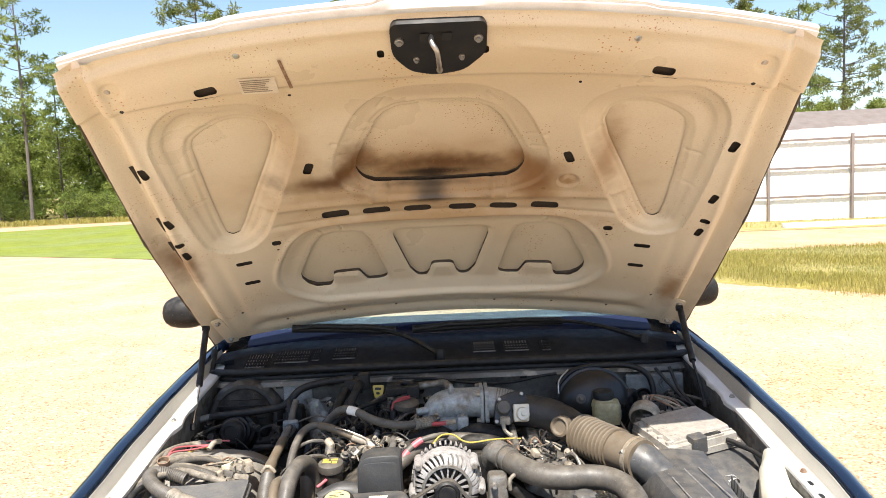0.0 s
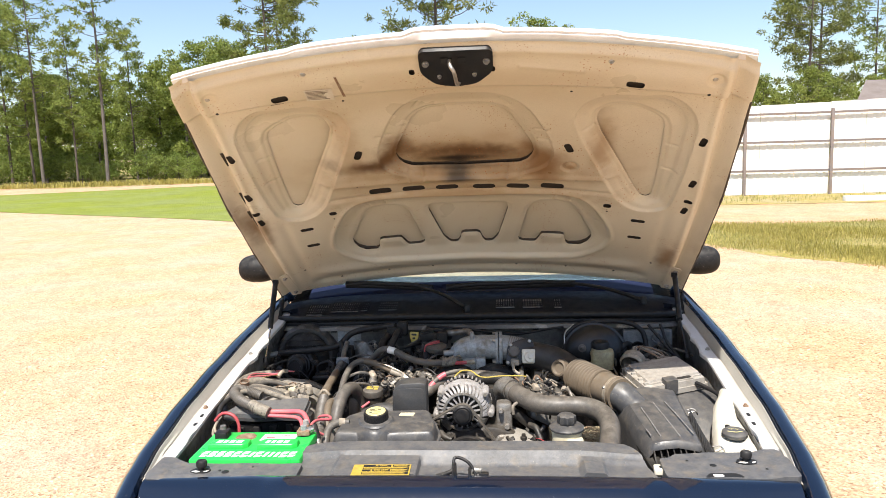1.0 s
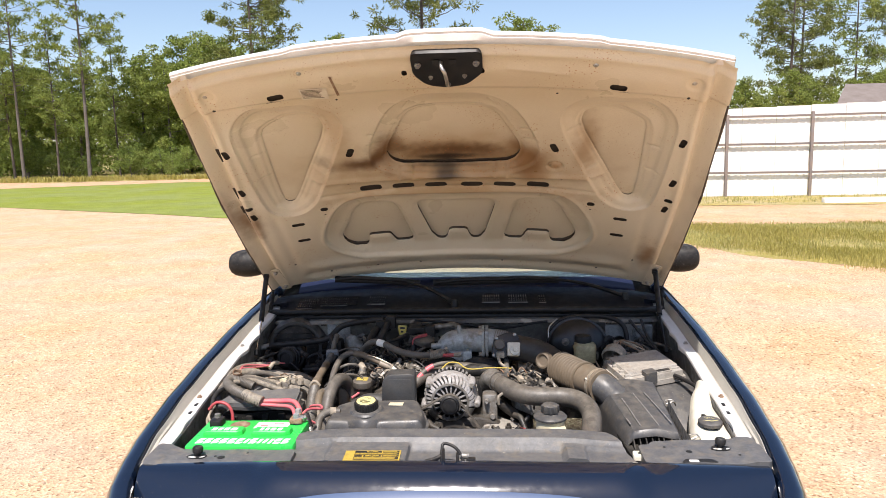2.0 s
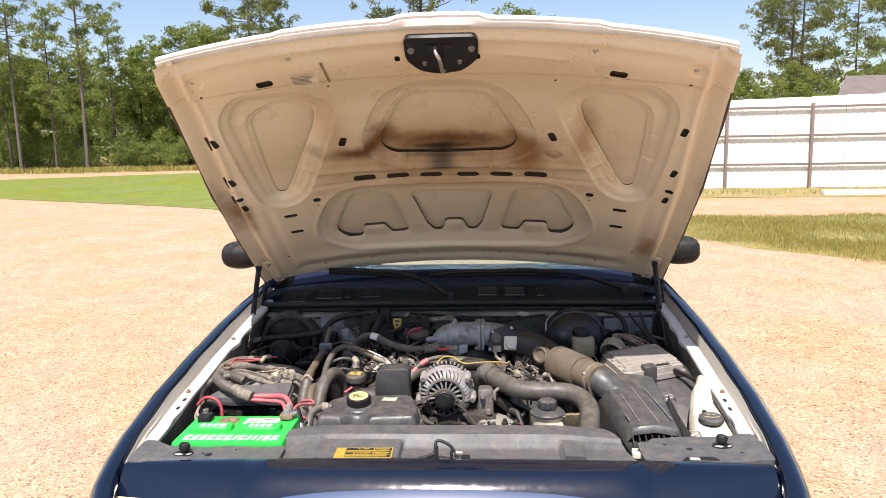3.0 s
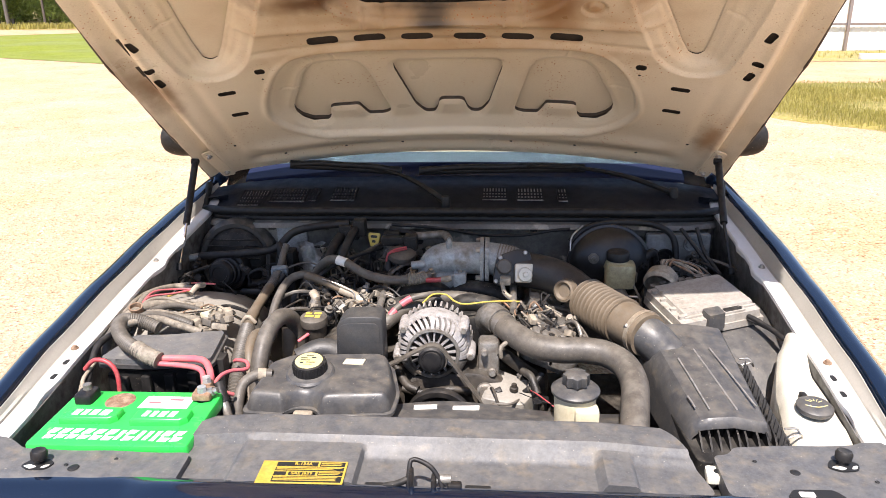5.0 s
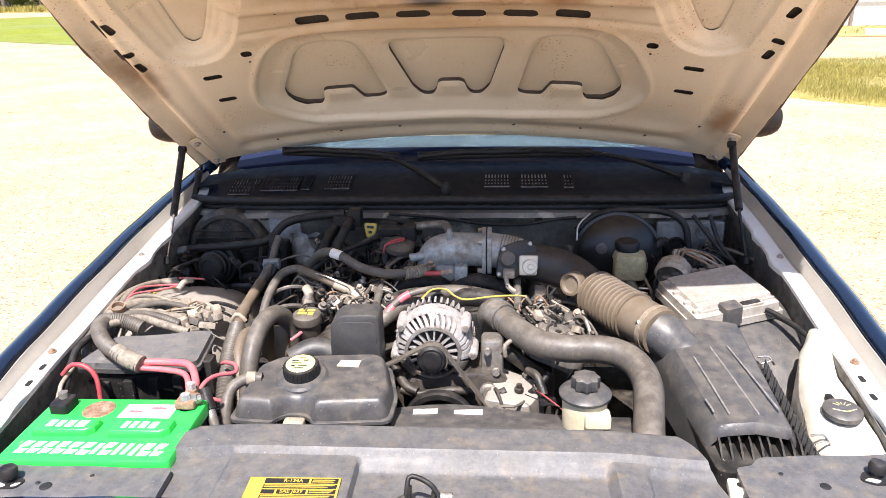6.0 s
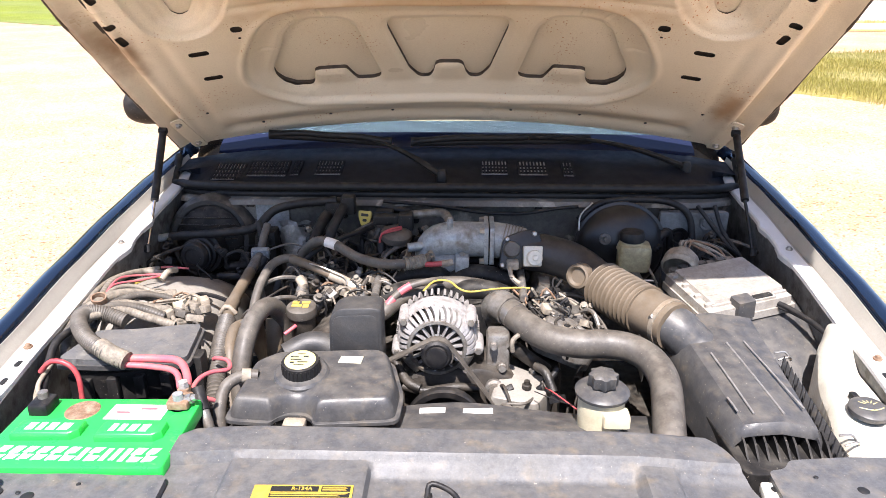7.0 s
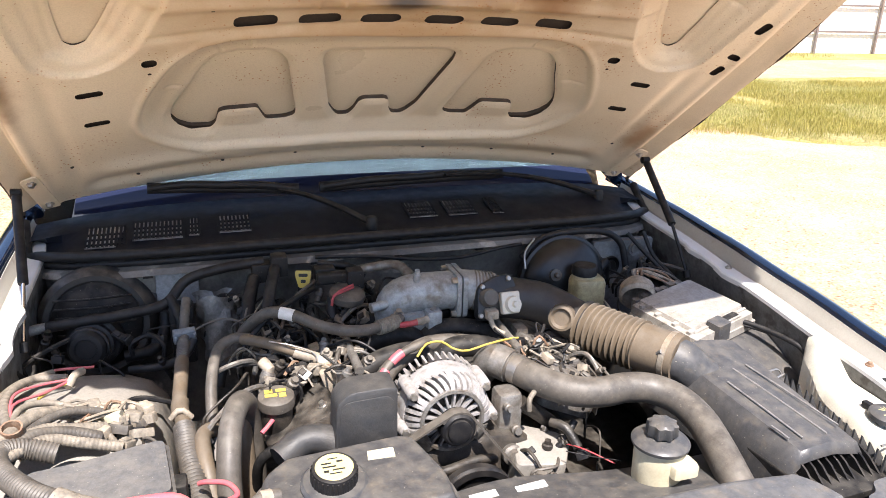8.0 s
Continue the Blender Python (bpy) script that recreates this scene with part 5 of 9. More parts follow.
def dots(scale, size, share, patch):
    """Small scattered rust dots that gather in patches."""
    vo = n.new("ShaderNodeTexVoronoi"); vo.inputs["Scale"].default_value = scale
    l.new(co, vo.inputs["Vector"])
    near = n.new("ShaderNodeMapRange"); near.inputs[1].default_value, near.inputs[2].default_value = size, size * 0.6
    l.new(vo.outputs["Distance"], near.inputs[0])
    sp = n.new("ShaderNodeSeparateColor"); l.new(vo.outputs["Color"], sp.inputs[0])
    pick = n.new("ShaderNodeMath"); pick.operation = "LESS_THAN"; pick.inputs[1].default_value = share
    l.new(sp.outputs[0], pick.inputs[0])
    pn = n.new("ShaderNodeTexNoise"); pn.inputs["Scale"].default_value = patch
    l.new(co, pn.inputs["Vector"])
    pm = n.new("ShaderNodeMapRange"); pm.inputs[1].default_value, pm.inputs[2].default_value = 0.52, 0.66
    l.new(pn.outputs[0], pm.inputs[0])
    m1 = n.new("ShaderNodeMath"); m1.operation = "MULTIPLY"; l.new(near.outputs[0], m1.inputs[0]); l.new(pick.outputs[0], m1.inputs[1])
    m2 = n.new("ShaderNodeMath"); m2.operation = "MULTIPLY"; l.new(m1.outputs[0], m2.inputs[0]); l.new(pm.outputs[0], m2.inputs[1])
    return m2.outputs[0]


lay(dots(110, 0.28, 0.5, 6), (0.36, 0.14, 0.045))
lay(dots(150, 0.25, 0.35, 4), (0.30, 0.16, 0.07))
l.new(col, hb.inputs["Base Color"])

hood = thing("bonnet", HO, "open car bonnet seen from below, cream painted with soot stains", "bonnet")
me = bpy.data.meshes.new("inner_panel")
me.from_pydata((pts - np.array(HO)).tolist(), [], quad.tolist())
me.update()
bm = bmesh.new()
bm.from_mesh(me)
bmesh.ops.delete(bm, geom=[w for w in bm.verts if not w.link_faces], context="VERTS")
bm.to_mesh(me)
bm.free()
inner = link("inner_panel", me, M_hood_paint, hood, "cream painted inner panel with soot and rust specks")

# outer skin: pale primer below, black above
SK = 0.046
def skin_rows(off):
    rows = []
    for j in range(49):
        row = []
        for i in range(61):
            t = -1 + 2 * i / 60
            f = j / 48
            y = 0.335 + f * 1.24
            x = t * edge_x(y)
            a, b = hood_front(x) - 0.002, hood_rear(x)
            y = a + f * (b - a)
            t_ = min(1, max(0, (0.42 - y) / 0.08))
            s_ = min(1, max(0, (abs(x) - edge_x(y) + 0.06) / 0.06))
            row.append(on_hood(x, y, -off + 0.018 * t_ * t_ * (3 - 2 * t_) * (1 - 0.5 * s_) + 0.043 * s_ * s_ * (1 - t_)))
        rows.append(row)
    return rows


part("skin_lining", loft(bmesh.new(), skin_rows(SK)), M_hood_paint, hood)
bm = loft(bmesh.new(), skin_rows(SK + 0.004))
thick(bm, 0.0015)
part("outer_skin", bm, M_black_paint, hood, "black painted outer skin")
# dark patches behind the slots, putting the cavity's shade into colour
M_slot_shade = mat("dark slot shade", (0.020, 0.016, 0.013), 0.8, other=(0.045, 0.032, 0.022), scale=40, amount=0.8, bump=0.05)
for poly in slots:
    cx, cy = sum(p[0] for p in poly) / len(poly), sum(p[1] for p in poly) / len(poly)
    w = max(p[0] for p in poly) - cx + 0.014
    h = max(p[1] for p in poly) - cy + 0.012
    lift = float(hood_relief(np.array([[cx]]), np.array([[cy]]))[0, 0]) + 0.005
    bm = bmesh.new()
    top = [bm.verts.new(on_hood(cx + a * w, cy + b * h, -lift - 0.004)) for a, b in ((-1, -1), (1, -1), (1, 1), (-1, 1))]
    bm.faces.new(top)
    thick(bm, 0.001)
    part("slot_shade", bm, M_slot_shade, hood, smooth=False)
# dark strips between the two panels, painting the shade in each pocket's gap
M_gap_shade_mastic = mat("dark gap shade and edge mastic", (0.035, 0.026, 0.02), 0.7, other=(0.09, 0.065, 0.045), scale=60, amount=0.8)
for k, poly in enumerate(pockets):
    squeeze, top = (0.0015, 0.0410) if k < 3 else (0.0022, 0.0345)
    rows = []
    m = len(poly)
    for i in range(m):
        p, a, b = Vector(poly[i]), Vector(poly[i - 1]), Vector(poly[(i + 1) % m])
        t = (b - a).normalized()
        out = Vector((t.y, -t.x))
        rows.append([on_hood(p.x + out.x * w, p.y + out.y * w, -h) for w, h in ((0.006, top), (0.003 - squeeze, top + 0.002), (0.003 - squeeze, 0.0458), (0.012, 0.0458), (0.012, top))])
    area = sum(poly[i - 1][0] * poly[i][1] - poly[i][0] * poly[i - 1][1] for i in range(m))
    if area < 0:
        rows = []
        for i in range(m):
            p, a, b = Vector(poly[i]), Vector(poly[i - 1]), Vector(poly[(i + 1) % m])
            t = (b - a).normalized()
            out = Vector((-t.y, t.x))
            rows.append([on_hood(p.x + out.x * w, p.y + out.y * w, -h) for w, h in ((0.006, top), (0.003 - squeeze, top + 0.002), (0.003 - squeeze, 0.0458), (0.012, 0.0458), (0.012, top))])
    part("gap_shade", loft(bmesh.new(), rows + rows[:1], close=True), M_gap_shade_mastic, hood)
# folded front lip painted white as sunlight, and dark edge beads along the sides
M_lip = mat("lip white for sunlight", (0.78, 0.76, 0.74), 0.3, other=(0.5, 0.45, 0.4), scale=20, amount=0.5, bump=0.02, coat=0.3)
rows = []
for i in range(61):
    x = -0.822 + 1.644 * i / 60
    y = hood_front(x)
    step = 0.010 * (smooth(0.14, 0.10, abs(x)) + 0.5 * smooth(0.47, 0.44, abs(x)))
    base = on_hood(x, y)
    rows.append([base - HN * 0.010 + Vector((0, 0.016, -0.006)), base - HN * 0.017 + Vector((0, 0.0, -0.001)), base - HN * 0.019 + Vector((0, -0.004, 0.000 + step)), base - HN * 0.021 + Vector((0, -0.003, 0.001 + step)), base - HN * 0.026 + Vector((0, -0.010, 0.002 + step)), base - HN * 0.034 + Vector((0, -0.012, 0.003 + step)), base - HN * 0.038 + Vector((0, -0.004, 0.004 + step))])
bm = loft(bmesh.new(), rows)
thick(bm, 0.002)
part("front_lip", bm, M_lip, hood, "front lip coloured white for sunlight")
for side in (-1, 1):
    line = []
    for i in range(30):
        y = 0.40 + 1.165 * i / 29
        x = side * (edge_x(y) + 0.003)
        line.append(on_hood(x, y, -0.003 - 0.002 * math.sin(19 * y) - 0.0015 * math.sin(67 * y)))
    hose("edge_bead", line, 0.0058, M_gap_shade_mastic, hood, "dark crumbling edge mastic", n=8, step=0.03)
    # hinge plate at the rear corner
    bm = bmesh.new()
    pl = round_poly([(0.836, 1.385), (0.878, 1.392), (0.868, 1.560), (0.822, 1.562)], 0.012)
    f = [bm.verts.new(Vector((side * x, y, hood_z(x, y))) + HN * 0.006) for x, y in pl]
    bm.faces.new(f)
    thick(bm, 0.004)
    hinge = part("hinge_plate", bm, M_hood_paint, hood)
    for x, y in ((0.856, 1.412), (0.846, 1.535)):
        part("bolt", lathe(bmesh.new(), [(0, 0.008), (0.007, 0.008), (0.008, 0.002), (0.012, 0.001), (0.012, -0.004)], Vector((side * x, y, hood_z(x, y))) + HN * 0.008, HN, 6), M_steel, hinge)

# latch plate with a striker loop


LY = 0.042
lp = round_poly([(-0.098, 0.322 + LY), (0.107, 0.322 + LY), (0.107, 0.395 + LY), (0.060, 0.436 + LY), (-0.005, 0.446 + LY), (-0.062, 0.434 + LY), (-0.098, 0.395 + LY)], 0.018, 4)
bm = bmesh.new()
low = [bm.verts.new(on_hood(0, y, 0.016) + Vector((x, 0, 0))) for x, y in lp]
up = [bm.verts.new(on_hood(0, y, -0.020) + Vector((x, 0, 0))) for x, y in lp]
bm.faces.new(low)
for i in range(len(low)):
    bm.faces.new((low[i - 1], low[i], up[i], up[i - 1]))
bmesh.ops.recalc_face_normals(bm, faces=bm.faces)
latch = part("latch_plate", bm, M_dark_metal, hood, "black enamelled latch plate")


def on_latch(x, y, off):
    return on_hood(0, y + LY, 0.016 + off) + Vector((x, 0, 0))


part("striker", tube(bmesh.new(), [on_latch(-0.012, 0.352, 0), on_latch(-0.010, 0.352, 0.020), on_latch(0.0, 0.362, 0.034), on_latch(0.004, 0.405, 0.030), on_latch(0.003, 0.432, 0)], 0.0055, n=10, step=0.006), M_steel, latch, "bare steel striker loop")
for x, y, r in ((-0.080, 0.362, 0.010), (0.089, 0.360, 0.010), (-0.046, 0.405, 0.007), (0.054, 0.402, 0.007), (0.004, 0.432, 0.008)):
    part("bolt", lathe(bmesh.new(), [(0, 0.007), (r * 0.65, 0.007), (r * 0.7, 0.002), (r, 0.0015), (r, -0.003)], on_latch(x, y, 0.001), HN, 10), M_steel, latch)
for x0, x1 in ((-0.035, -0.015), (0.012, 0.032)):
    bm = bmesh.new()
    bm.faces.new([bm.verts.new(on_latch(x, y, 0.001)) for x, y in ((x0, 0.345), (x1, 0.345), (x1, 0.362), (x0, 0.362))][::-1])
    thick(bm, 0.0008)
    part("latch_slot", bm, M_print_and_hole, latch, smooth=False)

M_label_paper = mat("faded label", (0.70, 0.65, 0.55), 0.5, other=(0.58, 0.50, 0.40), scale=40, amount=0.6, bump=0.02)
# paper label with rows of print, and a scuff
lab = [(-0.446, 0.448), (-0.364, 0.456), (-0.368, 0.498), (-0.450, 0.487)]
bm = bmesh.new()
off = 0.0145
bm.faces.new([bm.verts.new(on_hood(x, y, off)) for x, y in lab][::-1])
thick(bm, 0.0004)
label = part("label", bm, M_label_paper, hood, "faded paper label", smooth=False)
for i in range(7):
    f = 0.1 + 0.12 * i
    bm = bmesh.new()
    P = lambda a, b: on_hood(-0.446 + 0.080 * a - 0.003 * b, 0.448 + 0.008 * a + 0.040 * b, off + 0.0012)
    e = 0.62 + 0.3 * random.random()
    bm.faces.new([bm.verts.new(P(a, b)) for a, b in ((0.06, f), (e, f), (e, f + 0.05), (0.06, f + 0.05))][::-1])
    thick(bm, 0.0003)
    part("print_line", bm, M_tan, label, smooth=False)
bm = bmesh.new()
bm.faces.new([bm.verts.new(on_hood(x, y, off)) for x, y in ((-0.345, 0.418), (-0.338, 0.418), (-0.333, 0.49), (-0.341, 0.49))][::-1])
thick(bm, 0.0004)
part("tag", bm, M_rusty, hood, "brown torn tag", smooth=False)
for x, y in ((-0.735, 0.418), (0.722, 0.420), (-0.43, 0.40), (0.43, 0.40)):
    part("bumper_screw", lathe(bmesh.new(), [(0, 0.006), (0.006, 0.005), (0.010, 0.0), (0.010, -0.01)], on_hood(x, y, 0.004), HN, 12), M_steel, hood)

# small black discs put on for the shade in holes near the rear edge
for x, y in ((-0.76, 1.40), (0.75, 1.40), (-0.62, 1.515), (0.61, 1.515), (-0.20, 1.525), (0.18, 1.525), (-0.40, 1.52), (0.40, 1.52), (-0.73, 0.47), (0.72, 0.47)):
    lift = float(hood_relief(np.array([[x]]), np.array([[y]]))[0, 0])
    part("hole_disc", lathe(bmesh.new(), [(0, 0.0012), (0.0045, 0.0012), (0.006, -0.002)], on_hood(x, y, -lift), HN, 10), M_print_and_hole, hood)

# ---- radiator cover and front panel pieces ----
def height_patch(name, outline, zf, material, parent, label="", n=60, skirt=0.02):
    """A moulded cover: a grid cut to an outline, with heights zf(x, y) and a skirt all round."""
    xs = [p[0] for p in outline]; ys = [p[1] for p in outline]
    w, h = max(xs) - min(xs), max(ys) - min(ys)
    st = max(w, h) / n
    NXc, NYc = int(w / st) + 2, int(h / st) + 2
    gx, gy = np.meshgrid(np.linspace(min(xs), max(xs), NXc), np.linspace(min(ys), max(ys), NYc), indexing="ij")
    d, qx, qy = signed(outline, gx, gy)
    k = (d > 0) | (np.abs(d) < st * 0.45)
    far = d > st * 1.45
    gx, gy = np.where(k, qx, gx), np.where(k, qy, gy)
    bm = bmesh.new()
    gz = zf(gx, gy)
    vs = [[None if far[i, j] else bm.verts.new((gx[i, j], gy[i, j], gz[i, j])) for j in range(NYc)] for i in range(NXc)]
    for i in range(NXc - 1):
        for j in range(NYc - 1):
            f = [vs[i][j], vs[i + 1][j], vs[i + 1][j + 1], vs[i][j + 1]]
            if None not in f:
                bm.faces.new(f)
    bmesh.ops.remove_doubles(bm, verts=bm.verts, dist=st * 0.05)
    rim = [e for e in bm.edges if e.is_boundary]
    ret = bmesh.ops.extrude_edge_only(bm, edges=rim)
    bmesh.ops.translate(bm, verts=[g for g in ret["geom"] if isinstance(g, bmesh.types.BMVert)], vec=(0, 0, -skirt))
    bmesh.ops.recalc_face_normals(bm, faces=bm.faces)
    return part(name, bm, material, parent, label)


def sm(a, b, v):
    t = np.clip((v - a) / (b - a), 0, 1)
    return t * t * (3 - 2 * t)


def cover_z(x, y):
    z = 0.796 + 0 * x
    back = sm(0.160, 0.172, y)
    mid = sm(-0.120, -0.110, x) * (1 - sm(0.312, 0.328, x))
    z += 0.011 * back
    z -= 0.020 * mid * (1 - sm(0.135, 0.166, y))
    z -= 0.008 * (1 - sm(-0.349, -0.343, x)) * (1 - back) + 0.004 * (1 - sm(-0.39, -0.37, x)) * (1 - sm(0.12, 0.14, y))
    z -= 0.012 * sm(0.30, 0.50, abs(x)) + 0.008 * sm(0.236, 0.248, y)
    z -= 0.010 * sm(0.375, 0.385, x) * (1 - sm(0.135, 0.16, y))
    z += 0.003 * np.exp(-(((x - 0.43) / 0.03) ** 2 + ((y - 0.205) / 0.02) ** 2)) + 0.003 * np.exp(-(((x + 0.39) / 0.03) ** 2 + ((y - 0.215) / 0.02) ** 2))
    z += 0.003 * np.exp(-((x + 0.335) / 0.006) ** 2) * (1 - back)
    return z


cover = thing("radiator_cover", (0, 0.14, 0.6), "dusty black plastic radiator cover with a warning label", "engine cover")
height_patch("cover_panel", round_poly([(-0.443, 0.034), (0.515, 0.066), (0.500, 0.125), (0.474, 0.210), (0.440, 0.248), (-0.41, 0.248), (-0.462, 0.215)], 0.02), cover_z, M_cover, cover, n=190, skirt=0.05)
lm = Matrix.Translation((-0.209, 0.064, 0.7985)) @ pose(0, 0, 0, 0, 0, 1.2)
bm = bmesh.new()
prism(bm, [(-0.077, -0.032), (0.077, -0.032), (0.077, 0.032), (-0.077, 0.032)], 0, 0.0008, 0, m=lm)
warn = part("warning_label", bm, M_label_yellow, cover, "yellow and black refrigerant warning label", smooth=False)
for x0, x1, y0, y1 in ((-0.050, 0.024, 0.0165, 0.0285), (0.028, 0.073, 0.0165, 0.0285), (-0.050, 0.073, 0.0035, 0.0135), (-0.050, -0.028, -0.0095, 0.0005), (-0.024, 0.024, -0.0095, 0.0005), (0.028, 0.073, -0.0095, 0.0005), (-0.050, 0.073, -0.0280, -0.0125)):
    bm = bmesh.new()
    prism(bm, [(x0, y0), (x1, y0), (x1, y1), (x0, y1)], 0.0008, 0.0012, 0, m=lm)
    part("label_panel", bm, M_print_and_hole, warn, smooth=False)
letters("label_text", "R-134A", 0.0105, lm @ pose(-0.002, 0.0222, 0.0017), M_label_yellow, warn, bold=0.0002)
letters("label_text", "SAE J639", 0.0105, lm @ pose(0.0, -0.0045, 0.0017), M_label_yellow, warn, bold=0.0002)
rng = random.Random(3)
for x0, x1, y in ((0.030, 0.071, 0.0245), (0.030, 0.071, 0.0200), (-0.048, 0.071, 0.0110), (-0.048, 0.060, 0.0070), (0.030, 0.071, -0.0020), (0.030, 0.071, -0.0065), (-0.048, 0.071, -0.0155), (-0.048, 0.066, -0.0195), (-0.048, 0.071, -0.0235)):
    bm = bmesh.new()
    prism(bm, [(x0, y - 0.0011), (x1 - 0.01 * rng.random(), y - 0.0011), (x1 - 0.01 * rng.random(), y + 0.0011), (x0, y + 0.0011)], 0.0012, 0.0016, 0, m=lm)
    part("label_line", bm, M_label_yellow, warn, smooth=False)

# side plates with bonnet stops
for side, out in ((-1, [(-0.846, 0.030), (-0.434, 0.022), (-0.438, 0.126), (-0.765, 0.124), (-0.80, 0.150), (-0.850, 0.160)]), (1, [(0.528, 0.050), (0.858, 0.045), (0.868, 0.215), (0.575, 0.195), (0.56, 0.17), (0.53, 0.165)])):
    plate = thing("front_plate", (side * 0.65, 0.1, 0.7), "dusty black front plate with a rubber bonnet stop", "plate", "front plates")
    height_patch("plate_panel", round_poly(out, 0.014), lambda x, y: 0.788 + 0.005 * sm(0.79, 0.82, abs(x)) - 0.006 * (1 - sm(0.03, 0.05, y)) + 0.001 * np.sin(40 * x), M_cover, plate, n=60, skirt=0.03)
    px, py = (-0.708, 0.082) if side < 0 else (0.752, 0.150)
    bm = bmesh.new()
    prism(bm, round_poly([(px - 0.030, py - 0.012), (px - 0.010, py - 0.024), (px + 0.022, py - 0.020), (px + 0.030, py), (px + 0.012, py + 0.012), (px - 0.018, py + 0.010)], 0.008), 0.7835, 0.7897, 0)
    hole = part("stop_hole", bm, M_print_and_hole, plate, "flat black patch for the opening round the stop", smooth=False)
    bm = bmesh.new()
    prism(bm, round_poly([(px - 0.024, py - 0.013), (px - 0.006, py - 0.021), (px + 0.004, py - 0.014), (px - 0.012, py - 0.007)], 0.004), 0.7897, 0.7903, 0)
    prism(bm, round_poly([(px + 0.010, py - 0.017), (px + 0.020, py - 0.016), (px + 0.026, py - 0.006), (px + 0.016, py - 0.008)], 0.004), 0.7897, 0.7903, 0)
    part("inner_bracket", bm, M_bay_paint, hole, "painted metal in the opening", smooth=False)
    fx, fy, fz = (-0.585, 0.036, 0.7858) if side < 0 else (0.672, 0.062, 0.7892)
    bm = bmesh.new()
    prism(bm, round_poly([(fx - 0.05, fy - 0.012), (fx + 0.05, fy - 0.010), (fx + 0.034, fy + 0.012), (fx - 0.034, fy + 0.010)], 0.008), fz - 0.006, fz, 0)
    part("catch_opening", bm, M_print_and_hole, plate, smooth=False)
    bm = bmesh.new()
    prism(bm, round_poly([(fx - 0.028, fy - 0.010), (fx - 0.002, fy - 0.010), (fx - 0.002, fy + 0.004), (fx - 0.028, fy + 0.004)], 0.004), fz, fz + 0.0008, 0)
    part("inner_bracket", bm, M_bay_paint, plate, "white bracket in the opening", smooth=False)
    part("bonnet_stop", lathe(bmesh.new(), [(0, 0.026), (0.012, 0.025), (0.015, 0.020), (0.014, 0.008), (0.009, 0.004), (0.009, -0.005)], (px, py, 0.790), (0.1, 0.1, 1), 18), M_rubber_dark, plate, "black rubber bonnet stop")
    for hx, hy, r in (((-0.636, 0.070, 0.008), (-0.655, 0.078, 0.003), (-0.57, 0.10, 0.003)) if side < 0 else ((0.660, 0.120, 0.007), (0.60, 0.15, 0.003), (0.79, 0.10, 0.003))):
        part("hole", lathe(bmesh.new(), [(0, 0.0014), (r, 0.0014), (r * 1.3, 0.0004)], (hx, hy, 0.7885), n=14), M_print_and_hole, plate)
bm = bmesh.new()
prism(bm, round_poly([(0.508, 0.112), (0.548, 0.112), (0.548, 0.146), (0.512, 0.150)], 0.008), 0.765, 0.779, 0.002)
brk = part("bracket", bm, M_white_plastic, cover, "cream painted bracket")
part("hole", lathe(bmesh.new(), [(0, 0.0008), (0.007, 0.0008)], (0.530, 0.130, 0.779), n=14), M_print_and_hole, brk)
# bonnet catch in the middle
catch = thing("bonnet_catch", (0.0, 0.05, 0.78), "black steel bonnet catch bolted behind the nose", "latch")
hose("catch_frame", [(-0.018, 0.036, 0.786), (-0.016, 0.050, 0.822), (-0.010, 0.060, 0.836), (0.022, 0.052, 0.826), (0.040, 0.040, 0.800), (0.042, 0.034, 0.785)], 0.0042, M_rubber_dark, catch, step=0.006)
hose("catch_lever", [(-0.060, 0.042, 0.792), (-0.035, 0.040, 0.800), (-0.018, 0.046, 0.806)], 0.006, M_plastic, catch)
for b6 in ((-0.016, -0.008, 0.032, 0.054, 0.78, 0.826), (0.022, 0.030, 0.032, 0.054, 0.78, 0.815), (0.050, 0.075, 0.034, 0.050, 0.78, 0.803)):
    part("catch_plate", box(bmesh.new(), *b6), M_dark_metal, catch)
part("roller", lathe(bmesh.new(), [(0, 0.012), (0.008, 0.012), (0.009, -0.012), (0, -0.012)], (0.044, 0.048, 0.806), (1, 0, 0), 12), M_alu_dark, catch)
for x0, x1 in ((-0.095, -0.04), (0.08, 0.125)):
    bm = bmesh.new()
    prism(bm, round_poly([(x0, 0.040), (x1, 0.040), (x1, 0.054), (x0, 0.054)], 0.004), 0.7885, 0.7905, 0)
    part("catch_slot", bm, M_print_and_hole, catch, smooth=False)

# ---- battery ----
battery = thing("battery", (-0.605, 0.23, 0.60), "bright green car battery with white print and corroded terminals", "battery")
bo = [(-0.762, 0.126), (-0.452, 0.134), (-0.452, 0.328), (-0.762, 0.322)]
bm = bmesh.new()
prism(bm, round_poly(bo, 0.008), 0.60, 0.772, 0)
part("case", bm, M_plastic, battery, "black battery case")
bm = bmesh.new()
prism(bm, round_poly([(-0.765, 0.124), (-0.449, 0.132), (-0.449, 0.331), (-0.765, 0.325)], 0.010), 0.770, 0.797, 0.004)
part("lid", bm, M_green, battery, "bright green battery lid")
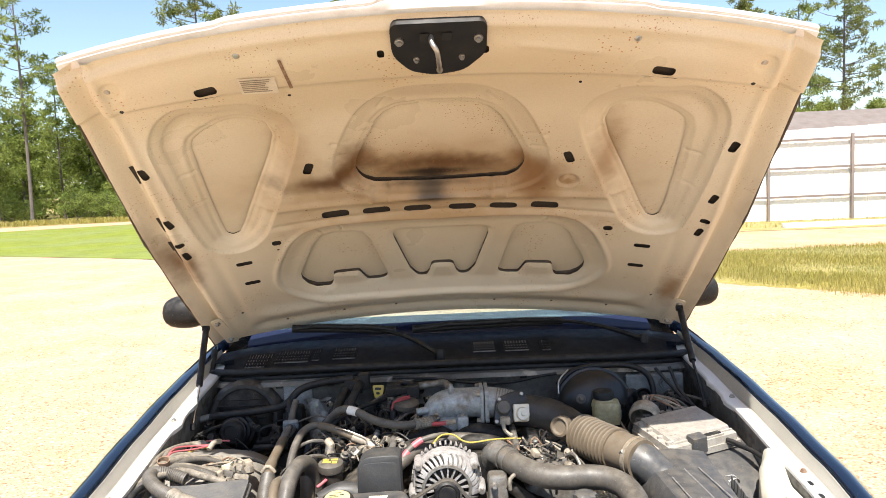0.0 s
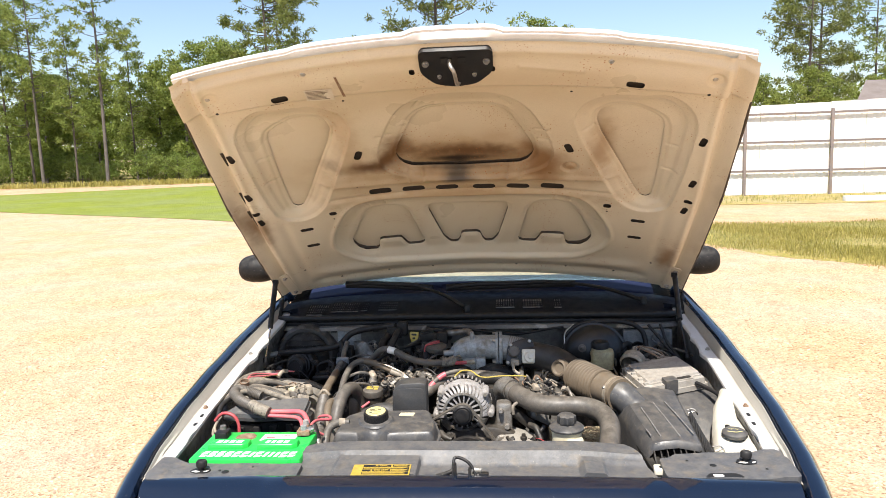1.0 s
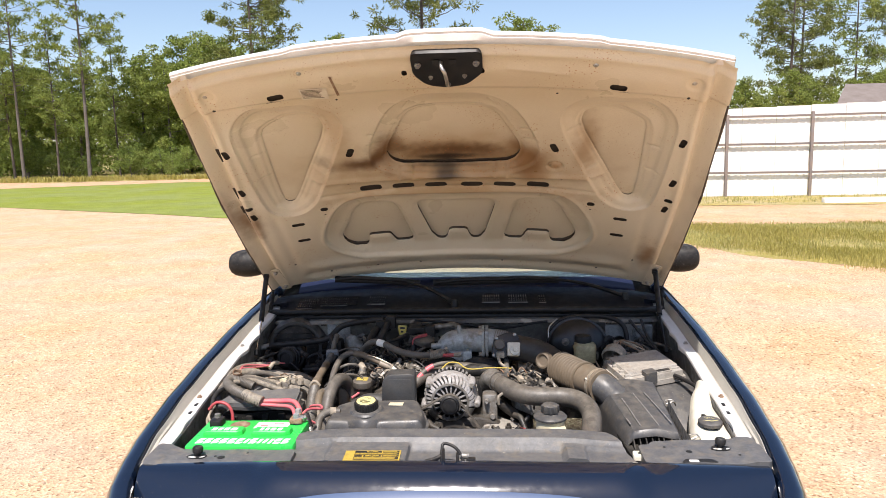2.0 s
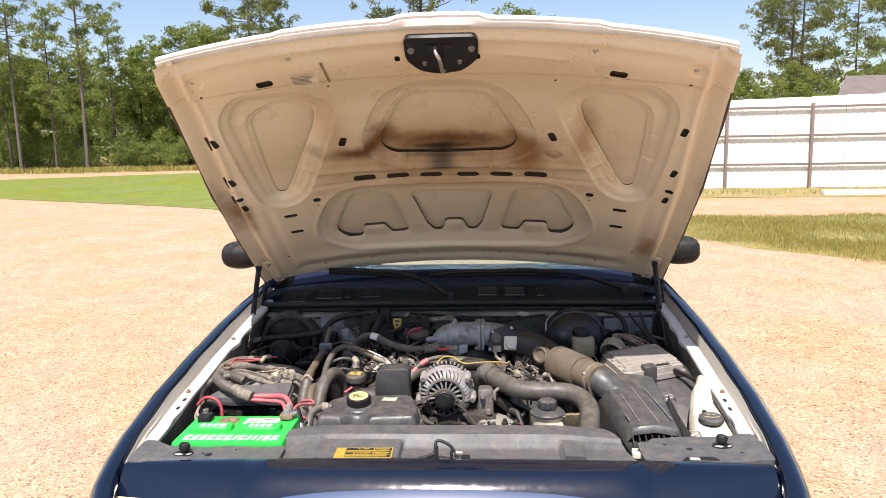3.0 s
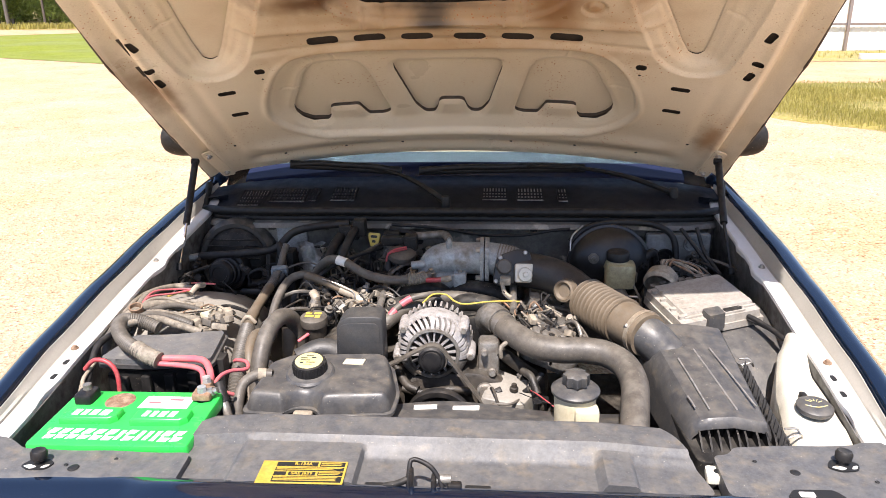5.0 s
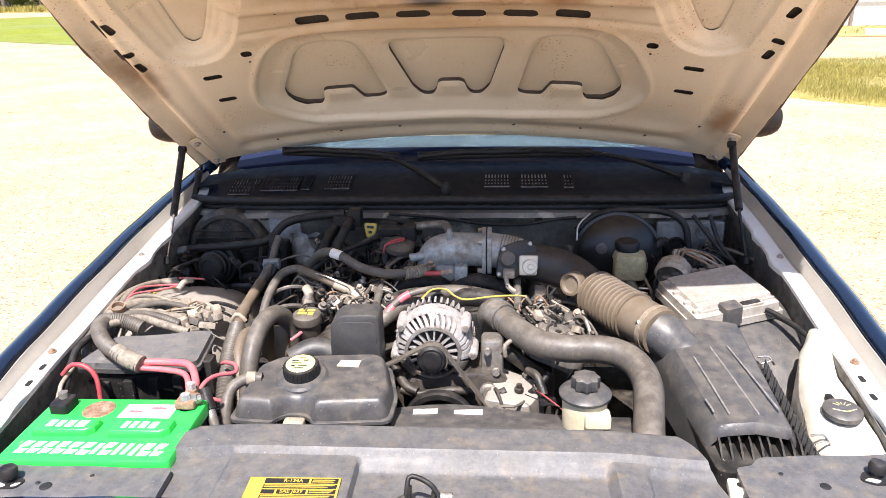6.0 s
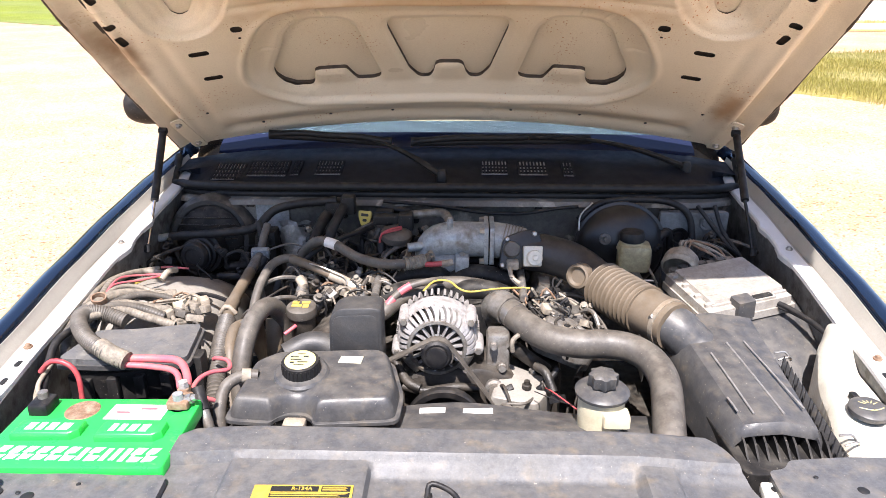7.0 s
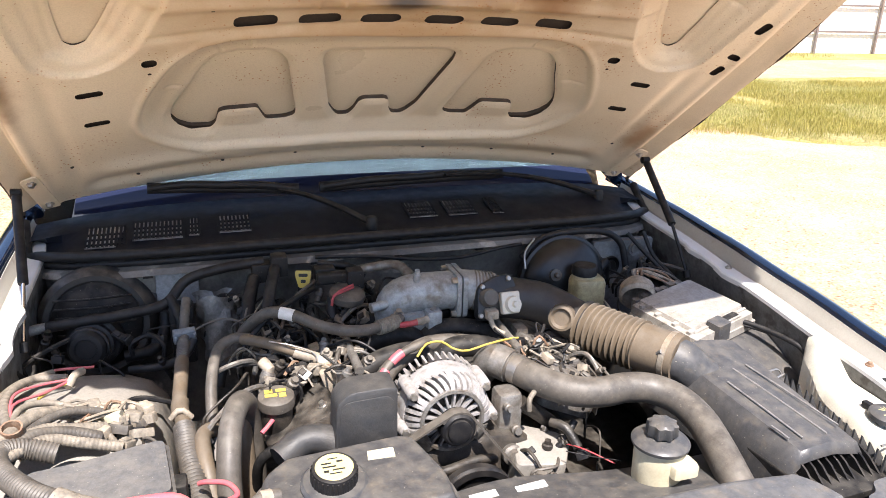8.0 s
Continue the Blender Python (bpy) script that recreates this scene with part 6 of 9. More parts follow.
for x0, x1 in ((-0.735, -0.622), (-0.590, -0.478)):
    bm = bmesh.new()
    prism(bm, [(x0, 0.196), (x1 - 0.012, 0.200), (x1, 0.212), (x1, 0.240), (x0 + 0.006, 0.240), (x0, 0.232)], 0.796, 0.812, 0.006)
    vc = part("vent_cover", bm, M_green, battery)
    rng = random.Random(int(x0 * -1000))
    x = x0 + 0.020
    while x < x1 - 0.03:
        w = rng.uniform(0.010, 0.018)
        bm = bmesh.new()
        prism(bm, [(x, 0.208), (x + w, 0.208), (x + w + 0.003, 0.228), (x + 0.003, 0.228)], 0.812, 0.8125, 0)
        part("print_mark", bm, M_white_print, vc, smooth=False)
        x += w + 0.006
# white print across the lid as plain slanted bars
rng = random.Random(8)
x = -0.742
while x < -0.485:
    w = rng.choice((0.009, 0.016, 0.018, 0.017))
    for seg in range(2 if w > 0.01 else 1):
        bm = bmesh.new()
        y0, y1 = 0.145 + 0.004 * rng.random(), 0.180
        if w > 0.01:
            y0, y1 = (y0, y0 + 0.013) if seg == 0 else (y0 + 0.019, y1 + 0.002)
        prism(bm, [(x, y0), (x + w, y0 + 0.0005), (x + w + 0.006, y1), (x + 0.006, y1)], 0.797, 0.7976, 0)
        part("print_mark", bm, M_white_print, battery, smooth=False)
    if w > 0.01:
        bm = bmesh.new()
        prism(bm, [(x, 0.146), (x + 0.005, 0.146), (x + 0.011, 0.181), (x + 0.006, 0.181)], 0.797, 0.7977, 0)
        part("print_mark", bm, M_white_print, battery, smooth=False)
    x += w + 0.007
bm = bmesh.new()
prism(bm, [(-0.606, 0.262), (-0.502, 0.262), (-0.500, 0.308), (-0.602, 0.308)], 0.797, 0.7977, 0)
st = part("sticker", bm, M_paper, battery, "white date sticker with stains", smooth=False)
for x0, x1, y in ((-0.55, -0.52, 0.292), (-0.59, -0.565, 0.280)):
    bm = bmesh.new()
    prism(bm, [(x0, y), (x1, y), (x1, y + 0.006), (x0, y + 0.006)], 0.7978, 0.7982, 0)
    part("sticker_mark", bm, M_pink, st, smooth=False)
part("round_mark", lathe(bmesh.new(), [(0, 0.0008), (0.030, 0.0008), (0.031, 0)], (-0.655, 0.288, 0.797), n=20), M_rusty, battery, "faded orange round mark")
# terminals
bm = bmesh.new()
box(bm, -0.745, -0.708, 0.268, 0.312, 0.797, 0.818, 0.006, 0.005)
t1 = part("terminal_clamp", bm, M_rubber_dark, battery, "black clamp on the post")
part("post", lathe(bmesh.new(), [(0, 0.014), (0.009, 0.014), (0.010, 0)], (-0.728, 0.298, 0.815), n=14), M_alu_dark, t1)
part("terminal_post", lathe(bmesh.new(), [(0, 0.03), (0.009, 0.03), (0.011, 0), (0.016, 0)], (-0.482, 0.302, 0.797), n=14), M_alu, battery)
bm = bmesh.new()
box(bm, -0.502, -0.462, 0.288, 0.330, 0.801, 0.815, 0.006, 0.004)
box(bm, -0.496, -0.474, 0.326, 0.350, 0.800, 0.818, 0.005, 0.004)
t2 = part("terminal_clamp", bm, M_rusty, battery, "corroded copper-brown clamp")
part("clamp_bolt", lathe(bmesh.new(), [(0, 0.020), (0.006, 0.020), (0.007, 0.012), (0.010, 0.012), (0.010, -0.02)], (-0.470, 0.308, 0.810), (0.9, 0, 0.3), 8), M_steel, t2)
part("clamp_nut", lathe(bmesh.new(), [(0, 0.012), (0.009, 0.012), (0.010, 0), (0.010, -0.01)], (-0.485, 0.338, 0.818), n=6), M_alu_bright, t2)

# ---- fuse box behind the battery ----
M_fuse_lid = mat("scuffed lid plastic", (0.105, 0.106, 0.108), 0.5, other=(0.165, 0.158, 0.145), scale=18, amount=0.7, bump=0.08, spots=(0.27, 0.255, 0.225), spot_scale=20, spot_cut=0.70, spot_soft=0.06, specks=(0.32, 0.30, 0.26), grime=0.3, dust=0.3)
fuse = thing("fuse_box", (-0.66, 0.52, 0.62), "dusty black plastic fuse box behind the battery", "fuse box")
def fz(x, y):
    return 0.802 - 0.09 * (x + 0.66) + 0.002 * np.sin(30 * x)
fo = round_poly([(-0.775, 0.432), (-0.535, 0.480), (-0.552, 0.628), (-0.752, 0.560)], 0.016)
height_patch("lid", fo, lambda x, y: fz(x, y) + 0.004, M_fuse_lid, fuse, "dusty lid with pale scuffs", n=60, skirt=0.014)
height_patch("lid_rim", round_poly([(-0.782, 0.426), (-0.528, 0.476), (-0.546, 0.634), (-0.758, 0.566)], 0.016), lambda x, y: fz(x, y) - 0.008, M_dusty, fuse, "raised lid rim", n=40, skirt=0.010)
bm = bmesh.new()
prism(bm, round_poly([(-0.770, 0.437), (-0.540, 0.486), (-0.556, 0.622), (-0.748, 0.556)], 0.012), 0.62, 0.772, 0)
part("body", bm, M_plastic, fuse)
for i in range(4):
    f = 0.12 + 0.22 * i
    x, y = -0.770 + 0.23 * f, 0.437 + 0.049 * f
    bm = bmesh.new()
    box(bm, x, x + 0.022, y - 0.010, y + 0.006, 0.715, 0.765, 0.003, 0.003)
    part("tab", bm, M_plastic, fuse)
bm = bmesh.new()
box(bm, -0.545, -0.515, 0.505, 0.545, 0.70, 0.782, 0.005, 0.004)
part("clip", bm, M_plastic, fuse)

# cables at the battery and fuse box
def cable(name, label, runs, category="cable"):
    pts = runs[0][0]
    t = thing(name, pts[0], label, category)
    for pts, r, material, kw in runs:
        hose(kw.pop("name", "wire"), pts, r, material, t, **kw)
    return t


cable("battery_cable", "red battery cables with taped grey loom", [
    ([(-0.650, 0.430, 0.822), (-0.575, 0.432, 0.822), (-0.520, 0.415, 0.826), (-0.490, 0.372, 0.815), (-0.486, 0.345, 0.806)], 0.0078, M_pink, {}),
    ([(-0.650, 0.420, 0.815), (-0.580, 0.418, 0.812), (-0.525, 0.400, 0.812), (-0.502, 0.36, 0.80)], 0.0062, M_pink, {}),
    ([(-0.632, 0.420, 0.822), (-0.672, 0.432, 0.835), (-0.728, 0.471, 0.842), (-0.780, 0.540, 0.842), (-0.792, 0.590, 0.840), (-0.760, 0.612, 0.828), (-0.715, 0.608, 0.812)], 0.0165, M_rubber, {"name": "loom", "label": "grey corrugated cable loom", "ribs": 0.0014, "pitch": 0.006}),
    ([(-0.628, 0.421, 0.822), (-0.66, 0.428, 0.832), (-0.69, 0.445, 0.839)], 0.0185, M_wire_tan, {"name": "tape", "ribs": 0.001, "pitch": 0.01})])
cable("battery_wire", "thin red and black battery wires", [
    ([(-0.801, 0.412, 0.800), (-0.775, 0.412, 0.824), (-0.742, 0.410, 0.820), (-0.722, 0.404, 0.795), (-0.718, 0.395, 0.74)], 0.0052, M_red, {}),
    ([(-0.785, 0.575, 0.825), (-0.808, 0.505, 0.822), (-0.806, 0.455, 0.800), (-0.785, 0.377, 0.770)], 0.0085, M_rubber_dark, {}),
    ([(-0.796, 0.45, 0.80), (-0.79, 0.38, 0.79), (-0.765, 0.345, 0.78), (-0.735, 0.318, 0.80)], 0.0045, M_tan, {}),
    ([(-0.806, 0.46, 0.79), (-0.80, 0.39, 0.775), (-0.775, 0.335, 0.77)], 0.0045, M_tan, {})])
cable("starter_cable", "pink wire from the battery terminal", [
    ([(-0.478, 0.345, 0.802), (-0.474, 0.385, 0.806), (-0.462, 0.42, 0.800), (-0.438, 0.452, 0.788), (-0.452, 0.49, 0.785), (-0.484, 0.517, 0.775), (-0.497, 0.53, 0.765)], 0.0045, M_pink, {}),
    ([(-0.470, 0.335, 0.795), (-0.455, 0.345, 0.790), (-0.44, 0.36, 0.775)], 0.0045, M_pink, {})])
boot = thing("cable_boot", (-0.445, 0.33, 0.75), "black rubber cable boot beside the battery", "cable boot")
hose("boot", [(-0.468, 0.356, 0.806), (-0.460, 0.345, 0.790), (-0.450, 0.330, 0.772)], 0.0125, M_rubber_dark, boot)
hose("sleeve", [(-0.450, 0.330, 0.772), (-0.438, 0.315, 0.745), (-0.43, 0.31, 0.70)], 0.010, M_alu_dark, boot)

# looms that cross the left wheel arch to a row of plugs
loom = thing("wiring_loom", (-0.75, 0.7, 0.72), "dusty grey wiring loom lying over the wheel arch", "wiring")
for pts, r, material, ribs in (
        ([(-0.822, 0.560, 0.790), (-0.805, 0.600, 0.832), (-0.775, 0.685, 0.836), (-0.731, 0.737, 0.816), (-0.678, 0.742, 0.788)], 0.0125, M_wire_tan, 0.0005),
        ([(-0.80, 0.50, 0.77), (-0.812, 0.551, 0.815), (-0.771, 0.632, 0.830), (-0.717, 0.673, 0.812), (-0.660, 0.682, 0.786)], 0.0115, M_rubber, 0.0005),
        ([(-0.785, 0.578, 0.835), (-0.735, 0.632, 0.826), (-0.680, 0.640, 0.806), (-0.622, 0.644, 0.784)], 0.0095, M_wire_tan, 0.0008),
        ([(-0.795, 0.658, 0.838), (-0.826, 0.80, 0.824), (-0.806, 0.911, 0.800), (-0.745, 0.915, 0.792)], 0.008, M_wire_tan, 0.0),
        ([(-0.824, 0.650, 0.828), (-0.842, 0.778, 0.822), (-0.826, 0.884, 0.806), (-0.775, 0.943, 0.794)], 0.007, M_wire_tan, 0.0),
        ([(-0.79, 0.640, 0.835), (-0.792, 0.74, 0.830), (-0.756, 0.78, 0.815), (-0.70, 0.775, 0.795)], 0.0065, M_wire_tan, 0.0)):
    hose("loom_tube", pts, r, material, loom, ribs=ribs, pitch=0.007) if ribs else hose("loom_tube", pts, r, material, loom)
for pts, m in (([(-0.786, 0.663, 0.835), (-0.805, 0.755, 0.832), (-0.765, 0.816, 0.818), (-0.728, 0.880, 0.806)], M_pink), ([(-0.80, 0.70, 0.835), (-0.812, 0.80, 0.829), (-0.78, 0.86, 0.812), (-0.73, 0.885, 0.804)], M_pink), ([(-0.775, 0.80, 0.815), (-0.755, 0.84, 0.812), (-0.73, 0.87, 0.804)], M_yellow),
               ([(-0.84, 0.55, 0.80), (-0.83, 0.62, 0.82), (-0.815, 0.68, 0.83)], M_wire_tan), ([(-0.775, 0.96, 0.79), (-0.75, 0.95, 0.795), (-0.70, 0.955, 0.79)], M_pink)):
    hose("wire", pts, 0.0028, m, loom, n=8)
rng = random.Random(21)
for i in range(13):
    x, y, z = -0.685 + 0.10 * rng.random(), 0.70 + 0.085 * rng.random(), 0.782 + 0.014 * rng.random()
    bm = bmesh.new()
    box(bm, -0.011, 0.011, -0.015, 0.015, -0.008, 0.009, 0.003, 0.003, m=pose(x, y, z, rng.uniform(-15, 15), rng.uniform(-10, 20), rng.uniform(20, 70)))
    part("plug", bm, rng.choice((M_tan, M_wire_tan, M_cream)), loom)
    hose("wire", [(x, y, z), (x - 0.03, y + 0.01, z + 0.012), (x - 0.07 * rng.random() - 0.03, y - 0.03, z + 0.02)], 0.0026, rng.choice((M_tan, M_rusty, M_wire_tan)), loom, n=6)
part("plug_cup", lathe(bmesh.new(), [(0.0, -0.015), (0.015, -0.015), (0.017, 0.016), (0.014, 0.016), (0.013, -0.01), (0, -0.01)], (-0.782, 0.640, 0.842), (0.1, -0.3, 1), 16), M_rusty, loom, "brown open plug cup")
hose("clamp", [(-0.735, 0.86, 0.800), (-0.725, 0.885, 0.812), (-0.715, 0.91, 0.806)], 0.008, M_tan, loom)

# ---- bay: wheel arch liners, floor, engine mass, heater box, booster ----
bay = thing("engine_bay_tray", (0, 0.7, 0.3), "wheel arch liners and added dark floor of the engine bay", "engine bay", kind="structure")
# unseen floor, added to keep light from the ground out of the bay
bm = bmesh.new()
box(bm, -0.83, 0.83, 0.02, 1.24, 0.33, 0.36, 0.02, 0)
part("light_block_floor", bm, M_engine_dark, bay)
bm = bmesh.new()
box(bm, -0.80, 0.80, 0.03, 0.11, 0.36, 0.755, 0.01, 0)
part("crossmember", bm, M_plastic, bay)
for side in (-1, 1):
    rows = []
    for i in range(33):
        a = math.pi * (0.03 + 0.94 * i / 32)
        r = 0.370
        y, z = 0.85 - r * math.cos(a), 0.405 + r * math.sin(a)
        row = []
        for w, dr in ((0.868, 0.0), (0.80, 0.004), (0.72, 0.004), (0.645, -0.004), (0.60, -0.022), (0.570, -0.055), (0.555, -0.11), (0.55, -0.2)):
            rr = max(0.02, r + dr)
            row.append((side * w, 0.85 - rr * math.cos(a), 0.405 + rr * math.sin(a)))
        rows.append(row)
    bm = loft(bmesh.new(), rows)
    thick(bm, 0.003)
    part("wheel_arch_liner", bm, M_liner if side < 0 else M_dusty, bay, "dusty black plastic wheel arch liner")
part("liner_plug", lathe(bmesh.new(), [(0, 0.006), (0.012, 0.004), (0.014, 0)], (-0.612, 0.83, 0.755), (0.5, 0, 1), 12), M_plastic, bay)

engine = thing("engine", (0.0, 0.8, 0.36), "dusty car engine crowded with hoses and wiring", "engine")
bm = bmesh.new()
box(bm, -0.24, 0.27, 0.66, 1.17, 0.36, 0.66, 0.04, 0.02)
part("block", bm, M_engine_dark, engine)
# valve covers, intake runners, timing cover
for side, x, z in ((-1, -0.30, 0.715), (1, 0.285, 0.735)):
    bm = bmesh.new()
    m = pose(x, 0.93, z, 0, side * 24, 0)
    prism(bm, round_poly([(-0.075, -0.25), (0.075, -0.25), (0.075, 0.25), (-0.075, 0.25)], 0.03), -0.06, 0.028, 0.014, m=m)
    vcv = part("valve_cover", bm, M_alu_dark if side > 0 else M_engine_dark, engine, "oil-stained valve cover")
    for i in range(5):
        part("cover_bolt", lathe(bmesh.new(), [(0, 0.010), (0.006, 0.010), (0.007, 0.002), (0.011, 0.002), (0.011, -0.004)], m @ Vector((-side * 0.055, -0.21 + 0.1 * i, 0.028)), m.to_3x3() @ Vector((0, 0, 1)), 8), M_steel, vcv)
for i in range(4):
    y = 0.80 + 0.095 * i
    for side in (-1, 1):
        hose("intake_runner", [(side * 0.20, y, 0.745), (side * 0.13, y + 0.01, 0.792), (side * 0.05, y + 0.02, 0.80), (0.0, y + 0.02, 0.77)], 0.026, M_plastic, engine)
bm = bmesh.new()
box(bm, -0.09, 0.10, 0.76, 1.12, 0.70, 0.785, 0.03, 0.02)
part("intake_plenum", bm, M_plastic, engine)
bm = bmesh.new()
prism(bm, round_poly([(-0.17, -0.16), (0.20, -0.16), (0.24, 0.08), (0.10, 0.16), (-0.12, 0.14)], 0.05), 0, 0.10, 0.02, m=pose(0.0, 0.72, 0.54, 90, 0, 0))
part("timing_cover", bm, M_engine_dark, engine, "dark timing cover")
# coolant crossover pipe and thermostat housing
hose("coolant_pipe", [(-0.19, 0.70, 0.765), (-0.150, 0.715, 0.790), (-0.104, 0.765, 0.806), (-0.012, 0.835, 0.808), (0.085, 0.830, 0.802), (0.135, 0.780, 0.790)], 0.019, M_rubber, engine, "dusty curved coolant pipe")
part("thermostat_housing", tube(bmesh.new(), [(0.10, 0.80, 0.74), (0.115, 0.765, 0.785), (0.135, 0.742, 0.792)], 0.034, ends=0.036), M_alu_dark, engine, "cast thermostat housing")
part("hose_collar", tube(bmesh.new(), [(0.118, 0.752, 0.795), (0.130, 0.738, 0.793), (0.142, 0.722, 0.791)], 0.0375), M_alu_dark, engine, "dull hose clamp")
bm = bmesh.new()
box(bm, 0.088, 0.142, 0.645, 0.70, 0.60, 0.768, 0.012, 0.01, m=None)
part("tensioner_bracket", bm, M_alu_dark, engine, "cast alternator bracket")
for bx, bz, br in ((0.104, 0.745, 0.009), (0.124, 0.690, 0.011)):
    part("bracket_boss", lathe(bmesh.new(), [(0, 0.016), (br * 0.7, 0.016), (br * 0.75, 0.008), (br, 0.006), (br * 1.1, -0.03)], (bx, 0.638, bz), (0, -1, 0.25), 12), M_alu_dark, engine)
for pts_, r_, m_ in (([(0.14, 0.66, 0.74), (0.19, 0.66, 0.70), (0.23, 0.68, 0.66)], 0.016, M_engine_dark), ([(0.16, 0.62, 0.62), (0.21, 0.60, 0.66), (0.25, 0.62, 0.70)], 0.008, M_rubber_dark), ([(0.20, 0.63, 0.70), (0.22, 0.60, 0.70), (0.235, 0.57, 0.67)], 0.010, M_engine_dark), ([(-0.10, 0.60, 0.66), (-0.05, 0.59, 0.655), (0.02, 0.60, 0.66), (0.07, 0.61, 0.65)], 0.010, M_engine_dark), ([(-0.12, 0.64, 0.70), (-0.09, 0.60, 0.672), (-0.06, 0.585, 0.664)], 0.011, M_engine_dark)):
    hose("stay", pts_, r_, m_, engine)
# lower right casting
bm = bmesh.new()
prism(bm, round_poly([(0.095, 0.56), (0.200, 0.545), (0.250, 0.63), (0.13, 0.69)], 0.012), -0.14, 0.0, 0.010, m=Matrix.Translation((0.16, 0.61, 0.665)) @ pose(0, 0, 0, 9, 4, 0) @ Matrix.Translation((-0.16, -0.61, 0)))
part("mount_casting", bm, M_liner, engine, "dirt-caked mounting casting")
part("bracket_bolt", lathe(bmesh.new(), [(0, 0.024), (0.013, 0.024), (0.016, 0.014), (0.022, 0.010), (0.022, -0.02)], (0.107, 0.615, 0.650), (0, -1, 0.2), 14), M_alu_dark, engine)
# ribbed belt run and lower pulleys
for c, r, w in (((-0.005, 0.52, 0.615), 0.085, 0.02), ((0.16, 0.58, 0.56), 0.05, 0.02), ((-0.16, 0.60, 0.66), 0.045, 0.02)):
    part("pulley", lathe(bmesh.new(), [(0, 0.012), (r * 0.25, 0.014), (r * 0.3, 0.006), (r * 0.8, 0.004), (r * 0.86, 0.018), (r, 0.018), (r - 0.004, 0.010), (r, 0.004), (r - 0.004, -0.002), (r, -0.012), (r * 0.8, -0.014)], c, (0, -1, 0.12), 36), M_dark_metal, engine, "black steel belt pulley")
# braid: plug leads and rails on the left bank
rng = random.Random(5)
for i in range(4):
    y = 0.80 + 0.10 * i
    bm = bmesh.new()
    box(bm, -0.015, 0.015, -0.02, 0.02, -0.02, 0.03, 0.004, 0.004, m=pose(-0.235 - 0.01 * i, y, 0.775, 0, -18, rng.uniform(-15, 15)))
    part("coil", bm, M_tan if i < 2 else M_rubber_dark, engine, "ignition coil")
    bm = bmesh.new()
    box(bm, 0.225, 0.255, y - 0.02, y + 0.02, 0.755, 0.795, 0.004, 0.004)
    part("coil", bm, M_tan if i < 2 else M_rubber_dark, engine, "ignition coil")
    for s in (-1, 1):
        part("injector", tube(bmesh.new(), [(s * 0.175, y + 0.04, 0.76), (s * 0.17, y + 0.04, 0.80)], 0.010), M_rubber_dark, engine)
for s in (-1, 1):
    hose("fuel_rail", [(s * 0.178, 0.76, 0.806), (s * 0.180, 0.95, 0.812), (s * 0.176, 1.12, 0.818)], 0.010, M_alu_dark, engine)
# oil filler on the left bank
part("filler_neck", lathe(bmesh.new(), [(0.03, -0.07), (0.031, 0.0)], (-0.350, 0.735, 0.772), (0.0, -0.1, 1), 20), M_engine_dark, engine)
fc = part("oil_filler_cap", lathe(bmesh.new(), [(0, 0.018), (0.028, 0.018), (0.035, 0.014), (0.037, 0.004), (0.036, -0.006), (0.03, -0.01)], (-0.350, 0.735, 0.778), (0.0, -0.10, 1), 28), M_rubber, engine, "dusty oil filler cap with faded yellow print")
for px, py, pw, ph in ((-0.014, 0.008, 0.008, 0.006), (0.010, 0.008, 0.010, 0.005), (-0.010, -0.006, 0.012, 0.005), (0.012, -0.008, 0.007, 0.007)):
    bm = bmesh.new()
    box(bm, px - pw, px + pw, py - ph, py + ph, 0, 0.0008, 0.001, 0, m=Matrix.Translation((-0.350, 0.735, 0.778)) @ pose(0, 0, 0.0183, 5.7))
    part("cap_print", bm, M_yellow, fc, smooth=False)

# heater box, blower and lines at the left rear
M_heater_rim = mat("dust-filmed heater plastic", (0.022, 0.021, 0.021), 0.5, other=(0.050, 0.045, 0.038), scale=20, amount=0.7, dust=0.55, grime=0.25)
heater = thing("heater_box", (-0.69, 1.19, 0.6), "black plastic heater blower housing on the firewall", "heater box")
part("housing", lathe(bmesh.new(), [(0, 0.050), (0.05, 0.048), (0.085, 0.040), (0.100, 0.030), (0.106, 0.022)], (-0.720, 1.225, 0.772), (-0.05, -1, 0.25), 40), M_plastic, heater, "rounded black housing")
part("housing_rim", lathe(bmesh.new(), [(0.100, 0.024), (0.106, 0.031), (0.118, 0.033), (0.130, 0.022), (0.138, 0.004), (0.140, -0.06)], (-0.720, 1.225, 0.772), (-0.05, -1, 0.25), 40), M_heater_rim, heater, "dust-covered rounded rim")
for k in range(7):
    rz = 0.722 + 0.022 * k
    hose("cooling_rib", [(-0.720 - 0.085, 1.182, rz), (-0.720, 1.166 + 0.06 * abs(rz - 0.777), rz + 0.002), (-0.720 + 0.085, 1.182, rz)], 0.003, M_plastic, heater, n=6, step=0.02)
part("housing_shell", lathe(bmesh.new(), [(0.0, 0.06), (0.09, 0.05), (0.125, 0.025), (0.138, -0.02), (0.138, -0.05)], (-0.630, 1.275, 0.765), (0.05, -1, 0.30), 36), M_dusty, heater, "dusty rear shell")
part("blower_motor", lathe(bmesh.new(), [(0, 0.070), (0.022, 0.070), (0.024, 0.074), (0.034, 0.073), (0.041, 0.066), (0.042, 0.058), (0.046, 0.056), (0.046, 0.048), (0.043, 0.046), (0.043, 0.034), (0.050, 0.032), (0.050, 0.016), (0.060, 0.013), (0.062, -0.03)], (-0.724, 1.140, 0.762), (-0.1, -1, 0.2), 28), M_rubber_dark, heater, "round black blower motor")
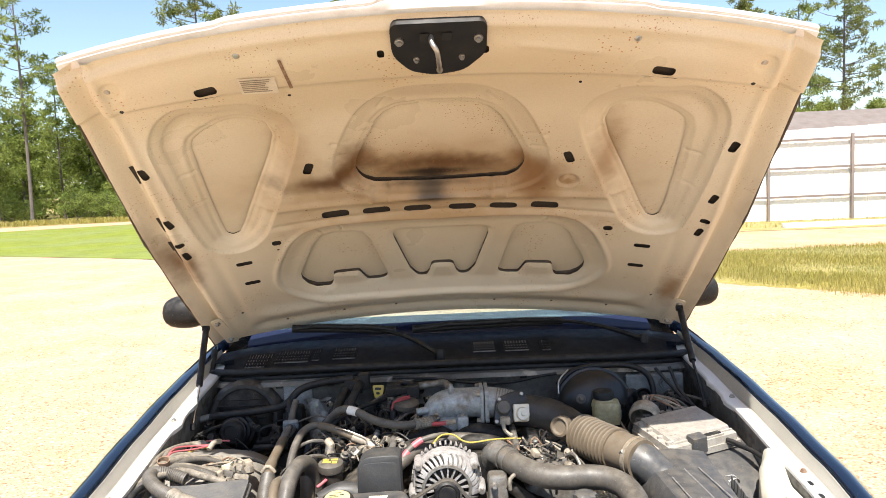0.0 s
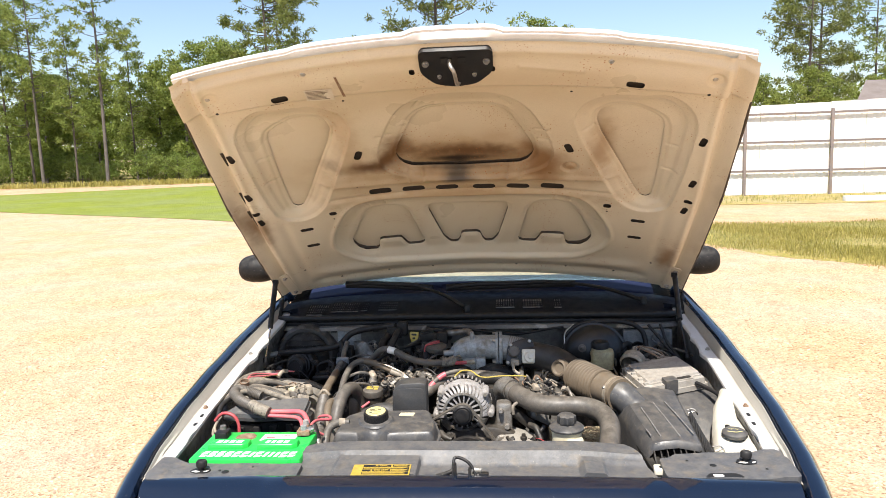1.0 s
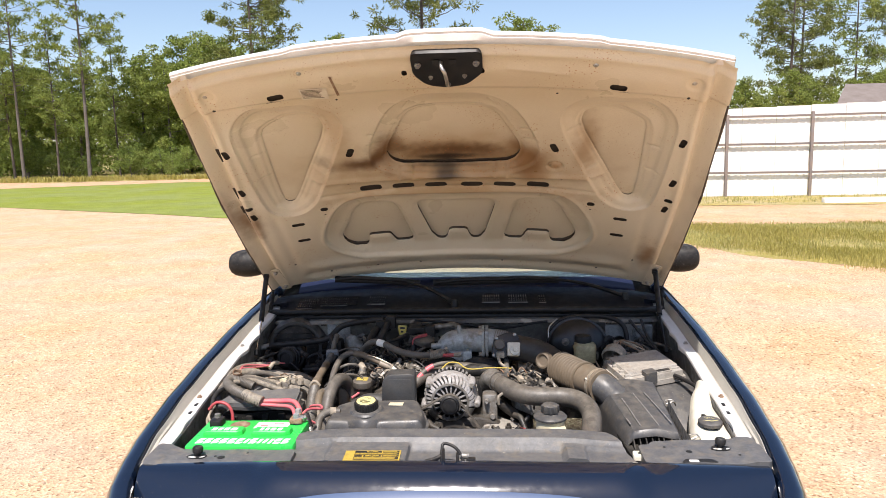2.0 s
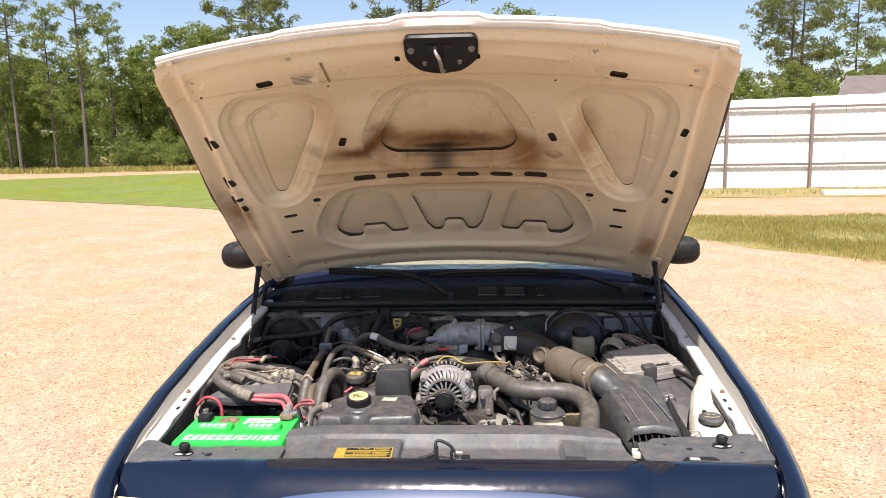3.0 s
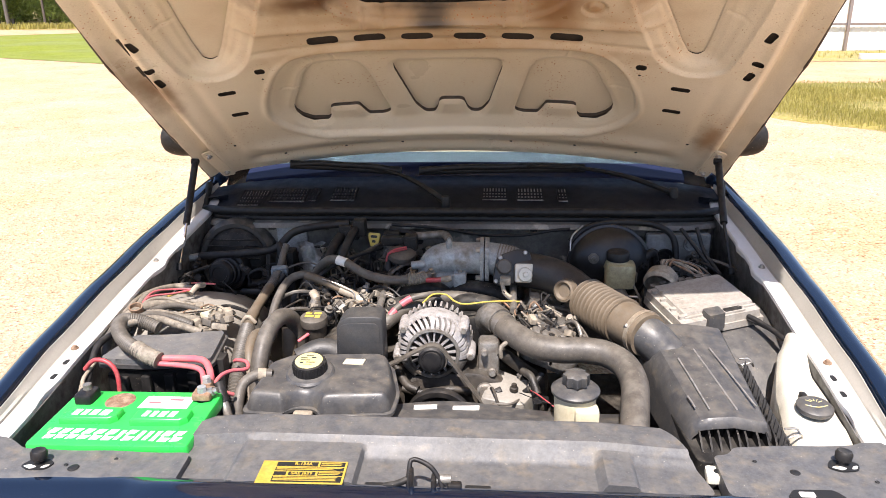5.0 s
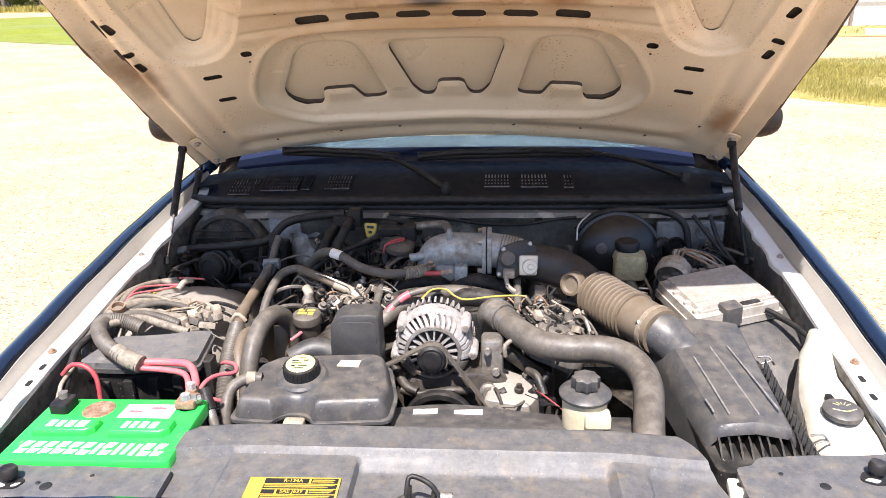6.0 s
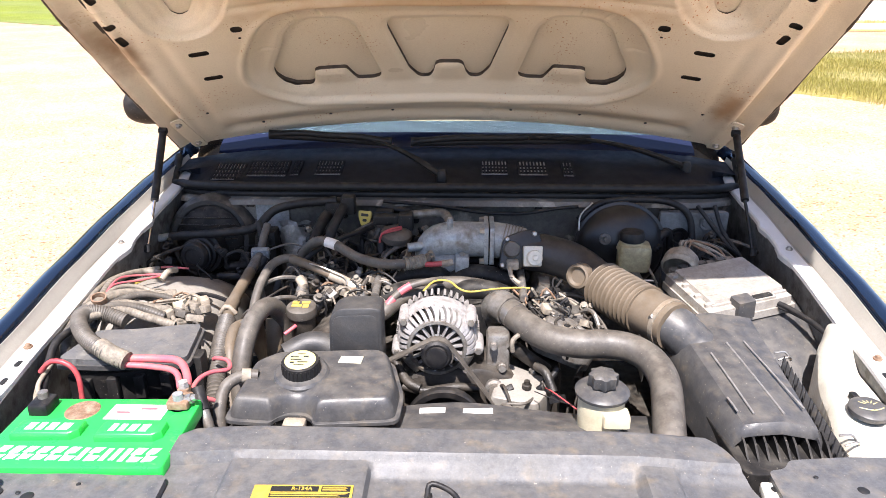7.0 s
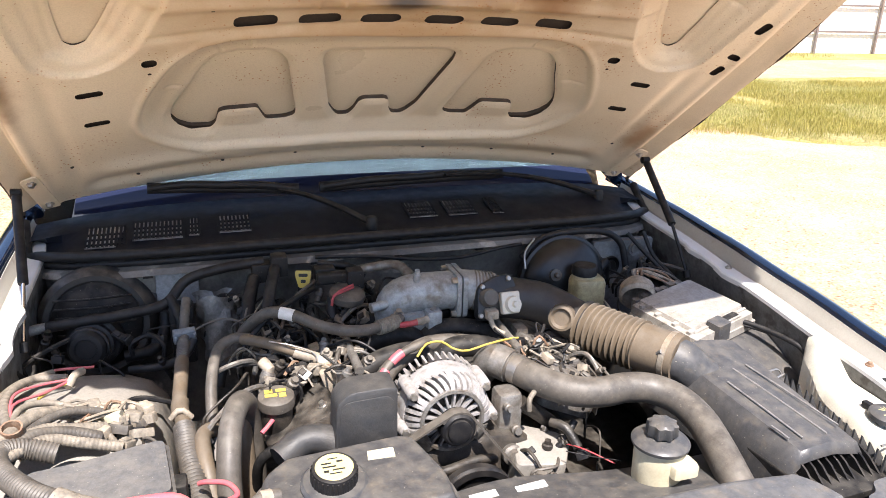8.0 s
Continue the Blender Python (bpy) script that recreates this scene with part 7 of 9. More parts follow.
hose("drain_hose", [(-0.66, 1.13, 0.72), (-0.60, 1.13, 0.73), (-0.57, 1.16, 0.76), (-0.565, 1.18, 0.80)], 0.015, M_rubber_dark, heater)
acl = thing("refrigerant_line", (-0.6, 1.17, 0.8), "dark rubber refrigerant hose with an aluminium end", "hose")
hose("hose", [(-0.815, 1.135, 0.812), (-0.740, 1.128, 0.820), (-0.639, 1.120, 0.832), (-0.560, 1.125, 0.846), (-0.510, 1.155, 0.888), (-0.43, 1.16, 0.908), (-0.33, 1.165, 0.916)], 0.0125, M_rubber_dark, acl)
hose("fitting", [(-0.875, 1.150, 0.795), (-0.850, 1.142, 0.804), (-0.812, 1.135, 0.8125)], 0.0115, M_alu, acl, "bare aluminium fitting")
# silver insulation wrap and hose connectors
M_lit_patch = mat("lit firewall patch", (0.30, 0.32, 0.33), 0.5, other=(0.15, 0.15, 0.15), scale=16, amount=0.8)
ins = thing("heat_shield", (-0.45, 1.15, 0.7), "crumpled foil heat shield round a pipe", "heat shield")
bm = bmesh.new()
rows = []
for j in range(10):
    rows.append([(-0.455 + 0.02 * j / 9 + (0.040 + 0.007 * math.sin(5 * a + 2.3 * j) + 0.004 * math.sin(9 * a - 1.7 * j)) * math.cos(a), 1.15 - 0.035 * j / 9 + (0.028 + 0.006 * math.sin(4 * a + 1.9 * j)) * math.sin(a), 0.850 - 0.020 * j + 0.006 * math.sin(3 * a + 2 * j)) for a in (2 * math.pi * k / 24 for k in range(24))])
loft(bm, rows, close=True)
part("foil", bm, mat("crumpled foil", (0.27, 0.27, 0.26), 0.42, 0.5, other=(0.14, 0.12, 0.10), scale=22, amount=0.9, bump=0.5, grain=120), ins)
# pale patch put in for the part of the firewall that light reaches
bm = bmesh.new()
box(bm, -0.585, -0.485, 1.222, 1.236, 0.800, 0.888, 0.012, 0.004)
part("lit_patch", bm, M_lit_patch, ins, "pale blue-grey patch standing for lit firewall")
bm = bmesh.new()
box(bm, -0.555, -0.50, 1.10, 1.16, 0.70, 0.84, 0.01, 0.006)
part("valve_body", bm, M_plastic, ins)

# brake booster and master cylinder at the right rear
M_amber = mat("aged amber plastic", (0.40, 0.355, 0.205), 0.4, other=(0.27, 0.22, 0.12), scale=22, amount=0.8, bump=0.05)
M_bulkhead = mat("blue-grey bulkhead paint", (0.20, 0.215, 0.225), 0.5, other=(0.085, 0.085, 0.085), scale=14, amount=0.9, spots=(0.05, 0.045, 0.04), spot_scale=18, spot_cut=0.64)
brake = thing("brake_booster", (0.47, 1.13, 0.7), "round black brake booster with an amber fluid reservoir", "brake booster")
part("booster_shell", lathe(bmesh.new(), [(0, 0.075), (0.04, 0.074), (0.095, 0.058), (0.118, 0.030), (0.122, 0.015), (0.130, 0.012), (0.130, 0.0), (0.122, -0.004), (0.118, -0.04)], (0.480, 1.155, 0.790), (-0.03, -1, 0.12), 44), M_dark_metal, brake)
part("check_valve", lathe(bmesh.new(), [(0, 0.022), (0.006, 0.02), (0.007, 0.008), (0.016, 0.007), (0.016, -0.004)], (0.425, 1.088, 0.835), (-0.1, -1, 0.3), 16), M_rubber, brake)
bm = bmesh.new()
prism(bm, round_poly([(0.452, 1.010), (0.538, 1.005), (0.545, 1.075), (0.456, 1.082)], 0.02), 0.770, 0.842, 0.014)
part("reservoir", bm, M_amber, brake, "aged amber fluid reservoir")
part("reservoir_neck", lathe(bmesh.new(), [(0.040, -0.022), (0.034, -0.004), (0.030, 0.004)], (0.490, 1.050, 0.844), n=24), M_amber, brake)
part("reservoir_cap", lathe(bmesh.new(), [(0, 0.028), (0.030, 0.028), (0.034, 0.022), (0.034, 0.004), (0.028, 0.0), (0.028, -0.01)], (0.490, 1.050, 0.844), n=24), M_rubber_dark, brake, "black reservoir cap")
part("master_cylinder", tube(bmesh.new(), [(0.49, 1.08, 0.755), (0.50, 0.96, 0.745)], 0.022), M_alu_dark, brake)
for i, (a, b) in enumerate((((0.50, 0.97, 0.75), (0.53, 0.99, 0.69)), ((0.50, 1.0, 0.75), (0.56, 1.04, 0.70)))):
    hose("brake_pipe", [a, ((a[0] + b[0]) / 2 + 0.02, a[1] - 0.01, a[2]), b, (b[0] + 0.03, b[1] + 0.1, 0.62)], 0.004, M_steel, brake, n=8)
# panel, hoses and grommets right of the booster
bm = bmesh.new()
box(bm, 0.60, 0.80, 1.20, 1.225, 0.62, 0.875, 0.01, 0.006)
side_panel = part("pedal_panel", bm, M_bulkhead, brake, "grey painted bulkhead panel")
for x, z, r in ((0.735, 0.845, 0.022), (0.62, 0.80, 0.03), (0.66, 0.80, 0.03)):
    part("grommet", lathe(bmesh.new(), [(0, 0.004), (r * 0.5, 0.006), (r * 0.6, 0.002), (r * 0.9, 0.006), (r, 0)], (x, 1.199, z), (0, -1, 0), 20), M_rubber_dark if r > 0.025 else M_bulkhead, side_panel)
cable("vacuum_line", "dark vacuum hose along the firewall", [([(0.36, 1.17, 0.86), (0.42, 1.185, 0.905), (0.52, 1.19, 0.918), (0.62, 1.19, 0.91), (0.675, 1.18, 0.875), (0.69, 1.16, 0.80)], 0.010, M_rubber_dark, {}), ([(0.36, 1.14, 0.84), (0.365, 1.16, 0.88), (0.40, 1.18, 0.91)], 0.003, M_steel, {}),
      ([(0.56, 1.14, 0.74), (0.585, 1.13, 0.82), (0.615, 1.15, 0.83), (0.63, 1.17, 0.76)], 0.012, M_rubber_dark, {}), ([(0.745, 1.18, 0.905), (0.765, 1.14, 0.84), (0.80, 1.08, 0.79)], 0.006, M_rubber_dark, {}), ([(0.70, 1.19, 0.90), (0.74, 1.15, 0.85), (0.78, 1.10, 0.80)], 0.006, M_rubber_dark, {})], "hose")
cable("harness_strap", "thin dark cable clipped along the firewall", [([(-0.20, 1.195, 0.905), (-0.05, 1.19, 0.895), (0.08, 1.19, 0.875), (0.20, 1.19, 0.872), (0.30, 1.185, 0.89), (0.36, 1.175, 0.90)], 0.005, M_rubber_dark, {})])

# module box with finned connectors
ecu = thing("control_module", (0.69, 0.83, 0.72), "pale cast control module box with a black clip", "control module")
def er(x, y, z):
    """Places on the module: x along its front edge, y to the rear, from its front left corner."""
    a = Vector((0.600, 0.706, 0.790))
    e1, e2 = Vector((0.216, 0.070, 0.016)) / 0.2276, Vector((-0.055, 0.200, 0.014)) / 0.208
    return a + e1 * x + e2 * y + Vector((0, 0, z))
def slab(bm, x0, x1, y0, y1, z0, z1, r=0.004, k=1.0):
    ol = round_poly([(x0, y0), (x1, y0), (x1, y1), (x0, y1)], r, 2)
    lo = [bm.verts.new(er(x, y, z0)) for x, y in ol]
    cx, cy = (x0 + x1) / 2, (y0 + y1) / 2
    hi = [bm.verts.new(er(cx + (x - cx) * k, cy + (y - cy) * k, z1)) for x, y in ol]
    for i in range(len(ol)):
        bm.faces.new((lo[i - 1], lo[i], hi[i], hi[i - 1]))
    bm.faces.new(hi)
    bm.faces.new(lo[::-1])
    return bm
part("tray", slab(bmesh.new(), -0.004, 0.236, -0.004, 0.205, -0.030, -0.012), M_ecu, ecu)
part("casting", slab(bmesh.new(), 0.0, 0.228, 0.0, 0.205, -0.014, 0.008, 0.006, 0.985), M_ecu, ecu, "pale dusty casting")
part("top_plate", slab(bmesh.new(), 0.020, 0.224, 0.030, 0.200, 0.008, 0.018, 0.006, 0.97), M_ecu, ecu)
for x, y in ((0.008, 0.03), (0.008, 0.075), (0.008, 0.13), (0.008, 0.18)):
    part("lug", slab(bmesh.new(), x - 0.002, x + 0.022, y - 0.006, y + 0.006, 0.006, 0.015), M_ecu, ecu)
part("clip", slab(bmesh.new(), 0.070, 0.118, -0.012, 0.030, -0.018, 0.024, 0.005, 0.94), M_dusty, ecu, "black plastic clip")
part("ridge", slab(bmesh.new(), 0.020, 0.224, 0.020, 0.027, 0.006, 0.013), M_ecu, ecu)
part("pocket", slab(bmesh.new(), 0.124, 0.186, 0.006, 0.034, 0.008, 0.013), M_ecu, ecu)
for y_ in (0.055, 0.105, 0.155):
    part("rib", slab(bmesh.new(), 0.03, 0.060, y_, y_ + 0.004, 0.017, 0.0195), M_ecu, ecu)
part("window", slab(bmesh.new(), 0.130, 0.180, 0.011, 0.029, 0.012, 0.0138), M_plastic, ecu)
for i in range(7):
    part("fin", slab(bmesh.new(), 0.02 + 0.027 * i, 0.04 + 0.027 * i, 0.205, 0.222, -0.02, 0.012 + 0.004 * (i % 2)), M_alu_dark, ecu)
part("connector", lathe(bmesh.new(), [(0, 0.05), (0.03, 0.05), (0.045, 0.03), (0.048, 0), (0.04, -0.01)], er(0.06, 0.235, 0.0), (0.4, 0.8, 0.35), 20), M_tan, ecu, "dusty brown connector")
rng = random.Random(2)
for i in range(9):
    a = er(0.06 + 0.02 * rng.random(), 0.24, 0.02)
    hose("wire", [a, a + Vector((0.03 * rng.random(), 0.05, 0.03)), a + Vector((0.05 + 0.06 * rng.random(), 0.05, 0.012)), a + Vector((0.10 + 0.05 * rng.random(), 0.0, -0.01))], 0.0028, rng.choice((M_wire_tan, M_rusty, M_rubber, M_tan)), ecu, n=6)

# ---- air intake: box, collar, bellows, elbow, throttle ----
air = thing("air_filter_box", (0.61, 0.45, 0.6), "black plastic air filter box with ribs and wire clips", "air filter box")
def lid_row(f):
    """Section of the lid at f from the rear (0) to the front (1)."""
    y = 0.690 + (0.322 - 0.690) * f
    xl, xr = 0.488 + 0.042 * f, 0.706 - 0.004 * f
    z = 0.805 - 0.035 * f
    return [(xl - 0.012, y, 0.66), (xl - 0.006, y, z - 0.065), (xl + 0.004, y, z - 0.022), (xl + 0.020, y, z - 0.004), (xl + 0.045, y, z), ((xl + xr) / 2, y, z + 0.004), (xr - 0.045, y, z - 0.003), (xr - 0.02, y, z - 0.008), (xr - 0.008, y, z - 0.026), (xr - 0.004, y, z - 0.06)]
rows = [lid_row(i / 14) for i in range(15)]
last = rows[-1]
rows.append([(x, 0.314, z - 0.008) for x, y, z in last])
rows.append([(x + (0.61 - x) * 0.02, 0.311, z - 0.020 if z > 0.70 else z) for x, y, z in last])
bm = loft(bmesh.new(), rows)
thick(bm, 0.003)
M_rib = mat("pale rib edge", (0.22, 0.21, 0.20), 0.45, other=(0.12, 0.11, 0.10), scale=60, amount=0.8)
lid = part("lid", bm, M_dusty, air, "dusty black lid")
# wall coloured blacker than the lid for the shade in its recess
front_rows = [[(x + (0.61 - x) * 0.07, 0.330, z - 0.010 if z > 0.70 else z) for x, y, z in last], [(x + (0.61 - x) * 0.07, 0.330, min(z, 0.66)) for x, y, z in last]]
bm = loft(bmesh.new(), front_rows)
thick(bm, 0.002)
part("front_wall", bm, M_plastic, air, "black recessed front wall")
def lid_z(x, y):
    f = (0.690 - y) / 0.368
    return 0.805 - 0.035 * f + 0.0063
for a, b in (((0.552, 0.535), (0.574, 0.345)), ((0.596, 0.575), (0.630, 0.345)), ((0.634, 0.580), (0.672, 0.360)), ((0.540, 0.390), (0.546, 0.350))):
    hose("rib", [(a[0], a[1], lid_z(*a) - 0.0035), ((a[0] + b[0]) / 2, (a[1] + b[1]) / 2, lid_z((a[0] + b[0]) / 2, (a[1] + b[1]) / 2) - 0.0025), (b[0], b[1], lid_z(*b) - 0.0035)], 0.0021, M_rib, lid, n=8, step=0.03)
bm = bmesh.new()
prism(bm, round_poly([(0.49, 0.70), (0.735, 0.66), (0.738, 0.245), (0.53, 0.235)], 0.02), 0.55, 0.722, 0.004)
part("base", bm, M_plastic, air, "black lower housing")
for i in range(16):
    y = 0.255 + 0.0185 * i
    bm = bmesh.new()
    v = [bm.verts.new(c) for c in ((0.700, y, 0.722), (0.734, y, 0.722), (0.703, y, 0.757 + 0.0022 * i))]
    bm.faces.new(v)
    thick(bm, 0.004)
    part("fin", bm, M_dusty, air, smooth=False)
for i in range(9):
    x = 0.545 + 0.019 * i
    bm = bmesh.new()
    v = [bm.verts.new(c) for c in ((x, 0.330, 0.690), (x, 0.262, 0.690), (x, 0.272, 0.722), (x, 0.300, 0.742), (x, 0.328, 0.752))]
    bm.faces.new(v)
    thick(bm, 0.004)
    part("fin", bm, M_plastic, air, smooth=False)
for y in (0.265, 0.56):
    hose("wire_clip", [(0.705, y, 0.765), (0.728, y + 0.004, 0.770), (0.738, y + 0.015, 0.755), (0.728, y + 0.024, 0.770), (0.706, y + 0.026, 0.768)], 0.0022, M_steel, air, "bent steel wire clip", n=6, step=0.004)

M_elbow = mat("black elbow rubber", (0.016, 0.015, 0.016), 0.5, other=(0.035, 0.031, 0.028), scale=20, amount=0.8, dust=0.12)
M_clamp = mat("dusty clamp steel", (0.42, 0.36, 0.28), 0.45, 0.5, other=(0.26, 0.20, 0.14), scale=50, amount=0.8)
duct = thing("intake_duct", (0.43, 0.8, 0.7), "dusty rubber intake duct with bellows and a steel clamp", "intake duct")
hose("inlet_tube", [(0.585, 0.575, 0.735), (0.545, 0.615, 0.762), (0.515, 0.632, 0.790), (0.492, 0.650, 0.802)], 0.049, M_dusty, duct, "black plastic tube into the box", n=28)
c0, c1 = Vector((0.500, 0.636, 0.802)), Vector((0.395, 0.815, 0.803))
hose("clamp_band", [c0 + (c1 - c0) * 0.05, c0 + (c1 - c0) * 0.08, c0 + (c1 - c0) * 0.11], 0.0575, M_clamp, duct, "dusty steel clamp band", n=32, step=0.004)
part("clamp_screw", tube(bmesh.new(), [c0 + Vector((-0.052, -0.010, 0.030)), c0 + Vector((-0.055, 0.006, 0.016))], 0.005), M_alu_dark, duct)
hose("sleeve", [c0.lerp(c1, -0.02), c0.lerp(c1, 0.25), c0.lerp(c1, 0.46)], 0.0545, M_tan_rubber, duct, "tan dusty rubber sleeve", n=32)
hose("bellows", [c0.lerp(c1, 0.42), c0.lerp(c1, 0.75), Vector((0.378, 0.845, 0.806))], 0.047, M_tan_rubber, duct, "tan dusty rubber bellows", n=32, ribs=0.0135, pitch=0.0150, fine=10)
hose("elbow", [(0.385, 0.835, 0.806), (0.362, 0.872, 0.812), (0.335, 0.905, 0.825), (0.300, 0.925, 0.838), (0.250, 0.938, 0.848), (0.195, 0.945, 0.855)], 0.050, M_elbow, duct, "black rubber elbow", n=30)
part("elbow_boss", lathe(bmesh.new(), [(0, 0.004), (0.018, 0.004), (0.024, 0.012), (0.030, 0.010), (0.033, -0.015)], (0.318, 0.838, 0.832), (-0.55, -0.72, 0.25), 24), M_tan_rubber, duct)

throttle = thing("throttle_body", (0.1, 0.95, 0.78), "grey cast aluminium intake elbow with throttle sensors", "throttle body")
rows = [(-0.045, 0.985, 0.80), (-0.050, 0.982, 0.835), (-0.035, 0.980, 0.862), (0.0, 0.975, 0.874), (0.05, 0.970, 0.876), (0.092, 0.966, 0.877)]
hose("elbow_casting", rows, 0.046, M_alu, throttle, "blue-grey cast elbow", n=28)
for x0, x1 in ((0.086, 0.097), (0.100, 0.112)):
    bm = bmesh.new()
    prism(bm, round_poly([(-0.052, -0.052), (0.052, -0.052), (0.052, 0.052), (-0.052, 0.052)], 0.014), x0, x1, 0.002, m=Matrix.Translation((0, 0.966, 0.875)) @ Matrix(((0, 0, 1, 0), (1, 0, 0, 0), (0, 1, 0, 0), (0, 0, 0, 1))))
    flange = part("flange", bm, M_alu, throttle, "square bolted flange")
for dy, dz in ((-0.042, 0.042), (0.042, 0.042), (-0.042, -0.042)):
    part("flange_bolt", lathe(bmesh.new(), [(0, 0.012), (0.007, 0.012), (0.008, 0.0)], (0.086, 0.966 + dy, 0.875 + dz), (-1, 0, 0), 6), M_steel, flange)
bm = bmesh.new()
prism(bm, round_poly([(-0.070, 0.930), (0.035, 0.925), (0.040, 1.02), (-0.070, 1.02)], 0.025), 0.775, 0.842, 0.012)
part("elbow_base", bm, M_alu, throttle, "cast base under the elbow")
for bx, by, bz in ((-0.052, 0.928, 0.846), (0.030, 0.926, 0.842)):
    part("base_bolt", lathe(bmesh.new(), [(0, 0.012), (0.007, 0.012), (0.008, 0.003), (0.012, 0.002), (0.012, -0.012)], (bx, by, bz), (0, -0.3, 1), 10), M_steel, throttle)
hose("body", [(0.108, 0.965, 0.877), (0.14, 0.960, 0.874), (0.185, 0.948, 0.866)], 0.047, M_alu, throttle, n=26)
for i in range(6):
    hose("ring", [(0.135 + 0.008 * i, 0.9605 - 0.0015 * i, 0.8745 - 0.001 * i), (0.138 + 0.008 * i, 0.960 - 0.0015 * i, 0.8740 - 0.001 * i)], 0.0485, M_alu_dark, throttle, n=22, step=0.002)
part("nipple", lathe(bmesh.new(), [(0, 0.030), (0.006, 0.030), (0.007, 0.02), (0.009, 0.018), (0.009, 0.0)], (-0.002, 0.955, 0.912), (0, -0.2, 1), 12), M_alu, throttle)
hose("side_pipe", [(-0.06, 0.96, 0.862), (-0.085, 0.955, 0.860), (-0.112, 0.950, 0.858)], 0.012, M_alu, throttle)
hose("upper_pipe", [(0.0, 1.0, 0.905), (-0.02, 1.06, 0.915), (-0.06, 1.09, 0.905), (-0.11, 1.09, 0.900)], 0.012, M_alu_dark, throttle)
bm = bmesh.new()
box(bm, 0.012, 0.048, 0.905, 0.945, 0.80, 0.850, 0.006, 0.005)
part("lug", bm, M_alu, throttle)
M_valve = mat("white valve housing", (0.66, 0.63, 0.54), 0.4, other=(0.66, 0.60, 0.48), scale=40, amount=0.7, bump=0.04)
# sensor plate facing the front
pl = round_poly([(-0.058, -0.045), (-0.020, -0.050), (0.030, -0.032), (0.055, 0.0), (0.050, 0.045), (0.015, 0.055), (-0.045, 0.035)], 0.018)
bm = bmesh.new()
sm_ = Matrix.Translation((0.178, 0.910, 0.868)) @ pose(0, 0, 0, 66, 0, 6)
prism(bm, pl, -0.01, 0.012, 0.004, m=sm_)
part("sensor_plate", bm, M_dark_metal, throttle, "black sensor mounting plate")
part("throttle_sensor", lathe(bmesh.new(), [(0, 0.020), (0.018, 0.020), (0.021, 0.015), (0.022, 0.0)], sm_ @ Vector((-0.026, 0.004, 0.014)), sm_.to_3x3() @ Vector((0, 0, 1)), 22), M_rubber, throttle, "round grey throttle sensor")
bm = bmesh.new()
prism(bm, round_poly([(0.002, -0.040), (0.048, -0.042), (0.054, 0.010), (0.004, 0.012)], 0.006), 0.012, 0.026, 0.004, m=sm_)
iv = part("idle_valve", bm, M_valve, throttle, "cream idle valve with a round hub")
part("valve_hub", lathe(bmesh.new(), [(0, 0.018), (0.006, 0.018), (0.008, 0.012), (0.018, 0.010), (0.021, 0.0)], sm_ @ Vector((0.030, -0.020, 0.026)), sm_.to_3x3() @ Vector((0, 0, 1)), 20), M_valve, iv)
for x, y in ((-0.05, -0.035), (-0.035, 0.03), (0.035, 0.042), (0.052, 0.004)):
    part("screw", lathe(bmesh.new(), [(0, 0.006), (0.005, 0.005), (0.007, 0)], sm_ @ Vector((x, y, 0.013)), sm_.to_3x3() @ Vector((0, 0, 1)), 10), M_steel, throttle)
# egr valve and its wires behind the elbow
egr = thing("vapour_valve", (-0.17, 1.07, 0.8), "dark vapour valve with red wires and yellow dipstick handle near", "valve")
part("valve_disc", lathe(bmesh.new(), [(0, 0.015), (0.03, 0.015), (0.042, 0.008), (0.044, 0.0), (0.042, -0.008), (0.02, -0.014)], (-0.150, 1.035, 0.860), (0.1, -0.2, 1), 26), M_rubber, egr)
bm = bmesh.new()
box(bm, -0.145, -0.105, 1.05, 1.09, 0.868, 0.912, 0.006, 0.005)
box(bm, -0.215, -0.135, 1.06, 1.09, 0.885, 0.905, 0.006, 0.005)
part("valve_body", bm, M_plastic, egr)
for k in range(2):
    hose("wire", [(-0.135, 1.035, 0.885 - 0.006 * k), (-0.165, 1.015, 0.884 - 0.006 * k), (-0.187, 1.008, 0.872), (-0.192, 1.005, 0.85)], 0.003, M_red, egr, n=6)
hose("stem", [(-0.185, 1.04, 0.86), (-0.19, 1.02, 0.82), (-0.18, 0.98, 0.77)], 0.012, M_rubber_dark, egr)
dip = thing("dipstick", (-0.25, 1.13, 0.86), "yellow plastic dipstick handle", "dipstick")
dm = pose(-0.243, 1.106, 0.884, 78, 0, -14)
bm = bmesh.new()
prism(bm, round_poly([(-0.011, -0.022), (0.011, -0.022), (0.019, 0.006), (0.019, 0.020), (-0.019, 0.020), (-0.019, 0.006)], 0.005), -0.003, 0.003, 0.001, m=dm)
grip = part("handle", bm, M_yellow, dip, "flat yellow paddle")
for hx, hy, hw in ((0.0, 0.009, 0.011), (0.0, -0.006, 0.006)):
    bm = bmesh.new()
    prism(bm, round_poly([(hx - hw, hy - 0.004), (hx + hw, hy - 0.004), (hx + hw, hy + 0.004), (hx - hw, hy + 0.004)], 0.003), 0.003, 0.0036, 0, m=dm)
    part("cutout", bm, M_print_and_hole, grip, smooth=False)
hose("tube", [(-0.25, 1.115, 0.862), (-0.25, 1.08, 0.80), (-0.24, 1.05, 0.72)], 0.007, M_rubber_dark, dip)

# ---- alternator ----
alt = thing("alternator", (-0.027, 0.65, 0.68), "bright finned aluminium alternator with a black pulley", "alternator")
AX = Vector((0.01, -1.0, 0.04)).normalized()
AC = Vector((-0.024, 0.668, 0.748))
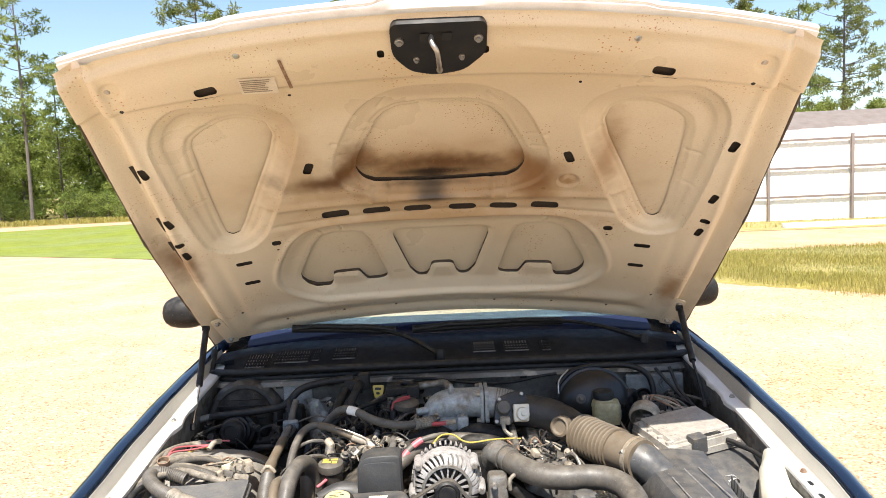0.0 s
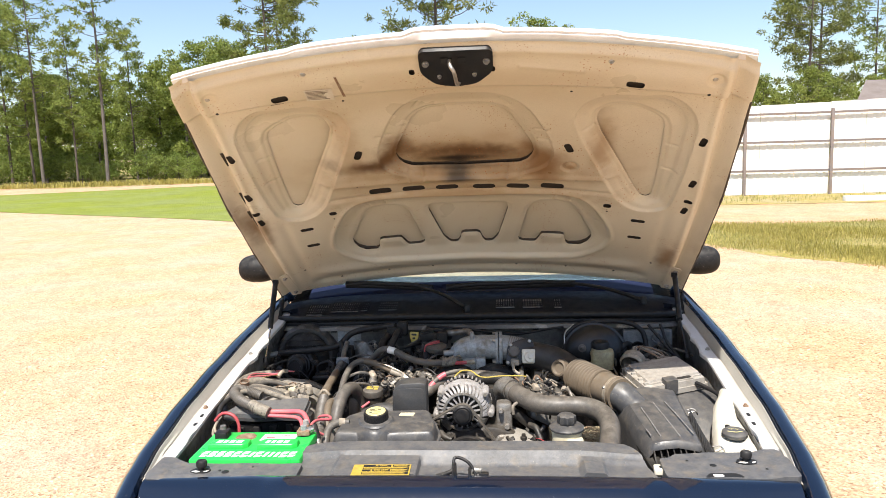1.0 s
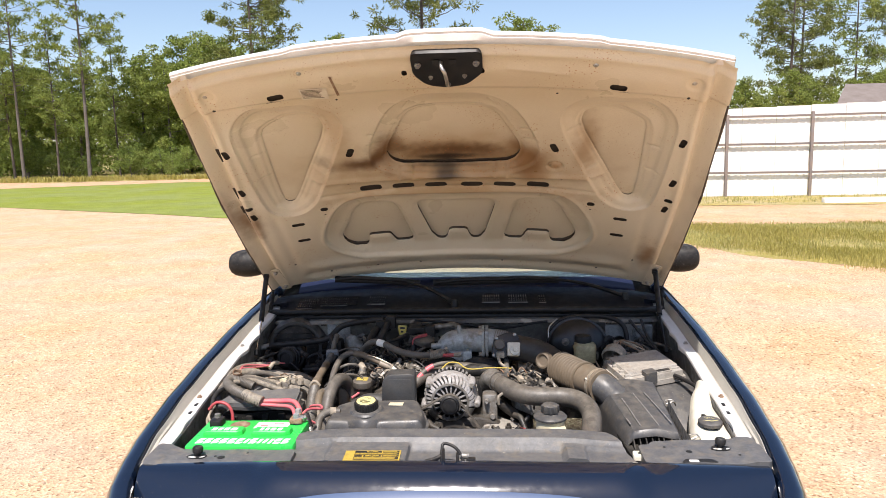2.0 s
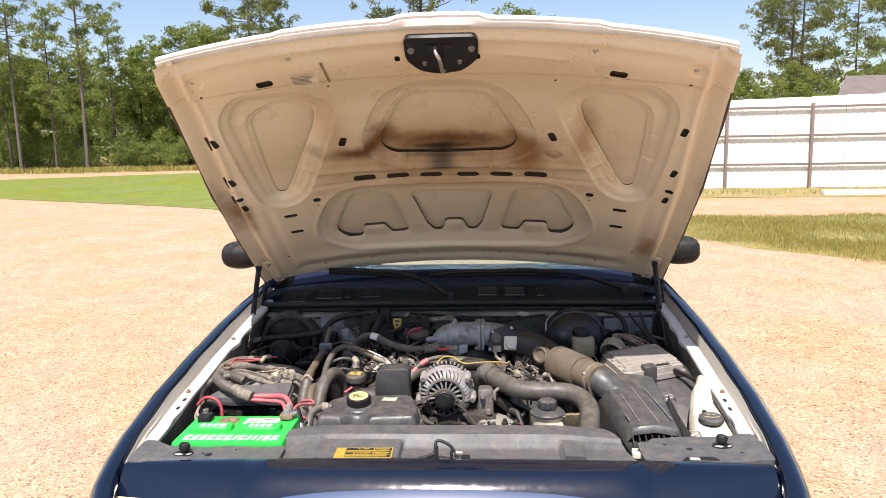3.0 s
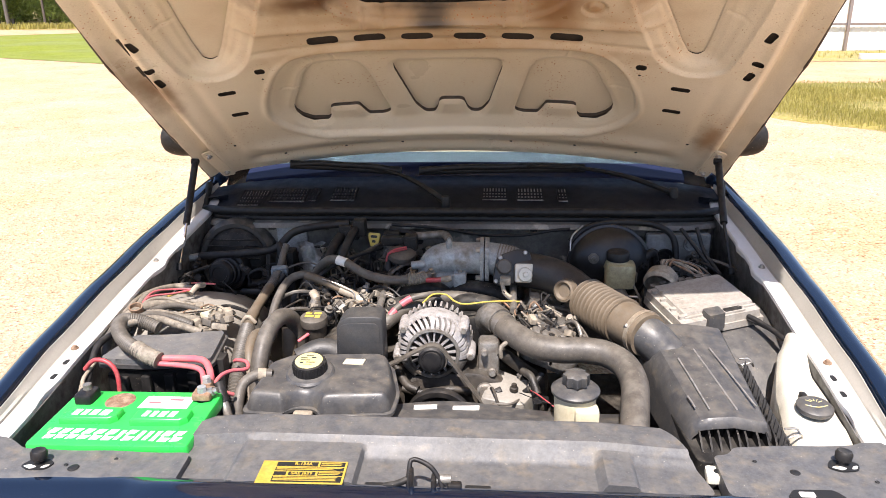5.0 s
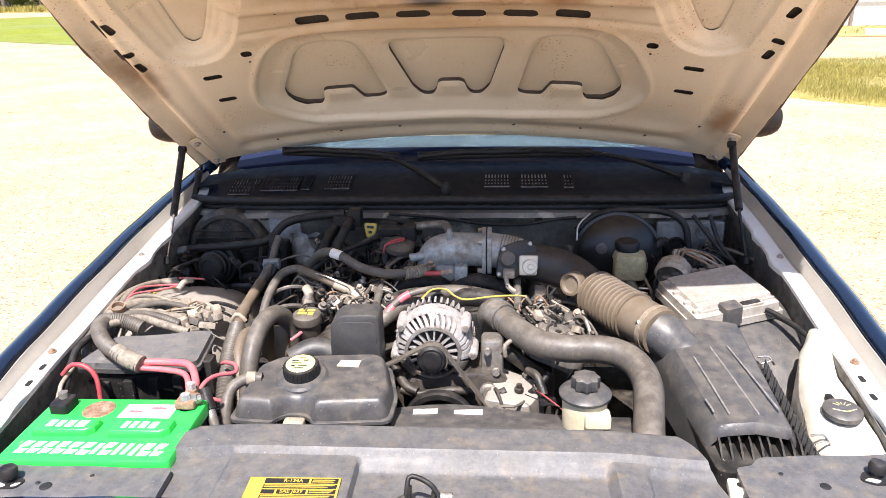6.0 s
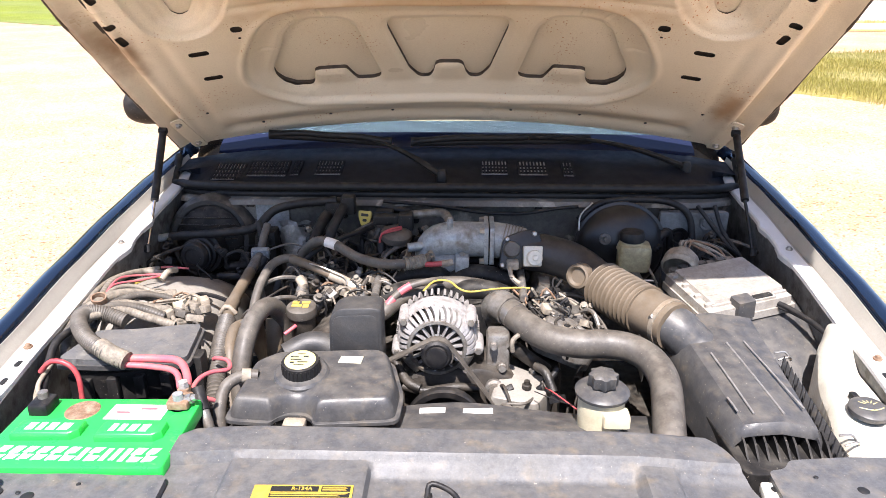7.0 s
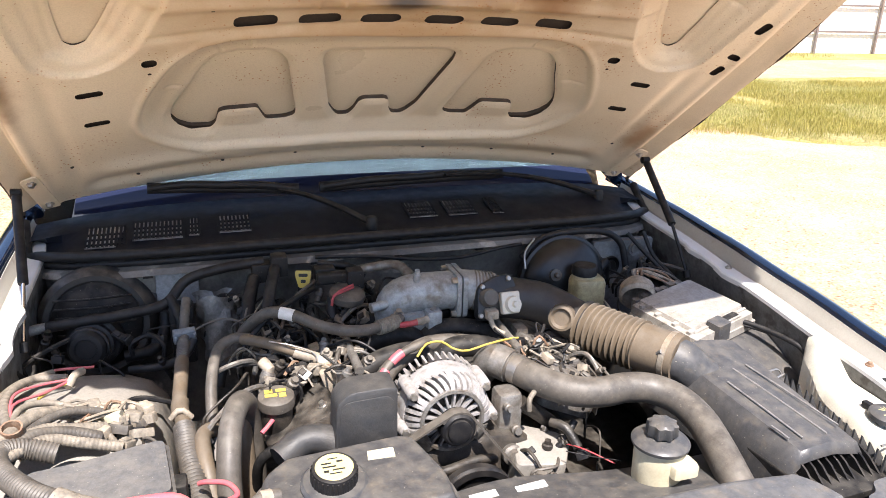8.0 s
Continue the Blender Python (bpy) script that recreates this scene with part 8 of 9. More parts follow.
part("core", lathe(bmesh.new(), [(0, 0.034), (0.050, 0.032), (0.070, 0.026), (0.076, 0.012), (0.076, -0.06), (0.05, -0.08), (0, -0.08)], AC, AX, 40), M_engine_dark, alt, "dark core behind the slots")
q = Vector((0, 0, 1)).rotation_difference(AX).to_matrix()
NF = 36
SOLID = ((1.52, 1.64), (0.60, 0.72), (2.44, 2.56), (3.30, 3.44), (-0.20, -0.06))
for i in range(NF):
    a = 2 * math.pi * i / NF
    # no fins on the lower half: the dark core stands for its shade
    if 3.45 < a < 6.0:
        continue
    bm = bmesh.new()
    pr = [(0.064, 0.052), (0.072, 0.050), (0.081, 0.043), (0.087, 0.030), (0.089, -0.004), (0.079, -0.004), (0.078, 0.020), (0.070, 0.038), (0.064, 0.042)]
    rows = []
    for d in (-0.0040, 0.0040):
        row = []
        for r, h in pr:
            b = a + (0.05 - h) * 4.0 + d / r
            row.append(AC + q @ Vector((r * math.cos(b), r * math.sin(b), h)))
        rows.append(row)
    vs = [[bm.verts.new(p) for p in row] for row in rows]
    n_ = len(pr)
    for k in range(n_):
        bm.faces.new((vs[0][k - 1], vs[0][k], vs[1][k], vs[1][k - 1]))
    bm.faces.new(vs[0][::-1]); bm.faces.new(vs[1])
    part("fin", bm, M_alu_bright, alt, smooth=False)
for i in range(40):
    a = 2 * math.pi * i / 40
    bm = bmesh.new()
    d = Vector((math.cos(a), math.sin(a), 0)); e = Vector((-math.sin(a), math.cos(a), 0))
    rows = [[AC + q @ (d * r + e * w + Vector((0, 0, h))) for w, r in ((-0.0034, 0.078), (0.0034, 0.078), (0.0024, 0.0975), (-0.0024, 0.0975))] for h in (-0.026, -0.062)]
    loft(bm, rows, close=True)
    part("rear_fin", bm, M_alu_bright, alt, smooth=False)
part("front_ring", lathe(bmesh.new(), [(0.058, 0.038), (0.058, 0.052), (0.060, 0.055), (0.066, 0.054), (0.068, 0.050), (0.067, 0.038)], AC, AX, 44), M_alu_dark, alt)
for a0, a1 in SOLID + ((3.5, 4.1), (5.5, 5.98)):
    rows = []
    for i in range(9):
        t = a0 + (a1 - a0) * i / 8
        dd = Vector((math.cos(t), math.sin(t), 0))
        rows.append([AC + q @ (dd * r + Vector((0, 0, h))) for r, h in ((0.064, 0.0525), (0.072, 0.0505), (0.082, 0.0435), (0.0885, 0.030), (0.0905, -0.004), (0.080, -0.004), (0.064, 0.040))])
    bm = loft(bmesh.new(), rows, close=True)
    bmesh.ops.holes_fill(bm, edges=[e for e in bm.edges if e.is_boundary])
    # lower segments take the darker metal, shade put into their colour
    part("bell_segment", bm, M_alu_bright if a0 < 3.4 else M_alu_dark, alt)
part("mid_ring", lathe(bmesh.new(), [(0.084, 0.012), (0.0895, 0.010), (0.0925, 0.002), (0.0925, -0.030), (0.085, -0.034), (0.078, -0.034)], AC, AX, 44), M_alu_bright, alt)
part("rear_shell", lathe(bmesh.new(), [(0.080, -0.030), (0.080, -0.06), (0.06, -0.085), (0.0, -0.09)], AC, AX, 40), M_alu_dark, alt)
for i in range(18):
    a = 2 * math.pi * i / 18 + 0.1
    bm = bmesh.new()
    d = Vector((math.cos(a), math.sin(a), 0)); e = Vector((-math.sin(a), math.cos(a), 0))
    rows = [[AC + q @ (d * r + e * w + Vector((0, 0, h))) for w, h in ((-0.0022, 0.040), (0.0022, 0.040), (0.0022, 0.051), (-0.0022, 0.051))] for r in (0.020, 0.062)]
    loft(bm, rows, close=True)
    part("spoke", bm, M_alu_bright, alt, smooth=False)
part("hub", lathe(bmesh.new(), [(0, 0.056), (0.022, 0.056), (0.026, 0.050), (0.026, 0.03)], AC, AX, 24), M_alu, alt)
for a in (0.65, 2.50, 3.36, -0.14, 4.15, 5.45):
    p = AC + q @ Vector((0.094 * math.cos(a), 0.094 * math.sin(a), 0.0))
    # ears low on the bell are darkened the same way, as shaded
    ear = part("ear", lathe(bmesh.new(), [(0, 0.036), (0.009, 0.036), (0.012, 0.030), (0.0135, 0.0), (0.0135, -0.034)], p, AX, 16), M_alu_bright if math.sin(a) > -0.3 else M_alu_dark, alt)
    part("ear_bolt", lathe(bmesh.new(), [(0, 0.044), (0.007, 0.044), (0.008, 0.035)], p, AX, 6), M_steel, ear)
part("pulley", lathe(bmesh.new(), [(0, 0.098), (0.014, 0.100), (0.023, 0.098), (0.024, 0.093), (0.029, 0.094), (0.034, 0.090), (0.031, 0.086), (0.034, 0.082), (0.031, 0.078), (0.034, 0.074), (0.031, 0.070), (0.034, 0.066), (0.035, 0.060), (0.02, 0.056)], AC, AX, 32), M_rubber_dark, alt, "black grooved pulley")
# drive belt: from the pulley down to both sides
belt = thing("drive_belt", (0, 0.56, 0.6), "worn black ribbed drive belt", "belt")
pc = AC + AX * 0.078
for a, b, in ((pc + Vector((-0.020, 0, 0.030)), Vector((-0.172, 0.595, 0.705))), (pc + Vector((0.031, 0, 0.018)), Vector((0.135, 0.560, 0.600)))):
    bm = bmesh.new()
    d = (b - a).normalized(); o = d.cross(AX).normalized()
    rows = [[p + AX * w + o * h for w, h in ((-0.011, -0.002), (0.011, -0.002), (0.011, 0.002), (-0.011, 0.002))] for p in (a, a.lerp(b, 0.5), b)]
    loft(bm, rows, close=True)
    part("belt_run", bm, M_rubber, belt, smooth=False)
rows = []
for i in range(9):
    t = -0.5 + math.pi * 1.0 * i / 8
    dd = q @ Vector((math.cos(t), math.sin(t), 0))
    rows.append([pc + dd * (0.034 + h) + AX * w for w, h in ((-0.011, 0), (0.011, 0), (0.011, 0.004), (-0.011, 0.004))])
part("belt_wrap", loft(bmesh.new(), rows, close=True), M_rubber, belt)
cable("charge_cable", "dark charging cable with red taped bands", [
    ([(-0.02, 0.80, 0.835), (-0.047, 0.765, 0.846), (-0.085, 0.752, 0.842), (-0.115, 0.742, 0.828), (-0.142, 0.722, 0.806), (-0.150, 0.70, 0.785)], 0.0085, M_rubber, {}),
    ([(-0.090, 0.751, 0.841), (-0.103, 0.747, 0.835), (-0.116, 0.741, 0.827)], 0.0098, M_pink, {"name": "red_band"}),
    ([(-0.130, 0.731, 0.816), (-0.139, 0.724, 0.808), (-0.145, 0.717, 0.800)], 0.0098, M_pink, {"name": "red_band"})])
cable("yellow_wire", "thin yellow wire over the coolant pipe", [([(-0.060, 0.745, 0.830), (-0.035, 0.762, 0.848), (0.0, 0.768, 0.846), (0.022, 0.757, 0.833), (0.050, 0.748, 0.828), (0.110, 0.770, 0.826), (0.165, 0.795, 0.818), (0.195, 0.806, 0.812)], 0.0025, M_yellow, {"n": 8})])
wires = thing("sensor_wires", (0.2, 0.78, 0.78), "tangle of small dusty wires and plugs", "wiring")
rng = random.Random(31)
for i in range(22):
    a = Vector((0.17 + 0.10 * rng.random(), 0.72 + 0.10 * rng.random(), 0.795 + 0.015 * rng.random()))
    b = a + Vector((rng.uniform(-0.05, 0.06), rng.uniform(-0.06, 0.05), rng.uniform(-0.02, 0.015)))
    m_ = (a + b) / 2 + Vector((rng.uniform(-0.02, 0.02), rng.uniform(-0.02, 0.02), rng.uniform(0.0, 0.035)))
    hose("wire", [a, m_, b], rng.uniform(0.002, 0.0035), rng.choice((M_rubber_dark, M_rubber_dark, M_wire_tan, M_tan, M_rusty)), wires, n=6)
for i in range(7):
    bm = bmesh.new()
    box(bm, -0.009, 0.009, -0.014, 0.014, -0.007, 0.008, 0.003, 0.003, m=pose(0.185 + 0.09 * rng.random(), 0.70 + 0.12 * rng.random(), 0.795 + 0.012 * rng.random(), rng.uniform(-20, 20), rng.uniform(-20, 20), rng.uniform(0, 180)))
    part("plug", bm, rng.choice((M_rubber_dark, M_tan, M_alu)), wires)
hose("wire", [(0.156, 0.883, 0.848), (0.150, 0.865, 0.838), (0.157, 0.848, 0.818), (0.185, 0.825, 0.808)], 0.006, M_tan, wires)
bm = bmesh.new()
box(bm, 0.142, 0.172, 0.865, 0.895, 0.835, 0.855, 0.005, 0.004)
part("plug", bm, M_tan, wires)

# ---- radiator hose ----
rh = thing("radiator_hose", (0.3, 0.55, 0.75), "thick dusty rubber radiator hose bending to the radiator", "hose")
hose("hose", [(0.135, 0.735, 0.792), (0.155, 0.695, 0.790), (0.188, 0.645, 0.786), (0.232, 0.606, 0.782), (0.290, 0.590, 0.780), (0.345, 0.592, 0.780), (0.396, 0.578, 0.778), (0.432, 0.535, 0.772), (0.444, 0.475, 0.760), (0.436, 0.410, 0.745), (0.425, 0.345, 0.725), (0.42, 0.29, 0.70)], 0.0315, M_rubber, rh, n=24)
hose("clamp", [(0.146, 0.712, 0.791), (0.151, 0.704, 0.791), (0.156, 0.696, 0.790)], 0.0330, M_steel, rh, n=24, step=0.004)

# ---- coolant tank ----
tank = thing("coolant_tank", (-0.25, 0.43, 0.64), "black plastic coolant expansion tank with a screw cap", "coolant tank")
TO = round_poly([(-0.412, 0.345), (-0.325, 0.338), (-0.318, 0.352), (-0.300, 0.364), (-0.268, 0.364), (-0.252, 0.352), (-0.246, 0.336), (-0.094, 0.350), (-0.090, 0.43), (-0.118, 0.545), (-0.145, 0.562), (-0.36, 0.545), (-0.405, 0.50)], 0.018)
def tank_z(x, y):
    d, _, _ = signed(TO, x, y)
    e = np.maximum(0, -d)
    return 0.746 + 0.040 * (1 - (1 - np.minimum(1, e / 0.022)) ** 2.6) + 0.003 * np.sin(20 * x) * sm(0.02, 0.05, e) - 0.012 * np.exp(-((x + 0.28) / 0.03) ** 2) * (1 - sm(0.37, 0.41, y))
height_patch("tank_top", TO, tank_z, M_dusty, tank, n=90, skirt=0.0)
bm = bmesh.new()
cx, cy = -0.25, 0.45
prism(bm, [(cx + (x - cx) * 1.05, cy + (y - cy) * 1.07) for x, y in TO], 0.738, 0.7455, 0.001)
part("seam", bm, M_dusty, tank)
bm = bmesh.new()
prism(bm, [(cx + (x - cx) * 0.99, cy + (y - cy) * 0.99) for x, y in TO], 0.62, 0.739, 0)
part("tank_body", bm, M_plastic, tank)
part("neck", lathe(bmesh.new(), [(0.056, -0.010), (0.055, 0.004), (0.050, 0.009), (0.040, 0.010), (0.034, 0.012), (0.034, 0.02)], (-0.287, 0.440, 0.786), (0, -0.12, 1), 36), M_dusty, tank)
CA = Vector((0, -0.12, 1)).normalized()
cap = part("cap", lathe(bmesh.new(), [(0, 0.036), (0.031, 0.036), (0.036, 0.034), (0.037, 0.030), (0.038, 0.010), (0.036, 0.008)], (-0.287, 0.440, 0.786), CA, 36), M_rubber_dark, tank, "black cap with a yellow warning print")
for i in range(28):
    a = 2 * math.pi * i / 28
    qq = Vector((0, 0, 1)).rotation_difference(CA).to_matrix()
    b = Vector((-0.287, 0.440, 0.786))
    bm = bmesh.new()
    tube(bm, [b + qq @ Vector((0.037 * math.cos(a), 0.037 * math.sin(a), h)) for h in (0.011, 0.021, 0.031)], 0.0018, n=5, step=0.02)
    part("grip", bm, M_rubber_dark, cap)
part("cap_disc", lathe(bmesh.new(), [(0, 0.0368), (0.030, 0.0368), (0.031, 0.036)], (-0.287, 0.440, 0.786), CA, 28), M_cap_yellow, cap, "yellow printed disc")
cm = Matrix.Translation(Vector((-0.287, 0.440, 0.786)) + CA * 0.0369) @ CA.to_track_quat("Z", "Y").to_matrix().to_4x4()
for x, y, w, h in ((-0.012, 0.008, 0.016, 0.003), (0.010, 0.010, 0.010, 0.004), (-0.008, 0.0, 0.022, 0.003), (0.006, -0.008, 0.020, 0.003), (-0.014, -0.010, 0.008, 0.005), (0.0, -0.016, 0.020, 0.002), (0.0, 0.018, 0.016, 0.002)):
    bm = bmesh.new()
    prism(bm, [(x - w / 2, y - h / 2), (x + w / 2, y - h / 2), (x + w / 2, y + h / 2), (x - w / 2, y + h / 2)], 0, 0.0005, 0, m=cm)
    part("cap_print", bm, M_print_and_hole, cap, smooth=False)
bm = bmesh.new()
prism(bm, [(-0.222, 0.482), (-0.174, 0.482), (-0.172, 0.508), (-0.218, 0.508)], 0.787, 0.7895, 0)
part("sticker", bm, M_cream, tank, "small faded sticker", smooth=False)
bm = bmesh.new()
box(bm, -0.305, -0.262, 0.325, 0.352, 0.728, 0.746, 0.006, 0.004)
part("bracket", bm, M_tan, tank)
hose("overflow_hose", [(-0.430, 0.345, 0.69), (-0.436, 0.372, 0.745), (-0.432, 0.405, 0.776), (-0.405, 0.430, 0.786), (-0.374, 0.436, 0.784)], 0.0125, M_rubber, tank, "dusty rubber overflow hose")
hose("spring_clamp", [(-0.405, 0.430, 0.787), (-0.396, 0.432, 0.786), (-0.388, 0.434, 0.785)], 0.0145, M_tan, tank, step=0.004)

# ---- black belt shield beside the alternator ----
M_shield = mat("matt black shield", (0.036, 0.037, 0.039), 0.55, other=(0.055, 0.051, 0.046), scale=30, amount=0.8, bump=0.15, dust=0.15, grime=0.2)
shield = thing("belt_shield", (-0.225, 0.66, 0.68), "flat black plastic shield in front of the engine", "shield")
bm = bmesh.new()
prism(bm, round_poly([(-0.262, 0.690), (-0.142, 0.690), (-0.142, 0.858), (-0.158, 0.862), (-0.232, 0.860), (-0.256, 0.838)], 0.014), 0.0, 0.062, 0.006, m=Matrix.Translation((0, 0.648, 0)) @ pose(0, 0, 0, 90, 0, 0))
part("shield_plate", bm, M_shield, shield, "flat plate with rounded corners")
bm = bmesh.new()
prism(bm, round_poly([(-0.256, 0.70), (-0.150, 0.70), (-0.150, 0.846), (-0.248, 0.842)], 0.02), 0.0, 0.0016, 0.001, m=Matrix.Translation((0, 0.5862, 0)) @ pose(0, 0, 0, 90, 0, 0))
part("face_panel", bm, M_shield, shield)
hose("intake_hose", [(-0.36, 0.60, 0.735), (-0.31, 0.625, 0.752), (-0.26, 0.62, 0.745), (-0.23, 0.60, 0.72)], 0.028, M_shield, shield)

# ---- power steering reservoir ----
ps = thing("steering_reservoir", (0.305, 0.405, 0.66), "cream fluid reservoir with a ribbed black cap", "fluid reservoir")
part("bottle", lathe(bmesh.new(), [(0.040, -0.11), (0.044, -0.10), (0.0455, -0.005), (0.045, -0.003)], (0.305, 0.405, 0.780), n=32), M_cream, ps, "aged cream bottle")
part("collar", lathe(bmesh.new(), [(0.046, -0.005), (0.052, -0.004), (0.053, 0.002), (0.048, 0.007), (0.030, 0.011), (0.024, 0.013)], (0.305, 0.405, 0.780), n=36), M_dusty, ps, "dusty black collar")
pr = [(0.0, 0.042), (0.020, 0.042), (0.026, 0.038), (0.027, 0.018), (0.022, 0.012)]
cap2 = bmesh.new()
n_ = 48
rings = []
for r, h in pr:
    rings.append([cap2.verts.new((0.305 + (r * (1 + 0.10 * math.cos(8 * a) * (r > 0.02))) * math.cos(a), 0.405 + (r * (1 + 0.10 * math.cos(8 * a) * (r > 0.02))) * math.sin(a), 0.780 + h)) for a in (2 * math.pi * k / n_ for k in range(n_))] if r > 0 else [cap2.verts.new((0.305, 0.405, 0.780 + h))])
for a, b in zip(rings, rings[1:]):
    for k in range(n_):
        cap2.faces.new((a[0], b[k - 1], b[k])) if len(a) == 1 else cap2.faces.new((a[k - 1], b[k - 1], b[k], a[k]))
bmesh.ops.recalc_face_normals(cap2, faces=cap2.faces)
part("cap", cap2, M_dusty, ps, "black lobed cap")
bm = bmesh.new()
box(bm, 0.300, 0.352, 0.345, 0.385, 0.735, 0.760, 0.008, 0.006)
part("bracket", bm, M_cream, ps)

# ---- washer tank ----
wash = thing("washer_tank", (0.80, 0.42, 0.55), "translucent white washer tank with a black cap", "washer tank")
def wash_z(x, y):
    d, _, _ = signed(WO, x, y)
    e = np.maximum(0, -d)
    z = 0.765 + 0.010 * sm(0.30, 0.40, y) + 0.052 * sm(0.475, 0.560, y) * (0.6 + 0.4 * sm(0.76, 0.82, x)) - 0.012 * (1 - sm(0.24, 0.30, y))
    z += 0.012 * sm(0.800, 0.816, x)
    return z - (0.030 - 0.022 * sm(0.800, 0.815, x)) * (1 - np.minimum(1, e / 0.024)) ** 2.2
WO = round_poly([(0.712, 0.205), (0.822, 0.195), (0.826, 0.38), (0.836, 0.56), (0.834, 0.600), (0.812, 0.602), (0.788, 0.575), (0.748, 0.45), (0.722, 0.33)], 0.016)
height_patch("tank_shell", WO, wash_z, M_white_plastic, wash, n=80, skirt=0.18)
wc = part("cap", lathe(bmesh.new(), [(0, 0.015), (0.020, 0.015), (0.031, 0.013), (0.036, 0.009), (0.036, 0.001), (0.030, -0.004)], (0.785, 0.350, 0.778), (0.0, -0.05, 1), 32), M_dusty, wash, "dusty black cap with a faded yellow wiper sign")
bm = bmesh.new()
box(bm, 0.772, 0.785, 0.380, 0.404, 0.778, 0.790, 0.004, 0.003)
part("cap_tab", bm, M_rubber_dark, wc)
for i in range(5):
    a = 0.5 + 0.5 * i
    p0 = Vector((0.785, 0.350, 0.7932))
    hose("cap_print", [p0 + Vector((0.008 * math.cos(a), 0.008 * math.sin(a), 0)), p0 + Vector((0.020 * math.cos(a), 0.020 * math.sin(a), -0.0005))], 0.0012, M_cap_yellow, wc, n=5, step=0.01)
hose("cap_print", [p0 + Vector((-0.022, -0.006, -0.001)), p0 + Vector((0, -0.016, 0)), p0 + Vector((0.022, -0.006, -0.001))], 0.0012, M_cap_yellow, wc, n=5)
cable("washer_line", "thin black cable beside the liner", [([(0.755, 0.80, 0.80), (0.80, 0.74, 0.795), (0.838, 0.65, 0.785), (0.85, 0.62, 0.76)], 0.007, M_rubber_dark, {}), ([(0.72, 0.83, 0.79), (0.79, 0.75, 0.79), (0.83, 0.69, 0.785)], 0.004, M_rubber_dark, {})])

# ---- hoses on the left side of the engine ----
M_wing_clip = mat("blue-grey plastic", (0.22, 0.25, 0.28), 0.45, other=(0.14, 0.15, 0.15), scale=40, amount=0.7)
cond = thing("conduit", (-0.52, 0.75, 0.7), "tan taped wiring conduit with a ribbed lower sleeve", "conduit")
hose("upper_lead", [(-0.512, 1.080, 0.872), (-0.518, 1.045, 0.842), (-0.521, 1.010, 0.812), (-0.523, 0.965, 0.802)], 0.0105, M_rubber, cond, "grey upper lead")
hose("ribbed_neck", [(-0.522, 0.985, 0.806), (-0.524, 0.955, 0.800), (-0.526, 0.915, 0.794)], 0.0120, M_rubber, cond, "ribbed neck", ribs=0.0022, pitch=0.006)
hose("taped_top", [(-0.526, 0.925, 0.795), (-0.528, 0.850, 0.786), (-0.530, 0.779, 0.776), (-0.520, 0.690, 0.765)], 0.0145, M_tan_rubber, cond, "tan taped upper run")
hose("tape_wrap", [(-0.529, 0.785, 0.777), (-0.530, 0.765, 0.774), (-0.527, 0.740, 0.771)], 0.0170, M_tan_rubber, cond, "thicker tape wrap")
hose("ribbed_sleeve", [(-0.522, 0.705, 0.767), (-0.515, 0.640, 0.752), (-0.506, 0.580, 0.735), (-0.495, 0.52, 0.71), (-0.485, 0.47, 0.67)], 0.0185, M_rubber, cond, "ribbed grey sleeve", ribs=0.0028, pitch=0.0075)
bm = bmesh.new()
wm = pose(-0.520, 1.012, 0.816, 20, 0, 8)
box(bm, -0.022, 0.022, -0.008, 0.008, -0.009, 0.012, 0.004, 0.003, m=wm)
box(bm, -0.024, -0.016, -0.012, 0.016, -0.016, 0.005, 0.003, 0.003, m=wm)
box(bm, 0.016, 0.024, -0.012, 0.016, -0.016, 0.005, 0.003, 0.003, m=wm)
part("wing_clip", bm, M_wing_clip, cond, "pale blue-grey wing clip")
hose("clip", [(-0.545, 0.735, 0.772), (-0.527, 0.73, 0.792), (-0.508, 0.73, 0.772)], 0.006, M_tan, cond)
hh = thing("heater_hose", (-0.45, 0.7, 0.7), "dusty grey rubber heater hoses in an arch", "hose")
hose("arch_hose", [(-0.398, 0.742, 0.60), (-0.399, 0.748, 0.70), (-0.403, 0.740, 0.765), (-0.414, 0.710, 0.803), (-0.428, 0.668, 0.813), (-0.441, 0.622, 0.795), (-0.449, 0.570, 0.745), (-0.449, 0.535, 0.68), (-0.445, 0.52, 0.62)], 0.0215, M_rubber, hh, n=18)
hose("thin_arch", [(-0.385, 0.885, 0.848), (-0.420, 0.890, 0.849), (-0.452, 0.867, 0.838), (-0.468, 0.800, 0.806), (-0.472, 0.730, 0.752), (-0.47, 0.68, 0.70)], 0.0115, M_rubber, hh)
hose("tan_hose", [(-0.462, 0.725, 0.735), (-0.478, 0.700, 0.758), (-0.490, 0.660, 0.766), (-0.486, 0.605, 0.748), (-0.475, 0.555, 0.700), (-0.468, 0.52, 0.65)], 0.0145, M_tan_rubber, hh)
hose("pipe", [(-0.415, 0.70, 0.60), (-0.418, 0.72, 0.70), (-0.42, 0.74, 0.755)], 0.020, M_tan_rubber, hh)
pcv = thing("breather_hose", (-0.3, 0.85, 0.8), "tan breather hose with a white clip connector", "hose")
hose("hose", [(-0.40, 0.885, 0.848), (-0.374, 0.861, 0.852), (-0.345, 0.857, 0.842), (-0.300, 0.850, 0.824)], 0.0115, M_tan_rubber, pcv)
hose("connector", [(-0.300, 0.850, 0.824), (-0.272, 0.845, 0.812), (-0.252, 0.840, 0.804)], 0.0135, M_tan, pcv)
